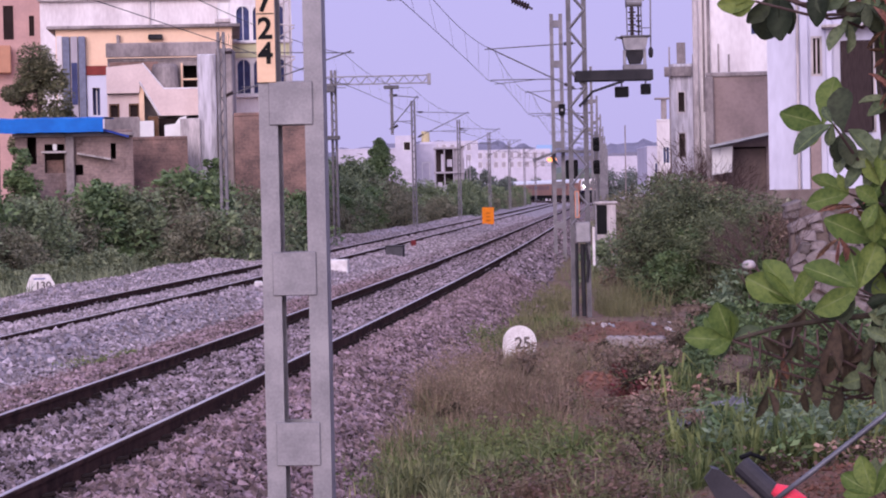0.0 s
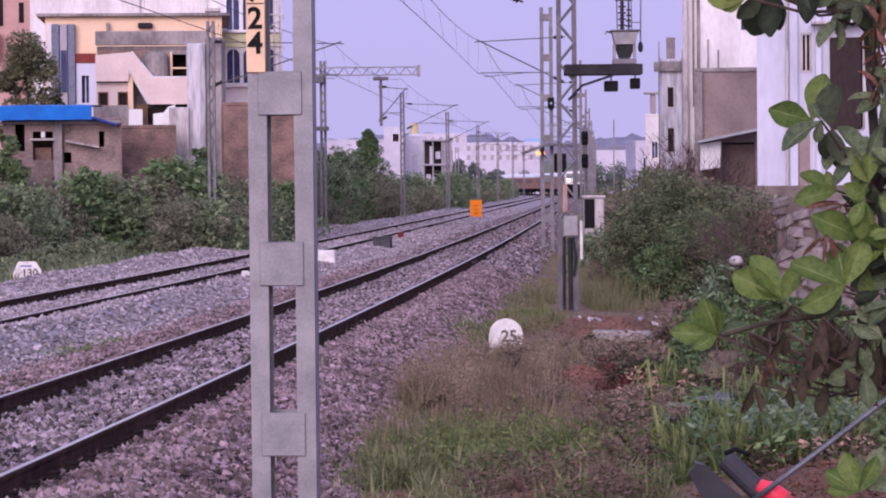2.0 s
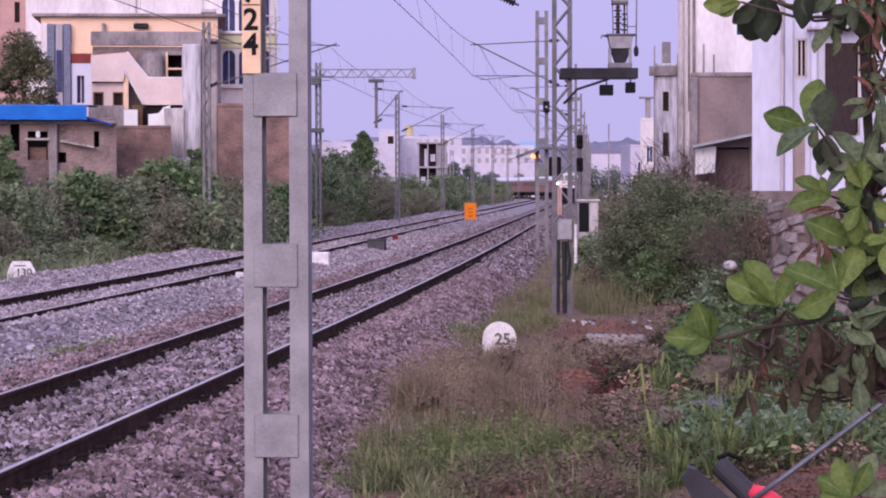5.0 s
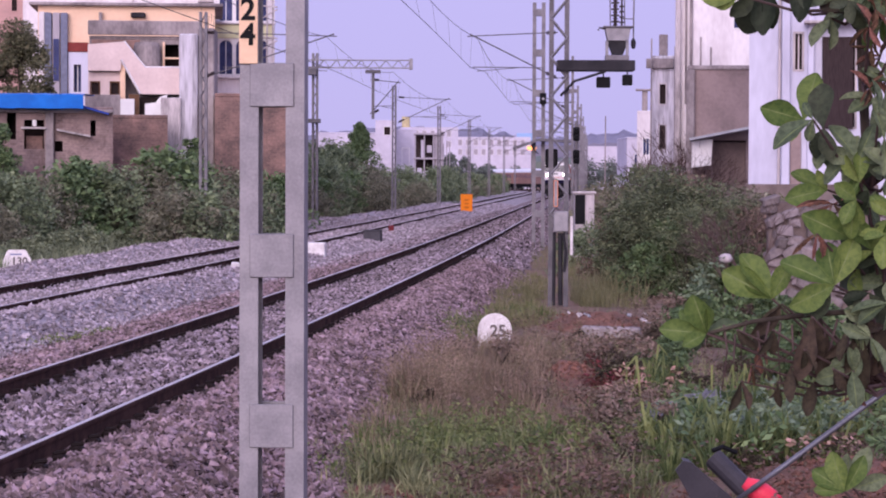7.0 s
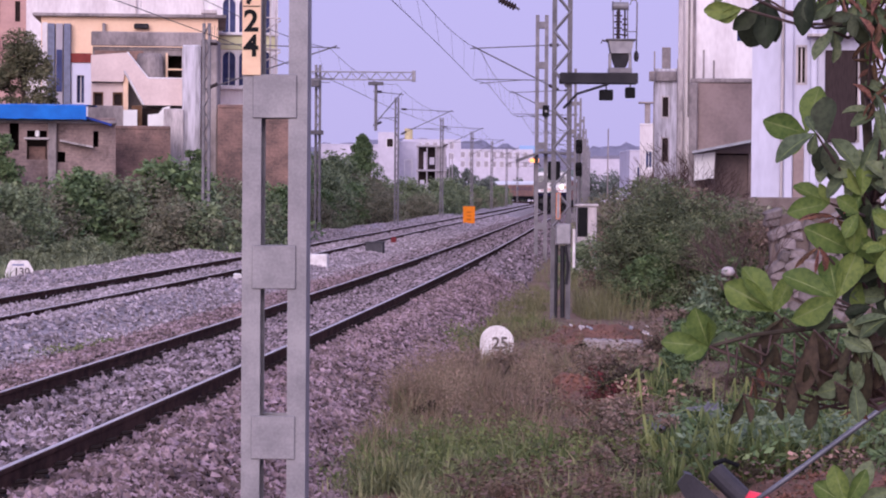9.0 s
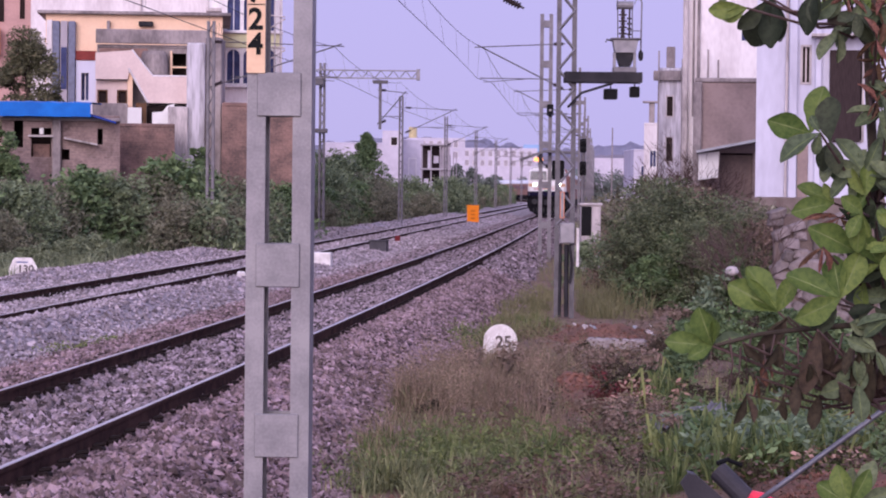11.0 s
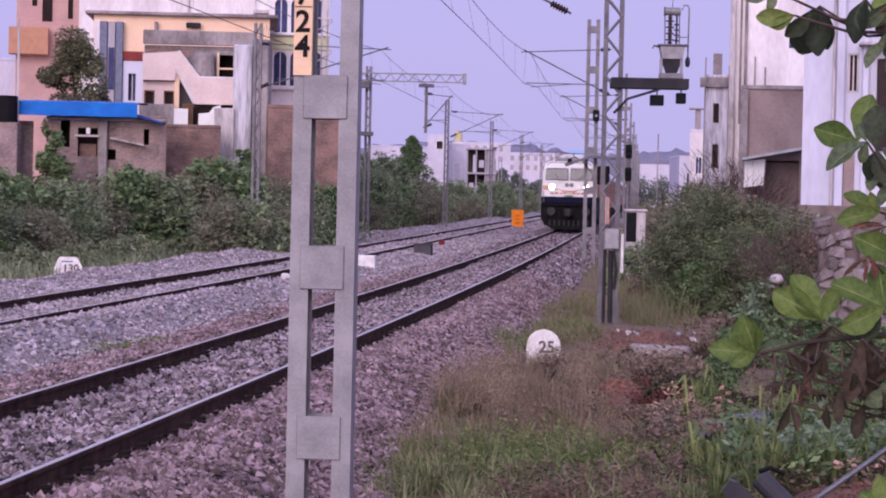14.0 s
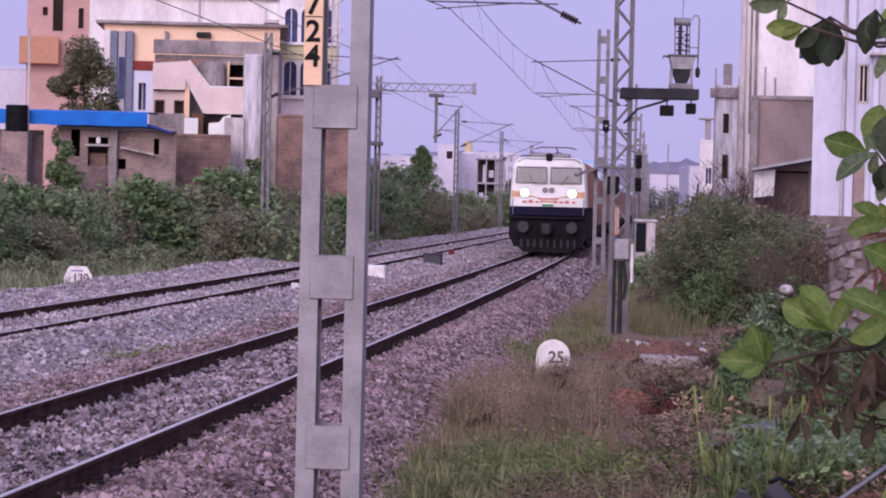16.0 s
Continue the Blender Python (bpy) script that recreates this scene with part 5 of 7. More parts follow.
LEAVES = {k: [leaf_mesh(k, m, 10 * i + j) for j in range(5)] for i, (k, m) in enumerate((("fresh", BIG_LEAF), ("dull", BIG_LEAF_DULL), ("shade", BIG_LEAF_SHADED), ("wither", WITHERED), ("dry", DRY_LEAF)))}
leaf_rng = random.Random(4)
CROOKS = [Vector(c) for c in ((1.50, 7.25, 0.1), (1.44, 7.2, 1.0), (1.36, 7.2, 1.45), (1.31, 7.2, 1.75), (1.27, 7.2, 2.0), (1.25, 7.2, 2.3), (1.24, 7.2, 2.5), (1.30, 7.2, 2.8))]
part("main_stem", Shape().tube(CROOKS, 0.020, 8, 0.011), BARK, shrub_ob, "crooked grey-brown stem")


def rosette(kind, x, z, leaves, open_=0.6):
    """Leaves fanned out from the end of a twig: angle in degrees from the right, upwards, and length; open_ spreads how they face."""
    tip = Vector((x, 7.0 + leaf_rng.uniform(-0.12, 0.12), z))
    root = min(CROOKS, key=lambda c: (c - tip).length + 2 * max(0, c.z - z))
    if (root - tip).length > 0.42:
        root = tip + (root - tip).normalized() * 0.42
    mid = (tip + root) / 2 + Vector((0, 0, -0.02 - 0.03 * leaf_rng.random()))
    part("twig", Shape().tube([root, mid, tip], 0.006, 6, 0.0032), BARK_PALE, shrub_ob)
    for a, l in leaves:
        ob = part("leaf", leaf_rng.choice(LEAVES[kind]), None, shrub_ob)
        d = Vector((math.cos(radians(a)), leaf_rng.uniform(-0.6, 0.35), math.sin(radians(a)))).normalized()
        face = Vector((leaf_rng.uniform(-1, 1) * open_, -1.0, leaf_rng.uniform(-0.4, 1.2) * open_))
        side = face.cross(d).normalized()
        m = Matrix((d, side, d.cross(side))).transposed().to_4x4()
        l *= 1.08
        ob.matrix_basis = Matrix.Translation(tip) @ m @ Matrix.Diagonal((l, l * leaf_rng.uniform(0.9, 1.15), l, 1))


# the open side of the shrub, from the top down
rosette("fresh", 0.865, 2.525, [(186, 0.10), (205, 0.07)], 1.0)
rosette("dull", 0.815, 2.590, [(190, 0.10), (150, 0.08), (245, 0.06), (30, 0.08)], 1.2)
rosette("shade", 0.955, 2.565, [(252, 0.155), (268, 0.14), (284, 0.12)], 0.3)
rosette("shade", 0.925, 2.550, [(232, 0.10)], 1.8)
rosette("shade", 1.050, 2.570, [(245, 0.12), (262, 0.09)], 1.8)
rosette("dull", 1.125, 2.570, [(228, 0.12), (250, 0.08)], 1.6)
rosette("fresh", 1.070, 2.190, [(164, 0.125), (76, 0.135), (216, 0.10)], 0.35)
rosette("dull", 1.062, 2.185, [(203, 0.13), (120, 0.06), (255, 0.06)], 2.0)
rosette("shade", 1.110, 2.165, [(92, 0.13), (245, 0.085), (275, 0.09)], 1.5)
rosette("dull", 1.125, 2.120, [(240, 0.075), (285, 0.08)], 1.4)
rosette("dull", 1.205, 2.075, [(118, 0.135), (163, 0.10), (12, 0.12), (65, 0.11), (-20, 0.10)], 0.6)
rosette("fresh", 1.215, 2.060, [(250, 0.10), (95, 0.05), (200, 0.05)], 1.0)
rosette("fresh", 1.135, 1.995, [(150, 0.11), (190, 0.12), (120, 0.06)], 0.6)
rosette("fresh", 1.185, 1.862, [(152, 0.155), (100, 0.075), (75, 0.09)], 0.3)
rosette("dry", 1.150, 1.955, [(175, 0.11), (205, 0.09), (310, 0.10), (20, 0.08), (250, 0.09)], 1.0)
rosette("dry", 1.080, 1.875, [(215, 0.085), (260, 0.07), (300, 0.08)], 1.0)
rosette("fresh", 1.135, 1.735, [(153, 0.155), (66, 0.135), (98, 0.12), (205, 0.14)], 0.5)
rosette("shade", 1.125, 1.720, [(217, 0.10), (240, 0.09)], 0.8)
rosette("fresh", 0.985, 1.690, [(150, 0.15), (122, 0.145), (68, 0.11), (145, 0.085)], 0.6)
rosette("fresh", 0.790, 1.598, [(112, 0.115), (174, 0.125), (200, 0.08), (140, 0.095), (85, 0.08)], 0.8)
rosette("dull", 0.795, 1.600, [(22, 0.085), (235, 0.065)], 0.8)
rosette("wither", 1.012, 1.675, [(233, 0.165), (238, 0.12)], 1.6)
rosette("wither", 1.065, 1.650, [(262, 0.175), (282, 0.165)], 0.4)
rosette("wither", 1.110, 1.640, [(270, 0.165), (250, 0.14)], 0.5)
rosette("wither", 1.205, 1.620, [(268, 0.19), (255, 0.13)], 0.6)
rosette("wither", 1.270, 1.640, [(272, 0.15), (240, 0.12)], 0.6)
rosette("fresh", 1.170, 1.165, [(110, 0.11), (145, 0.10), (60, 0.11), (175, 0.08)], 0.6)
rosette("dull", 1.215, 1.160, [(70, 0.12), (110, 0.10), (20, 0.10)], 0.8)

# dull, withered and dry leaves crowding the stem
for i in range(46):
    z0 = 1.50 + 1.08 * ((i * 29) % 46) / 46
    x0 = 1.185 + 0.125 * ((i * 11) % 17) / 17 + (0.05 if 2.12 < z0 < 2.42 else 0.0)
    kind = ("dull", "dry", "fresh", "wither", "dull", "shade", "dry", "dull")[i % 8]
    rosette(kind, x0, z0, [(leaf_rng.uniform(60, 320), leaf_rng.uniform(0.05, 0.11) * (0.7 if kind == "dry" else 1)) for _ in range(4)], 1.3)
for i in range(13):
    kind = ("dull", "fresh", "dry", "dull", "shade")[i % 5]
    rosette(kind, 1.13 + 0.17 * ((i * 7) % 13) / 13, 2.47 + 0.14 * ((i * 9) % 11) / 11, [(leaf_rng.uniform(190, 330), leaf_rng.uniform(0.05, 0.10)) for _ in range(4)], 1.4)
for i in range(16):
    rosette(("wither", "wither", "dry")[i % 3], 0.87 + 0.40 * ((i * 7) % 16) / 16, 1.61 - 0.05 * ((i * 5) % 4), [(leaf_rng.uniform(235, 310), leaf_rng.uniform(0.05, 0.10)) for _ in range(2)], 1.5)
for i in range(14):
    x, z = 0.84 + 0.44 * ((i * 5) % 14) / 14, 1.65 - 0.06 * leaf_rng.random()
    part("dry_stem", Shape().tube([(x, 7.02, z), (x - 0.02 + 0.03 * leaf_rng.random(), 7.0, z - 0.07), (x - 0.05 + 0.06 * leaf_rng.random(), 7.05, z - 0.12 - 0.08 * leaf_rng.random())], 0.0035, 5, 0.002), BARK_PALE, shrub_ob)
part("side_branch", Shape().tube([(1.33, 7.2, 1.60), (1.20, 7.1, 1.655), (1.05, 7.05, 1.645), (0.92, 7.02, 1.63), (0.80, 7.0, 1.60)], 0.010, 7, 0.005), BARK, shrub_ob, "low drooping side branch")
bag = thing("plastic_bag", "pale plastic bag caught on a stake in the weeds", "plastic bag", Matrix.Translation((5.53, 46, 0)))
g = Shape()
for k in range(6):
    for i in range(12):
        f, aa = math.pi * (k + 0.3) / 5.8, 6.28319 * i / 12
        r = 0.13 * math.sin(f) * (1 + 0.25 * noise.noise((math.cos(aa) * 2, math.sin(aa) * 2, k * 0.7)))
        g.v.append((r * math.cos(aa), r * math.sin(aa), 0.6 + 0.09 * math.cos(f)))
g.f = [(k * 12 + i, k * 12 + (i + 1) % 12, (k + 1) * 12 + (i + 1) % 12, (k + 1) * 12 + i) for k in range(5) for i in range(12)]
part("bag", g, PALE_CONCRETE, bag, smooth=True)
part("stake", Shape().tube([(0, 0.05, -0.7), (0, 0.03, 0.62)], 0.02, 5), BARK, bag)

# ---- buildings beyond the far track ----
white_b = block("white_building", "tall white plastered apartment building with a flat roof", -22.6, -10.9, 145, 158, 17.5, PINK_WALL, [(-20 + 3 * i, 14.3, -18.9 + 3 * i, 15.7) for i in range(3)])
part("ledge", Shape().soft((-22.7, 144.6, 13.35), (-10.85, 145.0, 13.5), 0.02), PALE_CONCRETE, white_b)
part("drain_pipe", Shape().tube([(-16.4, 144.85, 17.4), (-16.4, 144.85, 6)], 0.06, 6), PALE_CONCRETE, white_b)
part("water_tank", Shape().tube([(-12.0, 143.6, 12.1), (-12.0, 143.6, 13.0)], 0.55, 14), WHITE, white_b, "white plastic water tank")
part("tank_bracket", Shape().soft((-12.7, 143.0, 11.9), (-11.3, 145.0, 12.1), 0.03), PALE_CONCRETE, white_b)
salmon = block("salmon_building", "salmon-pink plastered building with small windows", -27.1, -23.2, 150, 160, 19, SALMON, [(-26.7, 14.6, -26.2, 15.7), (-25.6, 11.6, -25.0, 13.6), (-24.9, 14.3, -24.6, 14.9), (-23.9, 14.5, -23.6, 15.2), (-24.1, 11.8, -23.8, 13.0), (-26.2, 12.5, -25.9, 13.0)], pane=VOID, bars=0, frame_mat=SALMON)
part("balcony", Shape().soft((-27.5, 148.9, 9.6), (-25.2, 150.0, 11.2), 0.04), mat("orange_plaster", (0.50, 0.26, 0.17), (0.42, 0.22, 0.15)), salmon, "orange plastered balcony")
block("white_shed", "low white building behind the sheds", -42, -26.9, 152, 162, 9.4, LILAC_WALL)
cream = block("cream_building", "cream-orange plastered house with a projecting roof slab", -18.3, -9.9, 122, 131, 10.2, CREAM_WALL, [(-16.6, 6.1, -16.25, 7.4)], roof=RAW_CONCRETE, overhang=0.4)
for x, m in ((-17.80, BLUE_GREY), (-17.05, BLUE_GREY), (-17.42, FAR_GREY)):
    part("column", Shape().soft((x - 0.16, 121.55, 3.0), (x + 0.17, 121.95, 9.85), 0.02), m, cream, "blue-grey tiled column" if m is BLUE_GREY else "grey window strip")
part("window_strip", Shape().soft((-17.55, 121.5, 6.6), (-17.28, 121.58, 8.6), 0.01), GLASS, cream)
part("lower_front", wall_panel(-16.85, -15.0, 3.0, 8.0, 121.75, 0.2, [(-16.6, 6.1, -16.25, 7.4)]), LILAC_WALL, cream, "pale lilac lower wall")
part("band", Shape().soft((-16.9, 121.68, 8.0), (-15.9, 121.98, 8.45), 0.02), MAROON, cream, "maroon band")
part("corner_wall", Shape().soft((-18.25, 121.7, 3.0), (-17.98, 121.95, 9.9), 0.02), PINK_WALL, cream)
part("wall_lamp", Shape().soft((-13.9, 121.6, 9.65), (-13.2, 121.95, 9.9), 0.05), DARK_STEEL, cream)
part("ridge_wall", Shape().soft((-15.4, 121.6, 9.0), (-15.25, 121.98, 9.9), 0.02), RAW_CONCRETE, cream)


def arch_cheek(x0, x1, z, y):
    """The two corner pieces that turn a square opening into an arch."""
    r, g = (x1 - x0) / 2, Shape()
    for e in (-1, 1):
        xm, xe = (x0 + x1) / 2, (x0 if e < 0 else x1)
        out = [(xe, z)] + [(xm + e * r * math.cos(a), z - r + r * math.sin(a)) for a in [math.pi / 2 * i / 6 for i in range(7)]]
        g.prism(out, y, y + 0.13)
    return g


arched = block("arched_building", "white plastered building with tall arched blue windows", -10.75, -7.6, 132, 142, 14.5, PINK_WALL, [(x, z, x + 0.66, z + 1.75) for x in (-10.45, -9.6, -8.6) for z in (7.4, 10.15)], bars=1, frame_mat=WHITE)
for x in (-10.45, -9.6, -8.6):
    for z in (7.4, 10.15):
        part("arch", arch_cheek(x, x + 0.66, z + 1.752, 131.995), PINK_WALL, arched)
part("spandrel", Shape().soft((-10.7, 131.9, 9.25), (-7.65, 131.98, 9.95), 0.01), YELLOW_GREEN, arched, "yellow-green plaster band")
for z in (6.35, 9.98, 7.18):
    part("ledge", Shape().soft((-10.78, 131.7, z), (-7.55, 131.97, z + 0.12), 0.02), PINK_WALL, arched)
scaf = thing("scaffolding", "bamboo scaffolding against the white building", "scaffolding")
for i in range(3):
    part("pole", Shape().tube([(-8.25 + 0.3 * i, 131.2 - 0.3 * (i % 2), -0.6), (-8.2 + 0.28 * i, 131.2, 14.4)], 0.05, 5), PALE_CONCRETE, scaf)
for i in range(12):
    part("ledger", Shape().tube([(-8.4, 131.1, 4.5 + 0.8 * i), (-7.4, 131.0, 4.6 + 0.8 * i + (0.5 if i % 2 else -0.2))], 0.04, 5), PALE_CONCRETE, scaf)

raw = block("unfinished_house", "unfinished concrete house with a plastered outside stair", -14.5, -9.9, 111.5, 120, 8.05, RAW_CONCRETE, [(-11.25, 6.85, -10.62, 7.85)], windows=False)
part("parapet", Shape().soft((-14.55, 111.2, 8.24), (-9.7, 111.4, 8.86), 0.03), RAW_CONCRETE, raw, "grey concrete parapet")
part("brick_course", Shape().soft((-14.4, 111.42, 7.62), (-12.3, 111.495, 8.04), 0.02), BRICK_WALL, raw)
part("stair_parapet", Shape().prism([(-14.5, 7.75), (-12.96, 7.88), (-12.05, 6.75), (-10.34, 6.75), (-10.34, 5.62), (-12.3, 5.62), (-13.05, 7.0), (-13.12, 6.62), (-14.5, 6.62)], 109.9, 110.1), PALE_PINK, raw, "pale pink plastered stair parapet")
part("coping", Shape().tube([(-12.25, 109.86, 5.64), (-13.08, 109.86, 7.1)], 0.05, 4).tube([(-12.96, 110.0, 7.9), (-12.05, 110.0, 6.78), (-10.34, 110.0, 6.78)], 0.05, 4), PINK_WALL, raw)
part("stair_flight", Shape().prism([(-13.0, 7.2), (-12.1, 6.0), (-12.1, 5.7), (-13.0, 6.8)], 110.1, 111.4), RAW_CONCRETE, raw)
part("landing", Shape().soft((-14.5, 110.1, 6.6), (-13.1, 111.45, 6.75), 0.02), RAW_CONCRETE, raw)
part("landing", Shape().soft((-12.3, 110.1, 5.6), (-10.34, 111.45, 5.75), 0.02), RAW_CONCRETE, raw)
part("lower_wall", wall_panel(-14.5, -12.95, 3.0, 6.58, 110.3, 0.2, [(-14.36, 5.62, -14.04, 6.12), (-13.52, 5.62, -13.2, 6.12)]), PALE_PINK, raw, "pale pink lower wall")
for x in (-14.36, -13.52):
    window(raw, x, 5.62, x + 0.32, 6.12, 110.3, WOOD, VOID, 0)
part("pillar", Shape().soft((-13.12, 110.05, 3.0), (-12.9, 110.28, 6.9), 0.02), CREAM_WALL, raw)
part("shutter", Shape().soft((-11.32, 111.3, 6.75), (-11.22, 111.48, 7.95), 0.01).soft((-11.32, 111.3, 7.2), (-10.55, 111.48, 7.28), 0.01), CREAM_WALL, raw, "cream window frame")
part("drum_tank", Shape().tube([(-12.0, 111.0, 6.8), (-12.0, 111.0, 7.75), (-12.0, 111.0, 7.9)], 0.62, 16, 0.5), RAW_CONCRETE, raw, "grey round cement tank")
part("grey_panel", Shape().soft((-14.6, 109.6, 2.5), (-13.1, 109.8, 5.58), 0.02), RAW_CONCRETE, raw)
part("white_sheet", Shape().soft((-13.1, 109.5, 4.7), (-12.5, 109.58, 5.4), 0.01), WHITE, raw)
part("white_sheet", Shape().prism([(-12.05, 4.7), (-11.1, 4.7), (-11.1, 5.6), (-11.4, 5.5), (-11.6, 5.25), (-12.05, 5.2)], 109.5, 109.58), WHITE, raw)
part("door", Shape().soft((-12.75, 109.7, 4.0), (-12.3, 109.78, 5.6), 0.01), WOOD, raw, "brown wooden door")
# Near-black sheet: the shade under the landing is put into its colour.
part("back_wall", Shape().soft((-12.3, 110.3, 2.5), (-10.4, 110.5, 5.5), 0.02), VOID, raw)
tower = thing("stair_tower", "streaked pale plaster tower of the unfinished house", "tower")
part("pale_face", Shape().soft((-10.38, 109.3, -0.9), (-9.6, 111.4, 8.2), 0.05), STREAKED, tower)
part("raw_face", Shape().soft((-9.595, 109.5, -0.9), (-8.9, 111.4, 8.45), 0.05), RAW_CONCRETE, tower, "raw grey concrete edge")
part("lower_facing", Shape().soft((-11.15, 109.1, -0.9), (-10.3, 109.28, 5.45), 0.03), PALE_CONCRETE, tower, "stained plaster facing")
for i in range(5):
    part("reinforcing_rod", Shape().tube([(-9.4 + 0.1 * i, 110, 8.3), (-9.38 + 0.11 * i, 110, 9.0 + 0.1 * (i % 2))], 0.012, 4), DARK_STEEL, tower)

hut = block("brick_house", "low ruined brick house under a blue tarpaulin", -16.2, -11.75, 97, 103, 4.55, BROWN_BRICK, [(-15.75, 3.45, -15.4, 4.5), (-15.1, 3.1, -14.35, 4.2), (-13.95, 3.0, -13.65, 3.4), (-12.6, 3.6, -12.4, 4.2)], windows=False)
part("slab_edge", Shape().soft((-16.3, 96.72, 4.47), (-11.7, 96.99, 4.60), 0.03), RAW_CONCRETE, hut, "weathered concrete slab edge")
part("sill", Shape().soft((-15.2, 96.6, 3.85), (-14.25, 97.0, 3.93), 0.01), PALE_CONCRETE, hut)
part("lamp", Shape().soft((-14.78, 96.7, 3.95), (-14.62, 96.9, 4.2), 0.03), WHITE, hut, "white plastic lamp housing")
part("ledge", Shape().prism([(-13.85, 3.86), (-12.6, 3.62), (-12.6, 3.55), (-13.85, 3.79)], 96.5, 97.0), PALE_CONCRETE, hut)
part("pier", Shape().soft((-14.3, 96.7, -0.6), (-13.98, 97.0, 4.5), 0.03), RAW_CONCRETE, hut)
part("inner_door", Shape().soft((-15.05, 97.4, -0.6), (-14.4, 97.5, 3.6), 0.02), BRICK_WALL, hut)
part("lean_to_roof", Shape().prism([(-12.9, 4.75), (-11.9, 4.45), (-11.9, 4.38), (-12.9, 4.66)], 96.0, 98.5), DARK_TARP, hut, "dark blue sheet over the lean-to")
block("shed_wall", "weathered brick shed wall", -20.5, -16.75, 96.5, 101, 4.25, BROWN_BRICK)
block("brick_wall_house", "bare red brick garden building", -12.7, -10.45, 105, 107.5, 4.45, BRICK_WALL)
block("brick_annex", "bare red brick building without plaster", -8.75, -5.6, 108, 112, 5.45, BRICK_WALL)
tarp = thing("tarpaulin", "bright blue tarpaulin stretched over a shed roof", "tarpaulin")
g = Shape()
for i in range(40):
    x = -20.0 + 7.3 * i / 39
    sag = 0.03 * noise.noise((x * 1.7, 0, 2.0)) - 0.012 * i / 39
    for k, (y, z) in enumerate(((95.8, 4.62), (95.75, 5.14), (96.4, 5.2), (99, 5.25), (99, 5.2), (96.4, 5.15), (95.8, 5.1), (95.85, 4.62))):
        g.v.append((x, y, z + sag + 0.02 * noise.noise((x * 4, k * 1.0, 0.0))))
g.f = [(i * 8 + k, i * 8 + (k + 1) % 8, (i + 1) * 8 + (k + 1) % 8, (i + 1) * 8 + k) for i in range(39) for k in range(8)]
part("sheet", g, TARP, tarp)
part("support_pole", Shape().tube([(-17.2, 95.7, -0.6), (-17.2, 95.7, 8.2)], 0.05, 6), PALE_CONCRETE, tarp)
tank = thing("water_tank", "black plastic water tank on the shed roof", "water tank", Matrix.Translation((-17.55, 95.3, 0)))
part("drum", Shape().tube([(0, 0, 4.3), (0, 0, 4.36), (0, 0, 5.25), (0, 0, 5.3)], 0.42, 16), BLACK, tank)
part("stand", Shape().soft((-0.5, -0.4, -0.8), (0.5, 0.6, 4.3), 0.03), BROWN_BRICK, tank)
tree(3, 5.4, 3.1, 18000, 0.075, LEAF_TREE, "bushy roadside tree with olive-green leaves", Matrix.Translation((-16.4, 104.5, 3.0)), 0.08)
conical_tree(8, 6.0, 7.0, 16000, 0.10, LEAF_DARK, "dark pointed tree rising out of the bushes", Matrix.Translation((-4.85, 203, 0.4)))
for x, y, k, sz in ((-6.6, 200, 0, 1.5), (-7.8, 196, 0, 1.6), (-5.4, 198, 2, 1.5), (-3.9, 199, 2, 1.35), (-3.0, 203, 0, 0.95), (-9.0, 190, 2, 1.8), (-3.4, 190, 2, 1.2), (-2.6, 184, 2, 1.0)):
    plant(k, x, y, sz)

# ---- buildings on the near side ----
house = block("white_house", "white plastered house with pilasters facing the railway", 9.7, 17, 75, 88, 9.5, LILAC_WALL, [(11.9, 3.6, 12.8, 6.2), (11.05, 5.3, 11.25, 6.35)], pane=VOID, frame_mat=PALE_CONCRETE)
for x0, x1 in ((10.66, 10.9), (11.42, 11.6)):
    part("pilaster", Shape().soft((x0, 74.75, -0.9), (x1, 74.99, 9.4), 0.02), LILAC_WALL, house)
part("door", Shape().soft((10.92, 74.9, 1.3), (11.24, 74.985, 3.7), 0.01), BROWN_RENDER, house, "brown patch of bare render")
part("down_pipe", Shape().tube([(10.6, 74.85, 9.3), (10.58, 74.85, 1.0)], 0.045, 6), PALE_CONCRETE, house)
part("shutter", Shape().soft((11.84, 74.8, 3.55), (12.75, 74.97, 6.25), 0.02), WOOD_DARK, house, "dark wooden shutter")
part("canopy", Shape().soft((11.3, 74.2, 6.62), (12.9, 74.98, 6.7), 0.01), PALE_CONCRETE, house)
part("plinth", Shape().soft((9.6, 74.7, -0.9), (13.5, 74.99, 1.9), 0.03), MORTAR, house, "stained base of the wall")
tall = block("tall_white_house", "tall weathered white house with stained corners", 10.2, 18, 100, 115, 14, PINK_WALL, [(12.3, 8.0, 12.8, 9.0)])
part("corner_pier", Shape().soft((10.0, 99.7, -0.9), (10.22, 99.99, 14.0), 0.03), PALE_CONCRETE, tall)
part("down_pipe", Shape().tube([(10.42, 99.9, 14), (10.42, 99.9, 5)], 0.04, 6), RAW_CONCRETE, tall)
part("down_pipe", Shape().tube([(10.62, 99.85, 14), (10.62, 99.85, 3)], 0.06, 6), RAW_CONCRETE, tall)
annex = block("brown_annex", "unpainted brown rendered upper room over a shed", 9.72, 12.5, 92, 99, 6.0, BROWN_RENDER, [(10.6, -0.6, 11.75, 3.45)], windows=False, roof=RAW_CONCRETE, overhang=0.08)
part("pier", Shape().soft((9.6, 91.75, -0.9), (9.9, 91.99, 6.0), 0.03), RAW_CONCRETE, annex)
part("shed_roof", Shape().prism([(9.75, 3.42), (11.95, 3.85), (11.95, 3.95), (9.72, 3.50)], 90.2, 92.0), TIN, annex, "sloping tin shed roof")
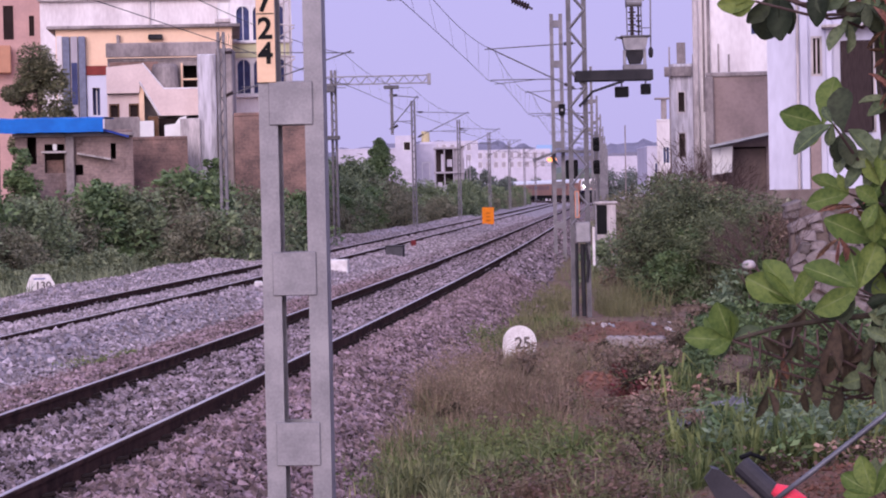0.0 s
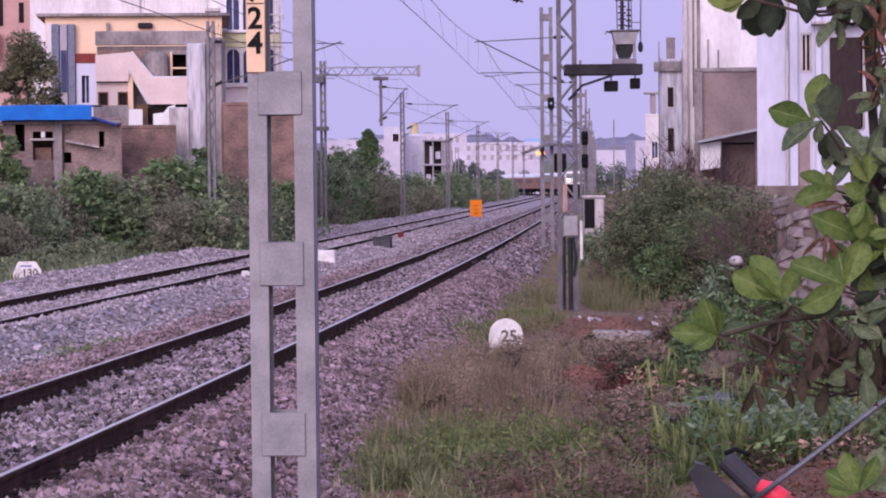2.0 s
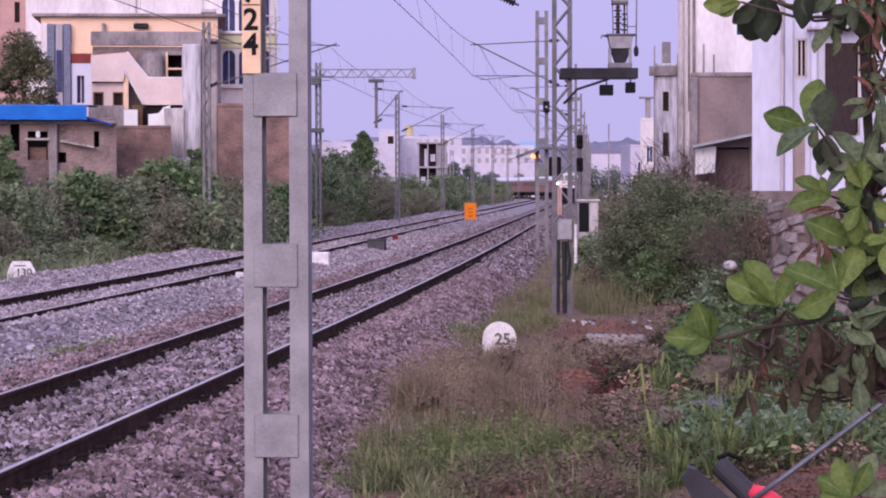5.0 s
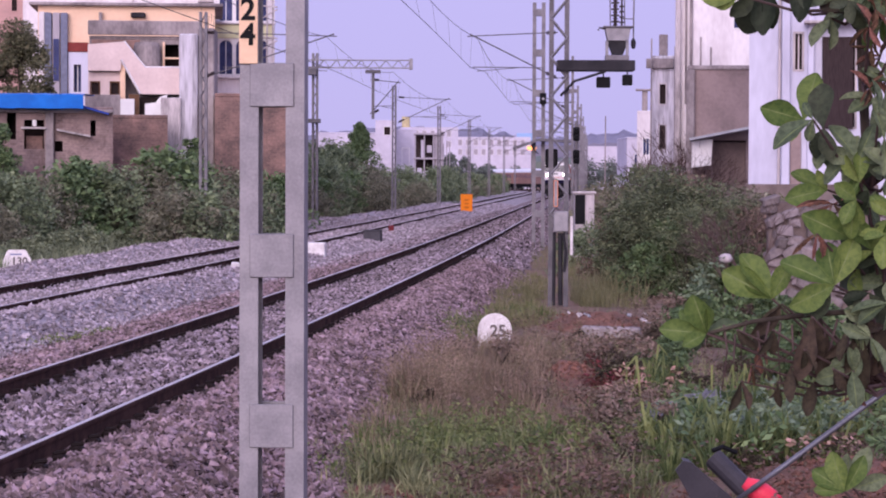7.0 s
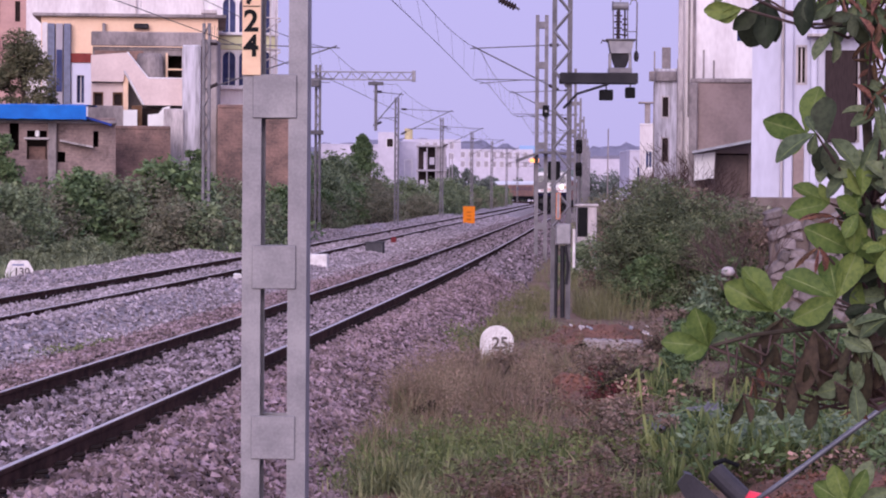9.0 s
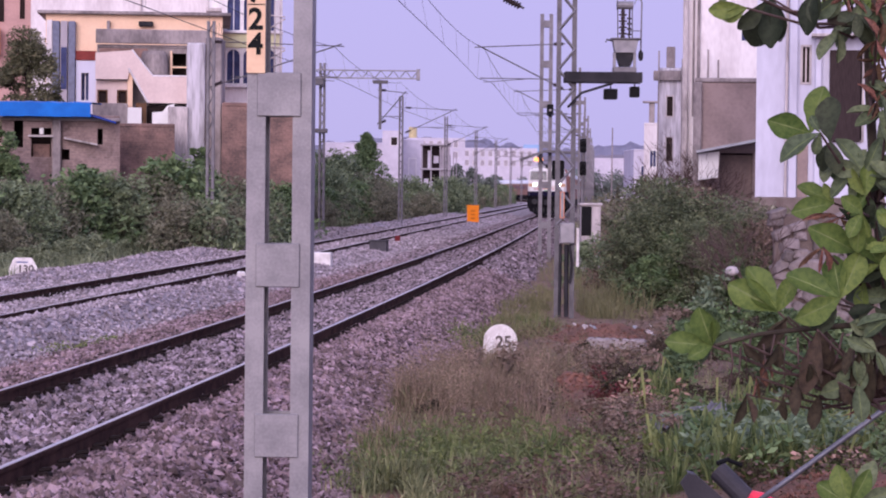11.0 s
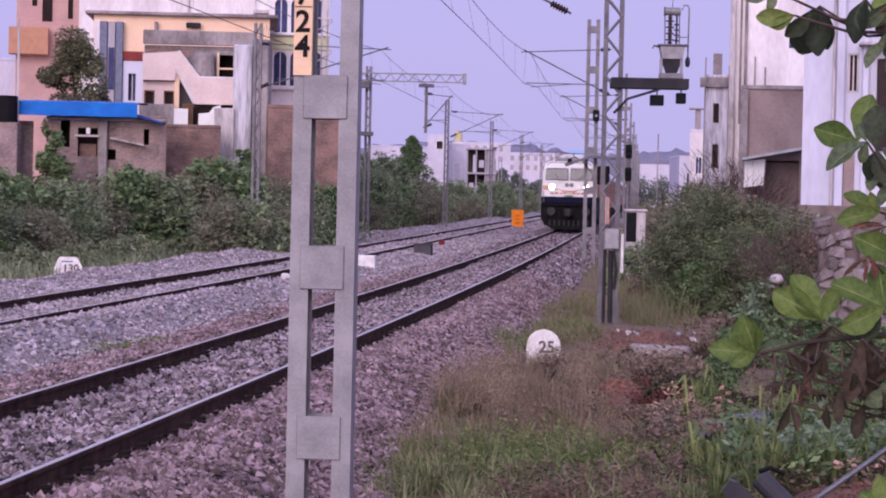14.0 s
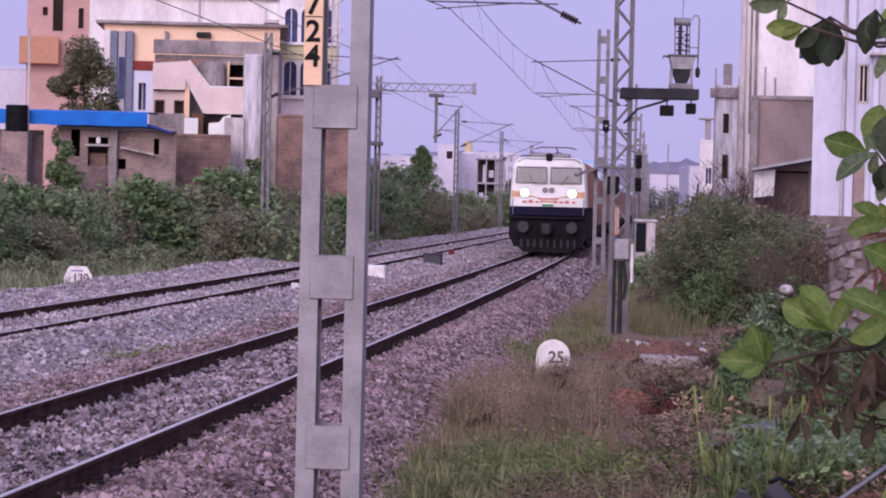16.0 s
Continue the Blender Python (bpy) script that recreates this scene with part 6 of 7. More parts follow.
part("white_panel", Shape().prism([(9.8, 2.45), (10.5, 2.55), (10.55, 3.48), (9.8, 3.40)], 90.9, 91.0), WHITE, annex, "leaning white panel")
part("shed_back", Shape().soft((10.6, 92.6, -0.8), (11.75, 92.75, 3.4), 0.02), BROWN_RENDER, annex)
nar = block("narrow_house", "narrow weathered pale house with a bare column", 11.75, 16, 130, 142, 8.2, STREAKED, [(12.2, 5.9, 12.5, 6.9), (12.2, 3.6, 12.5, 4.8), (13.0, 5.9, 13.25, 6.9)], pane=VOID, bars=0, frame_mat=PALE_CONCRETE)
part("column", Shape().soft((12.15, 130.1, 8.37), (12.6, 130.6, 9.45), 0.03), RAW_CONCRETE, nar)
part("parapet", Shape().soft((11.5, 129.7, 7.7), (12.9, 129.98, 8.2), 0.03), RAW_CONCRETE, nar)
far_h = block("far_house", "small far pale house with a roof post", 13.6, 18, 160, 172, 6.2, PINK_WALL, [(14.0, 3.6, 14.35, 4.6)])
part("post", Shape().soft((13.9, 160.1, 6.37), (14.25, 160.4, 7.6), 0.03), RAW_CONCRETE, far_h)
part("slab", Shape().soft((13.5, 159.9, 7.61), (14.7, 160.9, 7.72), 0.02), RAW_CONCRETE, far_h)
block("pale_row_house", "pale low house far along the line", 16.2, 21, 200, 210, 5.2, FAR_WALL, [(16.8, 2.9, 17.3, 4.0)])

wall = thing("rubble_wall", "broken grey rubble stone wall", "stone wall", Matrix.Translation((6.8, 50, -0.7)))
part("core", Shape().soft((0.06, 0.08, 0), (3.2, 0.42, 2.3), 0.04), MORTAR, wall, "recessed mortar core")
STONES = []
stone_rng = random.Random(12)
for i in range(5):
    g = Shape().soft((-0.15, -0.1, -0.1), (0.15, 0.1, 0.1), 0.035)
    g.v = [tuple(Vector(v) + Vector((stone_rng.uniform(-0.03, 0.03), stone_rng.uniform(-0.02, 0.02), stone_rng.uniform(-0.02, 0.02)))) for v in g.v]
    STONES.append(g.mesh("stone", STONE_WALL))
for k in range(12):
    for i in range(10):
        if k == 11 and stone_rng.random() < 0.5:
            continue
        ob = part("stone", stone_rng.choice(STONES), None, wall)
        ob.matrix_basis = pose(0.17 + i * 0.33 + stone_rng.uniform(-0.13, 0.13), 0.06 + stone_rng.uniform(-0.07, 0.03), 0.1 + k * 0.2 + stone_rng.uniform(-0.05, 0.05), stone_rng.uniform(-15, 15), stone_rng.uniform(-28, 28), stone_rng.uniform(-15, 15)) @ Matrix.Diagonal((stone_rng.uniform(0.65, 1.3), 1, stone_rng.uniform(0.8, 1.45), 1))


def bare_branches(name, label, x, y, z, h, seed, material):
    """A leafless shrub of forking twigs."""
    r, ob = random.Random(seed), thing(name, label, "shrub")

    def fork(g, p, d, l, rad, n):
        q = p + d * l
        g.tube([p, (p + q) / 2 + Vector((r.uniform(-1, 1), r.uniform(-1, 1), 0)) * l * 0.08, q], rad, 4, rad * 0.65)
        if n:
            for _ in range(3):
                e = (d + Vector((r.uniform(-0.9, 0.9), r.uniform(-0.6, 0.6), r.uniform(-0.35, 0.6)))).normalized()
                fork(g, q, e, l * r.uniform(0.6, 0.85), rad * 0.65, n - 1)
        return g

    for i in range(5):
        root = Vector((x + r.uniform(-0.4, 0.4), y + r.uniform(-0.4, 0.4), z))
        lean = Vector((r.uniform(-0.4, 0.4), r.uniform(-0.3, 0.3), 1)).normalized()
        part("stem", fork(Shape(), root, lean, h * 0.3, h * 0.0085, 4), material, ob)
    return ob


bare_branches("bare_bush", "leafless brown bush against the houses", 11.1, 107, -0.75, 4.2, 3, BARK_PALE)
bare_branches("bare_bush", "leafless brown bush against the houses", 10.3, 112, -0.75, 3.2, 4, BARK_PALE)
bare_branches("bare_bush", "leafless brown bush against the houses", 9.5, 91.0, -0.75, 4.4, 6, BARK_PALE)
bare_branches("bare_bush", "leafless scrub in front of the rubble wall", 6.6, 50.5, -0.75, 2.6, 7, BARK_PALE)

bare_branches("bare_bush", "leafless dark creeper stems against the stained house", 10.3, 98.5, -0.75, 5.4, 14, BARK_PALE)
bare_branches("bare_bush", "leafless dark creeper stems against the stained house", 12.9, 128, -0.75, 4.8, 15, BARK_PALE)
bare_branches("bare_bush", "leafless brown bush against the houses", 11.6, 124, -0.75, 4.0, 8, BARK_PALE)
bare_branches("bare_bush", "leafless brown bush against the houses", 9.9, 104, -0.75, 3.4, 9, BARK_PALE)
for x, y, z0, z1 in ((11.7, 129.6, 2.0, 9.2), (12.9, 129.6, 2.0, 8.8), (10.9, 99.5, 5.8, 7.6), (11.3, 99.5, 5.8, 7.2), (11.55, 159.6, 2.0, 6.0)):
    rod = part("bare_pole", Shape().tube([(x, y, -0.7), (x + 0.03, y, z1)], 0.04, 5), RAW_CONCRETE)
    tagged(rod, "thin weathered pole against the houses", "pole", "bare poles")

# ---- lineside equipment ----
tr = thing("pole_transformer", "grey pole transformer on a steel bracket", "transformer", Matrix.Translation((2.87, 52.75, 0)))
part("bracket_beam", Shape().soft((-0.05, -0.08, 4.27), (1.56, -0.01, 4.49), 0.01).soft((-0.05, 0.4, 4.27), (1.56, 0.47, 4.49), 0.01).soft((0.02, -0.01, 4.45), (1.54, 0.4, 4.485), 0.005), DARK_STEEL, tr, "dark steel bracket beam")
part("strut", Shape().tube([(0.02, 0, 3.75), (0.3, -0.05, 4.05), (0.95, -0.05, 4.26)], 0.03, 6), DARK_STEEL, tr)
part("tank", Shape().prism([(1.0, 4.90), (1.42, 4.90), (1.47, 5.16), (0.95, 5.16)], 0.0, 0.42), GALV, tr, "pale grey transformer tank")
part("lid", Shape().soft((0.90, -0.05, 5.165), (1.52, 0.46, 5.20), 0.01), GALV_DARK, tr, "dark tank lid")
part("lower_tank", Shape().prism([(1.10, 4.62), (1.32, 4.62), (1.42, 4.895), (1.0, 4.895)], 0.05, 0.38), DARK_STEEL, tr, "dark tapering lower tank")
for x in (0.98, 1.40):
    part("leg", Shape().soft((x - 0.03, 0.02, 4.49), (x + 0.03, 0.08, 4.90), 0.008), GALV, tr, "pale steel leg")
part("base_tray", Shape().soft((0.96, 0.0, 4.49), (1.44, 0.42, 4.60), 0.01), GALV_MID, tr)
for i in range(9):
    part("bushing_disc", Shape().tube([(1.16, 0.2, 5.22 + 0.065 * i), (1.16, 0.2, 5.25 + 0.065 * i)], 0.085 if i % 2 else 0.05, 10), PORCELAIN, tr)
    if i % 2:
        part("bushing_disc", Shape().tube([(1.30, 0.25, 5.22 + 0.055 * i), (1.30, 0.25, 5.25 + 0.055 * i)], 0.055, 10), PORCELAIN, tr)
part("bushing_rod", Shape().tube([(1.16, 0.2, 5.2), (1.16, 0.2, 5.82)], 0.035, 6), PORCELAIN, tr)
part("bushing_rod", Shape().tube([(1.30, 0.25, 5.2), (1.30, 0.25, 5.82)], 0.02, 6), PORCELAIN, tr)
oil = part("oil_drum", Shape().tube([(1.05, 0.2, 5.89), (1.06, 0.2, 5.89), (1.36, 0.2, 5.89), (1.37, 0.2, 5.89)], 0.085, 14), GALV, tr, "pale grey round oil drum")
part("end_flange", Shape().tube([(1.03, 0.2, 5.89), (1.05, 0.2, 5.89)], 0.10, 14), GALV_DARK, oil)
for x in (1.06, 1.36):
    part("tie_rod", Shape().tube([(x, 0.2, 5.2), (x - 0.01, 0.2, 5.82)], 0.013, 5), GALV_MID, tr)
part("breather_pipe", Shape().tube([(1.54, 0.2, 4.95), (1.55, 0.2, 5.95), (1.52, 0.2, 6.02), (1.44, 0.2, 6.02), (1.40, 0.2, 5.92)], 0.016, 6).tube([(1.30, 0.2, 5.36), (1.54, 0.2, 5.36)], 0.010, 5), GALV_MID, tr, "grey breather pipe")
part("breather_pot", Shape().turned((1.54, 0.2, 4.74), (1.54, 0.2, 4.96), [0.03, 0.05, 0.055, 0.05, 0.02], 10), DARK_STEEL, tr)
part("arm", Shape().tube([(0.95, 0.1, 5.14), (0.82, 0.1, 5.17), (0.80, 0.1, 5.11)], 0.022, 6), GALV_DARK, tr)
part("lead_wire", Shape().tube([(1.20, 0.2, 5.97), (1.21, 0.2, 6.3), (1.22, 0.2, 7.4)], 0.008, 4), DARK_STEEL, tr)
for x, w, z in ((0.92, 0.14, 3.93), (1.42, 0.10, 3.98)):
    fuse = part("fuse_box", Shape().soft((x - w, 0.1, z), (x + w, 0.35, z + 0.22), 0.015), BLACK, tr, "black hanging fuse box")
    part("hanger", Shape().tube([(x, 0.2, z + 0.21), (x, 0.2, 4.28)], 0.015, 5), DARK_STEEL, fuse)
board = thing("mast_board", "narrow orange-edged board on the lattice mast", "sign board", Matrix.Translation((2.80, 52.72, 0)))
part("panel", Shape().soft((-0.045, 0, 1.45), (0.045, 0.02, 2.0), 0.004), GALV, board)
for x in (-0.045, 0.03):
    part("edge_strip", Shape().box((x, -0.006, 1.45), (x + 0.015, -0.001, 2.0)), YELLOW, board)
for z in (1.45, 1.985):
    part("edge_strip", Shape().box((-0.03, -0.006, z), (0.03, -0.001, z + 0.015)), YELLOW, board)
white_pipe = part("cable_duct", Shape().tube([(3.13, 52.7, 0.45), (3.13, 52.7, 1.25)], 0.032, 8), WHITEWASH)
tagged(white_pipe, "short white plastic duct on the mast", "duct")
aw = thing("mast_canopy", "small tin canopy bracketed to the mast", "canopy", Matrix.Translation((4.37, 94.6, 0)) @ Matrix.Scale(1.0, 4))
part("canopy", Shape().prism([(-0.9, 3.10), (0.0, 3.44), (1.2, 3.38), (1.2, 3.45), (0.0, 3.53), (-0.95, 3.20)], -0.5, 0.6), GALV_DARK, aw)
part("bracket", Shape().tube([(0, 0, 2.95), (-0.3, 0, 3.3)], 0.02, 5), DARK_STEEL, aw)
LX = 20.9
lp = thing("street_lamp", "distant lit orange lamp board on a pole", "street lamp", Matrix.Translation((LX, 480, 0)))
part("pole", Shape().tube([(0, 0.2, -0.7), (0, 0.2, 9.2)], 0.09, 6), GALV_DARK, lp)
part("lamp_head", Shape().soft((-0.85, -0.15, 7.5), (0.85, 0.15, 8.25), 0.12), LAMP, lp, "glowing orange lamp board")
sig = thing("signal_post", "lineside signal post with black lamp heads", "railway signal", Matrix.Translation((5.8, 95, 0)))
part("post", Shape().tube([(0, 0, -0.7), (0, 0, 4.2)], 0.07, 8), GALV_MID, sig)
for z in (3.35, 2.5):
    head = part("signal_head", Shape().soft((-0.12, -0.10, z + 0.1), (0.12, 0.1, z + 0.62), 0.04), BLACK, sig, "black signal head")
    for i in range(2):
        part("hood", Shape().tube([(0, -0.10, z + 0.24 + 0.25 * i), (0, -0.26, z + 0.22 + 0.25 * i)], 0.085, 10), BLACK, head)
back_h = part("relay_box", Shape().soft((4.65, 94.8, 2.45), (5.1, 95.2, 3.15), 0.04), BLACK)
tagged(back_h, "black relay box on the mast", "relay box")
mb = thing("mast_box", "small black switch box on the mast", "switch box", Matrix.Translation((4.54, 94.75, 5.01)))
part("case", Shape().soft((-0.12, -0.1, -0.2), (0.12, 0.145, 0.22), 0.02), BLACK, mb)
part("dial", Shape().tube([(0, -0.1, 0.0), (0, -0.115, 0.0)], 0.05, 10), GALV, mb)
bx = thing("equipment_cabinet", "white lineside equipment cabinet with a black door", "cabinet", Matrix.Translation((4.64, 72, 0)))
part("body", Shape().soft((-0.28, 0, -0.7), (0.28, 0.5, 1.6), 0.02), PALE_CONCRETE, bx)
part("roof", Shape().soft((-0.33, -0.06, 1.605), (0.33, 0.56, 1.68), 0.02), PALE_CONCRETE, bx)
part("door", Shape().soft((-0.27, -0.02, 0.75), (0.02, -0.002, 1.58), 0.01), BLACK, bx, "black door panel")

gan = thing("boom_gantry", "grey lattice boom carrying a drop arm over the track", "gantry", Matrix.Translation((-5.4, 125.4, 0)))
for z in (7.46, 7.84):
    for y in (-0.2, 0.2):
        part("chord", Shape().soft((-0.2, y - 0.022, z - 0.022), (4.95, y + 0.022, z + 0.022), 0.005), GALV, gan)
for i in range(16):
    for y in (-0.2, 0.2):
        part("lacing_bar", Shape().tube([(i * 0.305, y, 7.46 if i % 2 else 7.84), ((i + 1) * 0.305, y, 7.84 if i % 2 else 7.46)], 0.014, 4), GALV, gan)
part("end_post", Shape().soft((4.8, -0.24, 7.38), (4.98, 0.24, 7.92), 0.01), GALV, gan)
part("cap", Shape().soft((2.65, -0.25, 7.2), (3.4, 0.25, 7.36), 0.02), GALV_DARK, gan)
part("drop_arm", Shape().soft((2.96, -0.08, 4.95), (3.10, 0.08, 7.2), 0.01), GALV_DARK, gan)
part("bracket", Shape().soft((-0.25, -0.3, 7.1), (0.25, 0.3, 7.42), 0.02), GALV_DARK, gan)
part("lower_bracket", Shape().soft((-0.3, -0.25, 4.75), (0.45, 0.25, 4.95), 0.02), GALV_DARK, gan)

cement = thing("white_block", "whitewashed concrete block between the tracks", "concrete block", pose(-3.05, 74.5, -0.30, 0, 0, -6))
part("slab", Shape().soft((-0.30, -0.2, -0.12), (0.27, 0.2, 0.44), 0.03), WHITEWASH, cement)
bx2 = thing("junction_box", "dark grey junction box between the tracks", "junction box", pose(-1.75, 93, -0.30, 0, 0, -8))
part("body", Shape().soft((-0.32, -0.25, -0.1), (0.32, 0.25, 0.40), 0.02), GREY_BOX, bx2)
part("lid", Shape().soft((-0.34, -0.27, 0.404), (0.34, 0.27, 0.45), 0.015), GREY_BOX, bx2)
rp = thing("red_marker", "short red marker post between the tracks", "marker post", pose(-1.2, 104, -0.24))
part("post", Shape().soft((-0.11, -0.08, -0.1), (0.11, 0.08, 0.36), 0.03), RED, rp)
mk = part("peg", Shape().soft((-0.10, -0.08, -0.12), (0.10, 0.08, 0.22), 0.03), WHITEWASH)
mk.matrix_basis = pose(-4.55, 62.3, -0.26, 6, 4, 10)
tagged(mk, "small whitewashed stone peg beside the ballast", "peg")
ob_ = thing("speed_board", "bright orange rectangular board on a short post", "sign board", pose(3.10, 172, -0.40, 0, 0, -4))
part("panel", Shape().soft((-0.40, -0.03, 0.12), (0.40, 0.03, 1.38), 0.01), ORANGE, ob_)
part("post", Shape().tube([(0, 0.05, -0.2), (0, 0.05, 1.2)], 0.04, 6), DARK_STEEL, ob_)
for i in range(3):
    part("bar", Shape().box((-0.14, -0.038, 0.45 + 0.25 * i), (0.14, -0.033, 0.53 + 0.25 * i)), ORANGE_DARK, ob_)

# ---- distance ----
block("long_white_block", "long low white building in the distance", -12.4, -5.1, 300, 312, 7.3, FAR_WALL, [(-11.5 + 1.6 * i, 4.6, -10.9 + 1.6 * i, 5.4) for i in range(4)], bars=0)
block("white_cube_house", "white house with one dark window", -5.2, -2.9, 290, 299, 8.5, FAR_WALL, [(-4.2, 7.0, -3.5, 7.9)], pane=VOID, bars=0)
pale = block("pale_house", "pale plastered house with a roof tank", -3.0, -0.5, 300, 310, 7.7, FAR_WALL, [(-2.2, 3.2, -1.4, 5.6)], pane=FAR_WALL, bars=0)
part("roof_tank", Shape().tube([(-1.8, 303, 8.1), (-1.8, 303, 9.4)], 0.5, 12), TANK, pale, "yellow water tank")
part("tank_stand", Shape().soft((-2.5, 302.3, 7.87), (-1.1, 303.7, 8.1), 0.02), FAR_WALL, pale)
fr = thing("concrete_frame", "unfinished concrete frame with open floors", "building", Matrix.Translation((-0.7, 280, 0)))
for z in (6.85, 4.15, 1.6):
    part("floor_slab", Shape().soft((-0.1, 0, z), (3.3, 8, z + 0.2), 0.03), FAR_GREY, fr)
for x in (0.0, 1.0, 2.0, 3.0):
    part("column", Shape().soft((x, 0.1, -0.6), (x + 0.14, 0.4, 6.84), 0.02), FAR_GREY, fr)
part("back_wall", Shape().box((0.1, 3, -0.6), (2.2, 3.2, 6.84)), WOOD_DARK, fr, "dark brown back wall")
part("side_panel", Shape().soft((2.15, 0.5, -0.6), (3.1, 0.7, 6.84), 0.02), FAR_GREY, fr, "pale rendered panel")
for x0, z0, x1, z1 in ((0.7, 4.36, 1.0, 6.3), (1.35, 4.9, 1.9, 5.7), (0.9, 1.82, 1.5, 2.9), (0.3, 2.4, 0.8, 3.2)):
    part("hung_cloth", Shape().soft((x0, 1.2, z0), (x1, 1.26, z1), 0.02), FAR_WALL, fr, "pale washing hung in the opening")
# Near-black box added for the shade deep inside the open floor.
part("dark_room", Shape().box((0.25, 2, 1.85), (1.6, 4.9, 4.1)), VOID, fr)
part("half_wall", Shape().soft((-0.1, 0.2, 1.0), (2.6, 0.35, 1.58), 0.02), FAR_WALL, fr)
for i in range(3):
    part("prop", Shape().tube([(3.2 + 0.35 * i, 0.5, -0.6), (3.2 + 0.33 * i, 0.5, 5.9 + 0.3 * (i % 2))], 0.05, 5), FAR_GREY, fr)
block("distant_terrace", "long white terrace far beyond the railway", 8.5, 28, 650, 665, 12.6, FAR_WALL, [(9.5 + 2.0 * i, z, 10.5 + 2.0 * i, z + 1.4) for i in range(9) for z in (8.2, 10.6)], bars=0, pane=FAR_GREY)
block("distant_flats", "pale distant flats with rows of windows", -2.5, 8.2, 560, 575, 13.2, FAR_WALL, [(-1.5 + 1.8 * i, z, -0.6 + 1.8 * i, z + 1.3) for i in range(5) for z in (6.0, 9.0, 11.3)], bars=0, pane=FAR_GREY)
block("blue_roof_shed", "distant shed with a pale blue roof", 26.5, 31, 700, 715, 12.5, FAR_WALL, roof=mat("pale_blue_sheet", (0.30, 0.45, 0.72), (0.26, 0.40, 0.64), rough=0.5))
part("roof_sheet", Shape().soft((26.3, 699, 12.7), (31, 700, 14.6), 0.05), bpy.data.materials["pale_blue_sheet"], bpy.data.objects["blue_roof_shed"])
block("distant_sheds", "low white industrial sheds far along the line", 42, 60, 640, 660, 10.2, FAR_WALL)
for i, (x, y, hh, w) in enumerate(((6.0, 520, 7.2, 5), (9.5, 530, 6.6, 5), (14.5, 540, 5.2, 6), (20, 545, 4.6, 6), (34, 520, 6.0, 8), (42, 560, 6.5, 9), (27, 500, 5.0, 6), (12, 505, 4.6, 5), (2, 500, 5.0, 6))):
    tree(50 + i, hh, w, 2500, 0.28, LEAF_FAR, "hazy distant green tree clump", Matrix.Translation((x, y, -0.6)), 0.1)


def ridge(name, label, x0, x1, y, base, top, seed, material):
    g, n = Shape(), 620
    for i in range(n):
        x = x0 + (x1 - x0) * i / (n - 1)
        z = base + (top - base) * max(0.05, 0.60 + 0.34 * noise.noise((x * 0.012, seed, 0)) + 0.22 * abs(noise.noise((x * 0.05, seed, 4))) + 0.16 * noise.noise((x * 0.16, seed, 9)))
        g.v += [(x, y, -0.7), (x, y, z * 0.8), (x, y + 20, z), (x, y + 60, -0.7)]
    g.f = [(i * 4 + k, (i + 1) * 4 + k, (i + 1) * 4 + k + 1, i * 4 + k + 1) for i in range(n - 1) for k in range(3)]
    tagged(part(name, g, material), label, "woods", kind="structure")


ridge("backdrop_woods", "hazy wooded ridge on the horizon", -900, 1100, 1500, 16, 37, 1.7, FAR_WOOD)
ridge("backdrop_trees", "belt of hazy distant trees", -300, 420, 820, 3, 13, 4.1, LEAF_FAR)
# ---- train ----
TRAIN = []
FRONT = 104.0
SPEED = 20.5


def wheelset(parent, y):
    for e in (-1, 1):
        w = part("wheel", Shape().tube([(e * 0.80, y, 0.5), (e * 0.93, y, 0.5)], 0.5, 20), DARK_STEEL, parent)
        part("axle_box", Shape().soft((e * 1.0 - 0.1, y - 0.2, 0.35), (e * 1.0 + 0.1, y + 0.2, 0.7), 0.03), LOCO_BLACK, w)


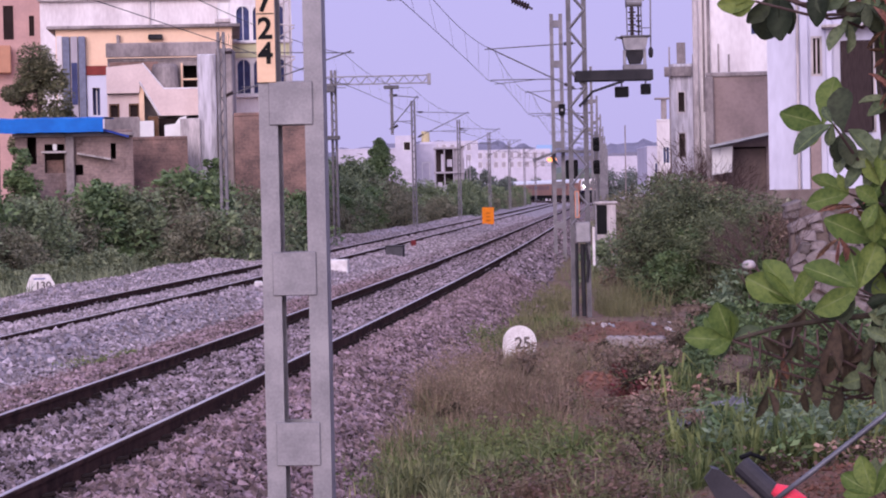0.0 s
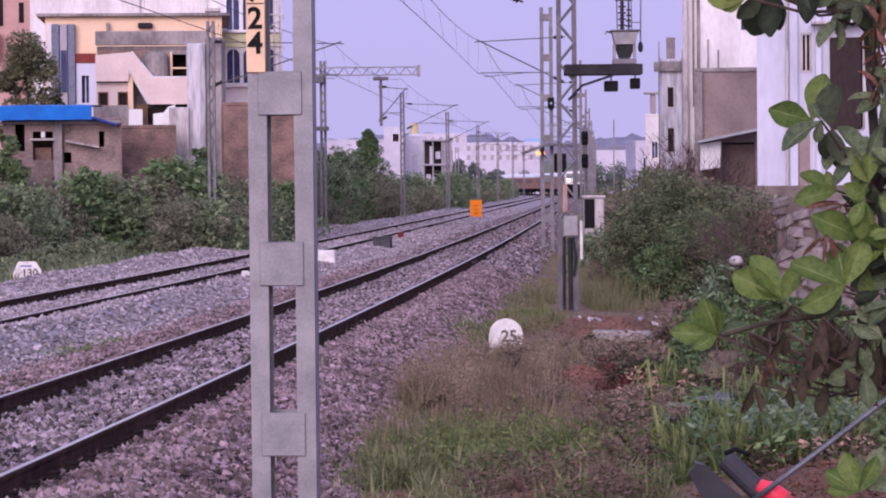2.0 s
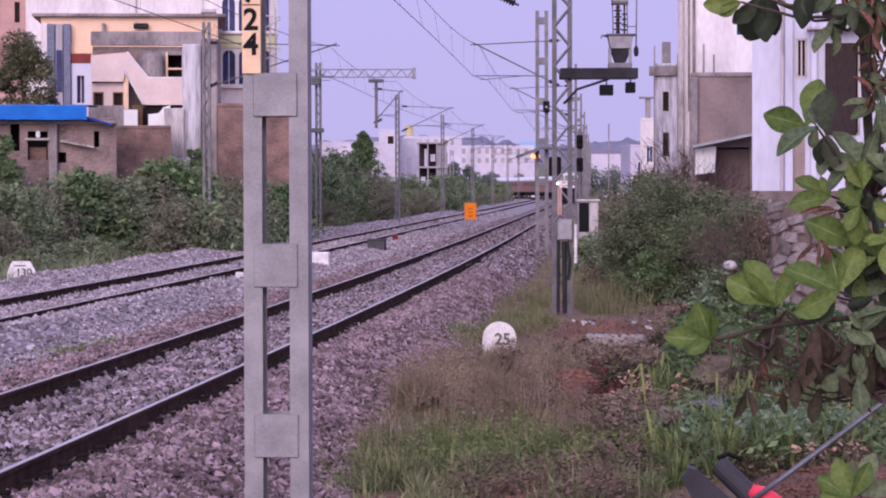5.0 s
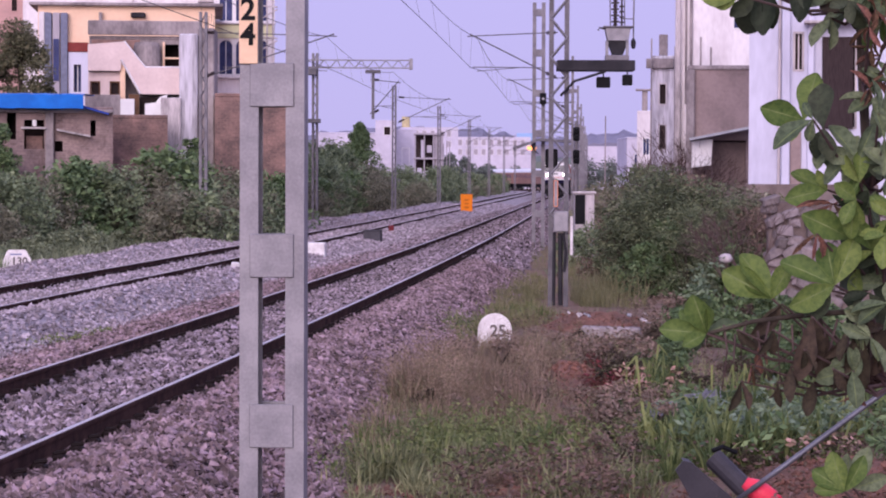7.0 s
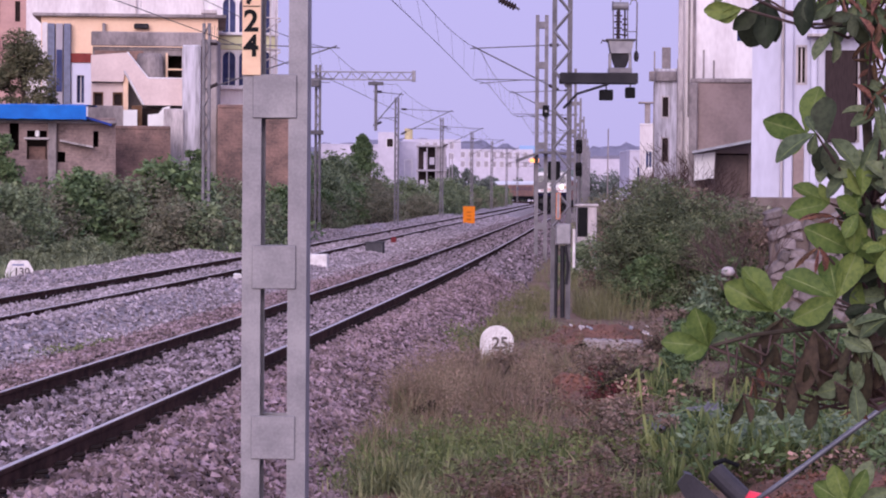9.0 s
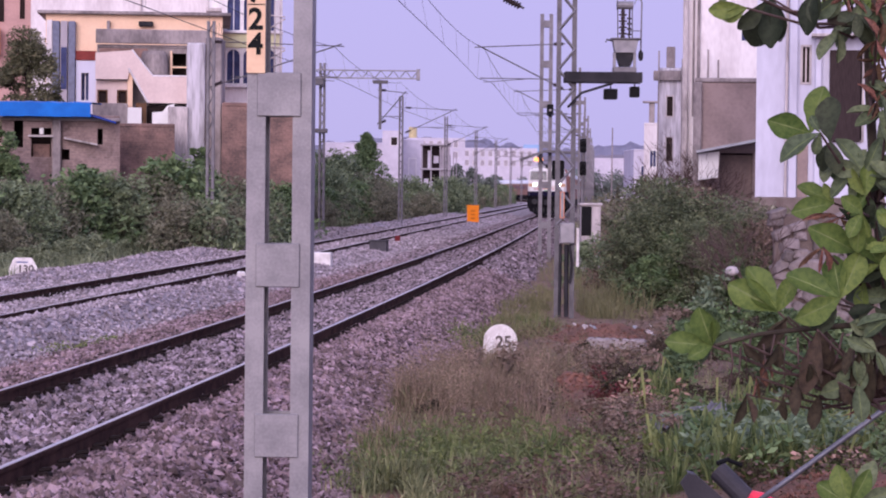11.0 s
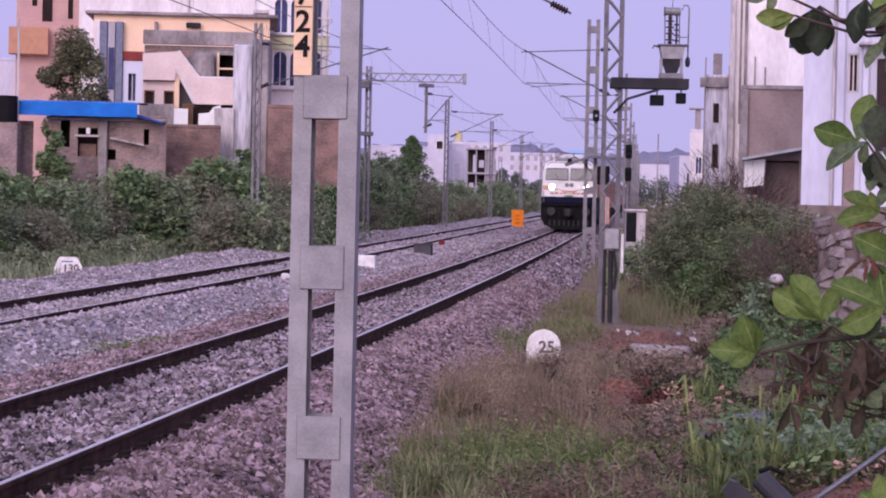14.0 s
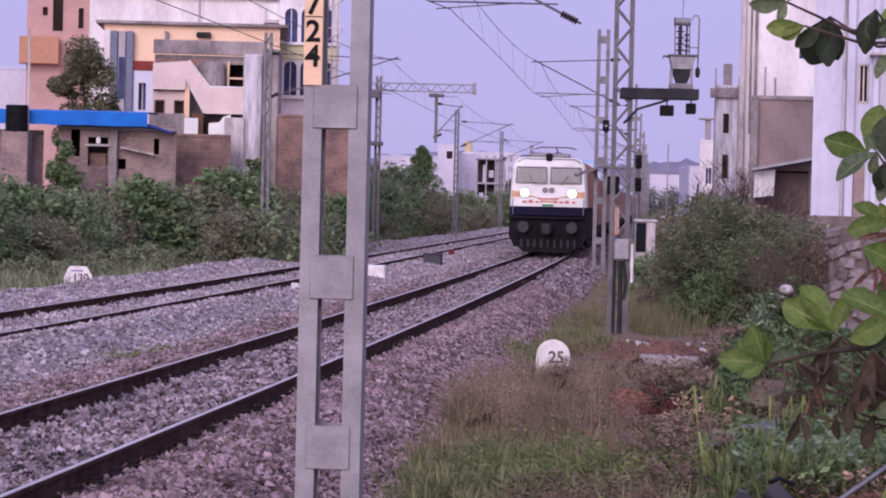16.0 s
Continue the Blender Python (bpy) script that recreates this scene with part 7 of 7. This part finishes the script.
def build_loco():
    loco = thing("locomotive", "white and dark blue electric locomotive with lit headlights", "locomotive")
    sect = [(-1.55, 1.95), (1.55, 1.95), (1.53, 2.6), (1.45, 3.55), (1.33, 3.82), (1.1, 3.95), (-1.1, 3.95), (-1.33, 3.82), (-1.45, 3.55), (-1.53, 2.6)]
    g = Shape()
    for y, f in ((10.3, 0.965), (10.22, 1.0), (7.6, 1.0)):
        g.v += [(x * f, y - (0.12 if z > 3.7 and y > 10 else 0), 1.95 + (z - 1.95) * (f if y > 10.25 else 1.0)) for x, z in sect]
    n = len(sect)
    g.f = [(k * n + i, k * n + (i + 1) % n, (k + 1) * n + (i + 1) % n, (k + 1) * n + i) for k in range(2) for i in range(n)] + [tuple(range(n)), tuple(range(2 * n, 3 * n))[::-1]]
    cab = part("cab", g, LOCO_WHITE, loco, "white painted driver's cab")
    part("body", Shape().prism([(x * 1.01, z) for x, z in sect], 7.58, -10.2), LOCO_SIDE, loco, "orange-red body side")
    for e in (-1, 1):
        a, b = e * 0.11, e * 1.28
        x0, x1 = min(a, b), max(a, b)
        out = [(x0, 2.94), (x1, 2.94), (x1 - (0.05 if e > 0 else 0), 3.5), (x0 + (0.05 if e < 0 else 0), 3.5)]
        w = part("windscreen", Shape().prism(out, 10.24, 10.315), LOCO_GLASS, loco, "grey tinted windscreen")
        mid = [(x0 - 0.04, 2.90), (x1 + 0.04, 2.90), (x1 + 0.01, 3.54), (x0 - 0.01, 3.54)]
        fr = Shape()
        for i in range(4):
            p, q = mid[i], mid[(i + 1) % 4]
            fr.tube([(p[0], 10.30, p[1]), (q[0], 10.30, q[1])], 0.035, 5)
        part("window_frame", fr, LOCO_GREY, w)
        part("wiper", Shape().tube([(e * 0.5, 10.33, 2.82), (e * 0.8, 10.34, 3.2)], 0.012, 4), BLACK, w)
        h = part("headlight", Shape().tube([(e * 0.96, 10.26, 2.50), (e * 0.96, 10.36, 2.50)], 0.155, 16), HEADLIGHT, loco, "bright lit headlight")
        part("headlight_rim", Shape().tube([(e * 0.96, 10.25, 2.50), (e * 0.96, 10.33, 2.50)], 0.20, 16), LOCO_GREY, h)
        part("stripe", Shape().prism([(e * 0.25, 2.30), (e * 0.75, 2.33), (e * 1.50, 2.33), (e * 1.50, 2.58), (e * 1.2, 2.56), (e * 0.75, 2.40)], 10.27, 10.318), LOCO_ORANGE, loco, "pale orange stripe")
        bf = part("buffer", Shape().tube([(e * 0.98, 10.25, 1.12), (e * 0.98, 10.75, 1.12)], 0.13, 12), LOCO_BLACK, loco)
        part("buffer_head", Shape().tube([(e * 0.98, 10.751, 1.12), (e * 0.98, 10.80, 1.12)], 0.23, 18), BUFFER, bf, "worn grey buffer head")
        part("emblem_ring", Shape().tube([(e * 0.13, 10.30, 2.62), (e * 0.13, 10.33, 2.62)], 0.12, 14), LOCO_GREY, loco, "round grey emblem")
        part("hose", Shape().tube([(e * 0.45, 10.35, 1.2), (e * 0.5, 10.55, 0.9), (e * 0.42, 10.6, 0.6)], 0.035, 6), BLACK, loco)
        part("handrail", Shape().tube([(e * 1.42, 10.36, 1.6), (e * 1.45, 10.40, 2.3)], 0.018, 5), LOCO_GREY, loco)
    part("navy_band", Shape().soft((-1.57, 10.0, 1.56), (1.57, 10.30, 1.93), 0.05), LOCO_NAVY, loco, "dark navy band under the cab")
    for i in range(9):
        x = -1.10 + 0.245 * i
        part("lettering_bar", Shape().box((x, 10.30, 2.09), (x + (0.19 if i % 3 else 0.15), 10.318, 2.21 if i % 2 else 2.18)), LOCO_RED, loco, "faded red lettering bar")
    part("lettering_bar", Shape().box((-0.42, 10.30, 2.235), (0.42, 10.318, 2.30)), LOCO_RED, loco, "faded red lettering bar")
    flag = part("flag_plate", Shape().box((-0.22, 10.305, 1.97), (0.24, 10.325, 2.20)), WHITE, loco)
    part("flag_top", Shape().box((-0.22, 10.326, 2.12), (0.24, 10.332, 2.20)), LOCO_ORANGE, flag)
    part("flag_foot", Shape().box((-0.22, 10.326, 1.97), (0.24, 10.332, 2.04)), GREEN, flag)
    part("roof_edge", Shape().tube([(-1.28, 10.2, 3.74), (-1.05, 10.16, 3.88), (1.05, 10.16, 3.88), (1.28, 10.2, 3.74)], 0.035, 6), LOCO_GREY, loco, "grey roof edge strip")
    part("roof_light", Shape().soft((-0.13, 10.0, 3.80), (0.13, 10.28, 4.12), 0.05), BLACK, loco, "black roof headlight housing")
    part("end_plate", Shape().prism([(-1.58, 1.55), (1.58, 1.55), (1.58, 0.75), (1.35, 0.30), (-1.35, 0.30), (-1.58, 0.75)], 9.9, 10.26), LOCO_BLACK, loco, "grimy black buffer beam")
    part("cattle_guard", Shape().prism([(-1.2, 0.30), (1.2, 0.30), (0.95, 0.10), (-0.95, 0.10)], 10.0, 10.4), LOCO_BLACK, loco)
    for i in range(9):
        part("guard_bar", Shape().soft((-1.14 + 0.27 * i, 10.27, 0.30), (-1.06 + 0.27 * i, 10.33, 0.62), 0.01), BUFFER, loco)
    cp = part("coupler", Shape().soft((-0.2, 10.26, 0.88), (0.2, 10.9, 1.22), 0.06), DARK_STEEL, loco)
    part("coupler_jaw", Shape().soft((-0.14, 10.9, 0.82), (0.24, 11.1, 1.28), 0.06), DARK_STEEL, cp)
    part("step_plate", Shape().soft((-1.5, 10.25, 1.45), (1.5, 10.5, 1.52), 0.02), LOCO_BLACK, loco)
    part("underframe", Shape().soft((-1.5, -10.2, 0.55), (1.5, 9.9, 1.93), 0.08), LOCO_BLACK, loco)
    for y in (7.2, 5.3, 3.4, -3.4, -5.3, -7.2):
        wheelset(loco, y)
    pan = part("pantograph", Shape().tube([(-0.6, 3.5, 4.1), (0, 1.2, 4.35), (0, 4.0, 4.5)], 0.03, 5).tube([(0.6, 3.5, 4.1), (0, 1.2, 4.35)], 0.03, 5), DARK_STEEL, loco, "folded roof pantograph")
    part("collector_bar", Shape().tube([(-0.9, 4.0, 4.42), (-0.6, 4.0, 4.5), (0.6, 4.0, 4.5), (0.9, 4.0, 4.42)], 0.025, 5), DARK_STEEL, pan)
    for y in (8.4, 0.0, -5.0):
        part("roof_hatch", Shape().soft((-0.8, y - 1.0, 3.96), (0.8, y + 1.0, 4.14), 0.05), LOCO_GREY, loco)
    return loco


def build_coach():
    coach = thing("railway_coach", "brown-red passenger coach with a pale roof", "railway coach", group="train coaches")
    holes = [(-10.0 + 1.12 * i, 2.2, -9.2 + 1.12 * i, 2.95) for i in range(18)]
    for e in (-1, 1):
        g = wall_panel(-11.1, 11.1, 1.1, 3.3, 0, 0.06, holes)
        g.v = [(e * (1.6 - v[1]), v[0], v[2]) for v in g.v]
        side = part("body_side", g, COACH_RED, coach)
        part("window_band", Shape().box((e * 1.52 - 0.01, -10.2, 2.15), (e * 1.52 + 0.01, 10.2, 3.0)), GLASS, side, "dark window glass")
    for y in (-11.1, 11.04):
        part("end_wall", Shape().box((-1.53, y, 1.1), (1.53, y + 0.06, 3.3)), COACH_RED, coach)
    part("roof", Shape().prism([(-1.6, 3.3), (-1.57, 3.55), (-1.4, 3.8), (-1.0, 3.97), (-0.4, 4.05), (0.4, 4.05), (1.0, 3.97), (1.4, 3.8), (1.57, 3.55), (1.6, 3.3)], -11.1, 11.1), COACH_ROOF, coach)
    part("underframe", Shape().soft((-1.3, -10.5, 0.45), (1.3, 10.5, 1.09), 0.05), LOCO_BLACK, coach)
    for y in (-8.8, -6.2, 6.2, 8.8):
        wheelset(coach, y)
    return coach


loco = build_loco()
TRAIN.append((loco, 10.3))
coach = build_coach()
TRAIN.append((coach, 32.4))
for i in range(13):
    TRAIN.append((copy_thing(coach, Matrix()), 32.4 + 22.9 * (i + 1)))


def motions():
    """The train rolls in along the near track at an even speed."""
    for vehicle, back in TRAIN:
        rows = []
        for t in range(17):
            s = FRONT + SPEED * (16 - t) + back
            (a, _), (b, _) = along(s - 7), along(s + 7)
            mid, turn = (a + b) / 2, math.degrees(math.atan2(b.x - a.x, b.y - a.y))
            rows.append((t, Matrix.Translation(mid) @ pose(0, 0, 0, 0, 0, 180 - turn)))
        walk(vehicle, rows)


motions()
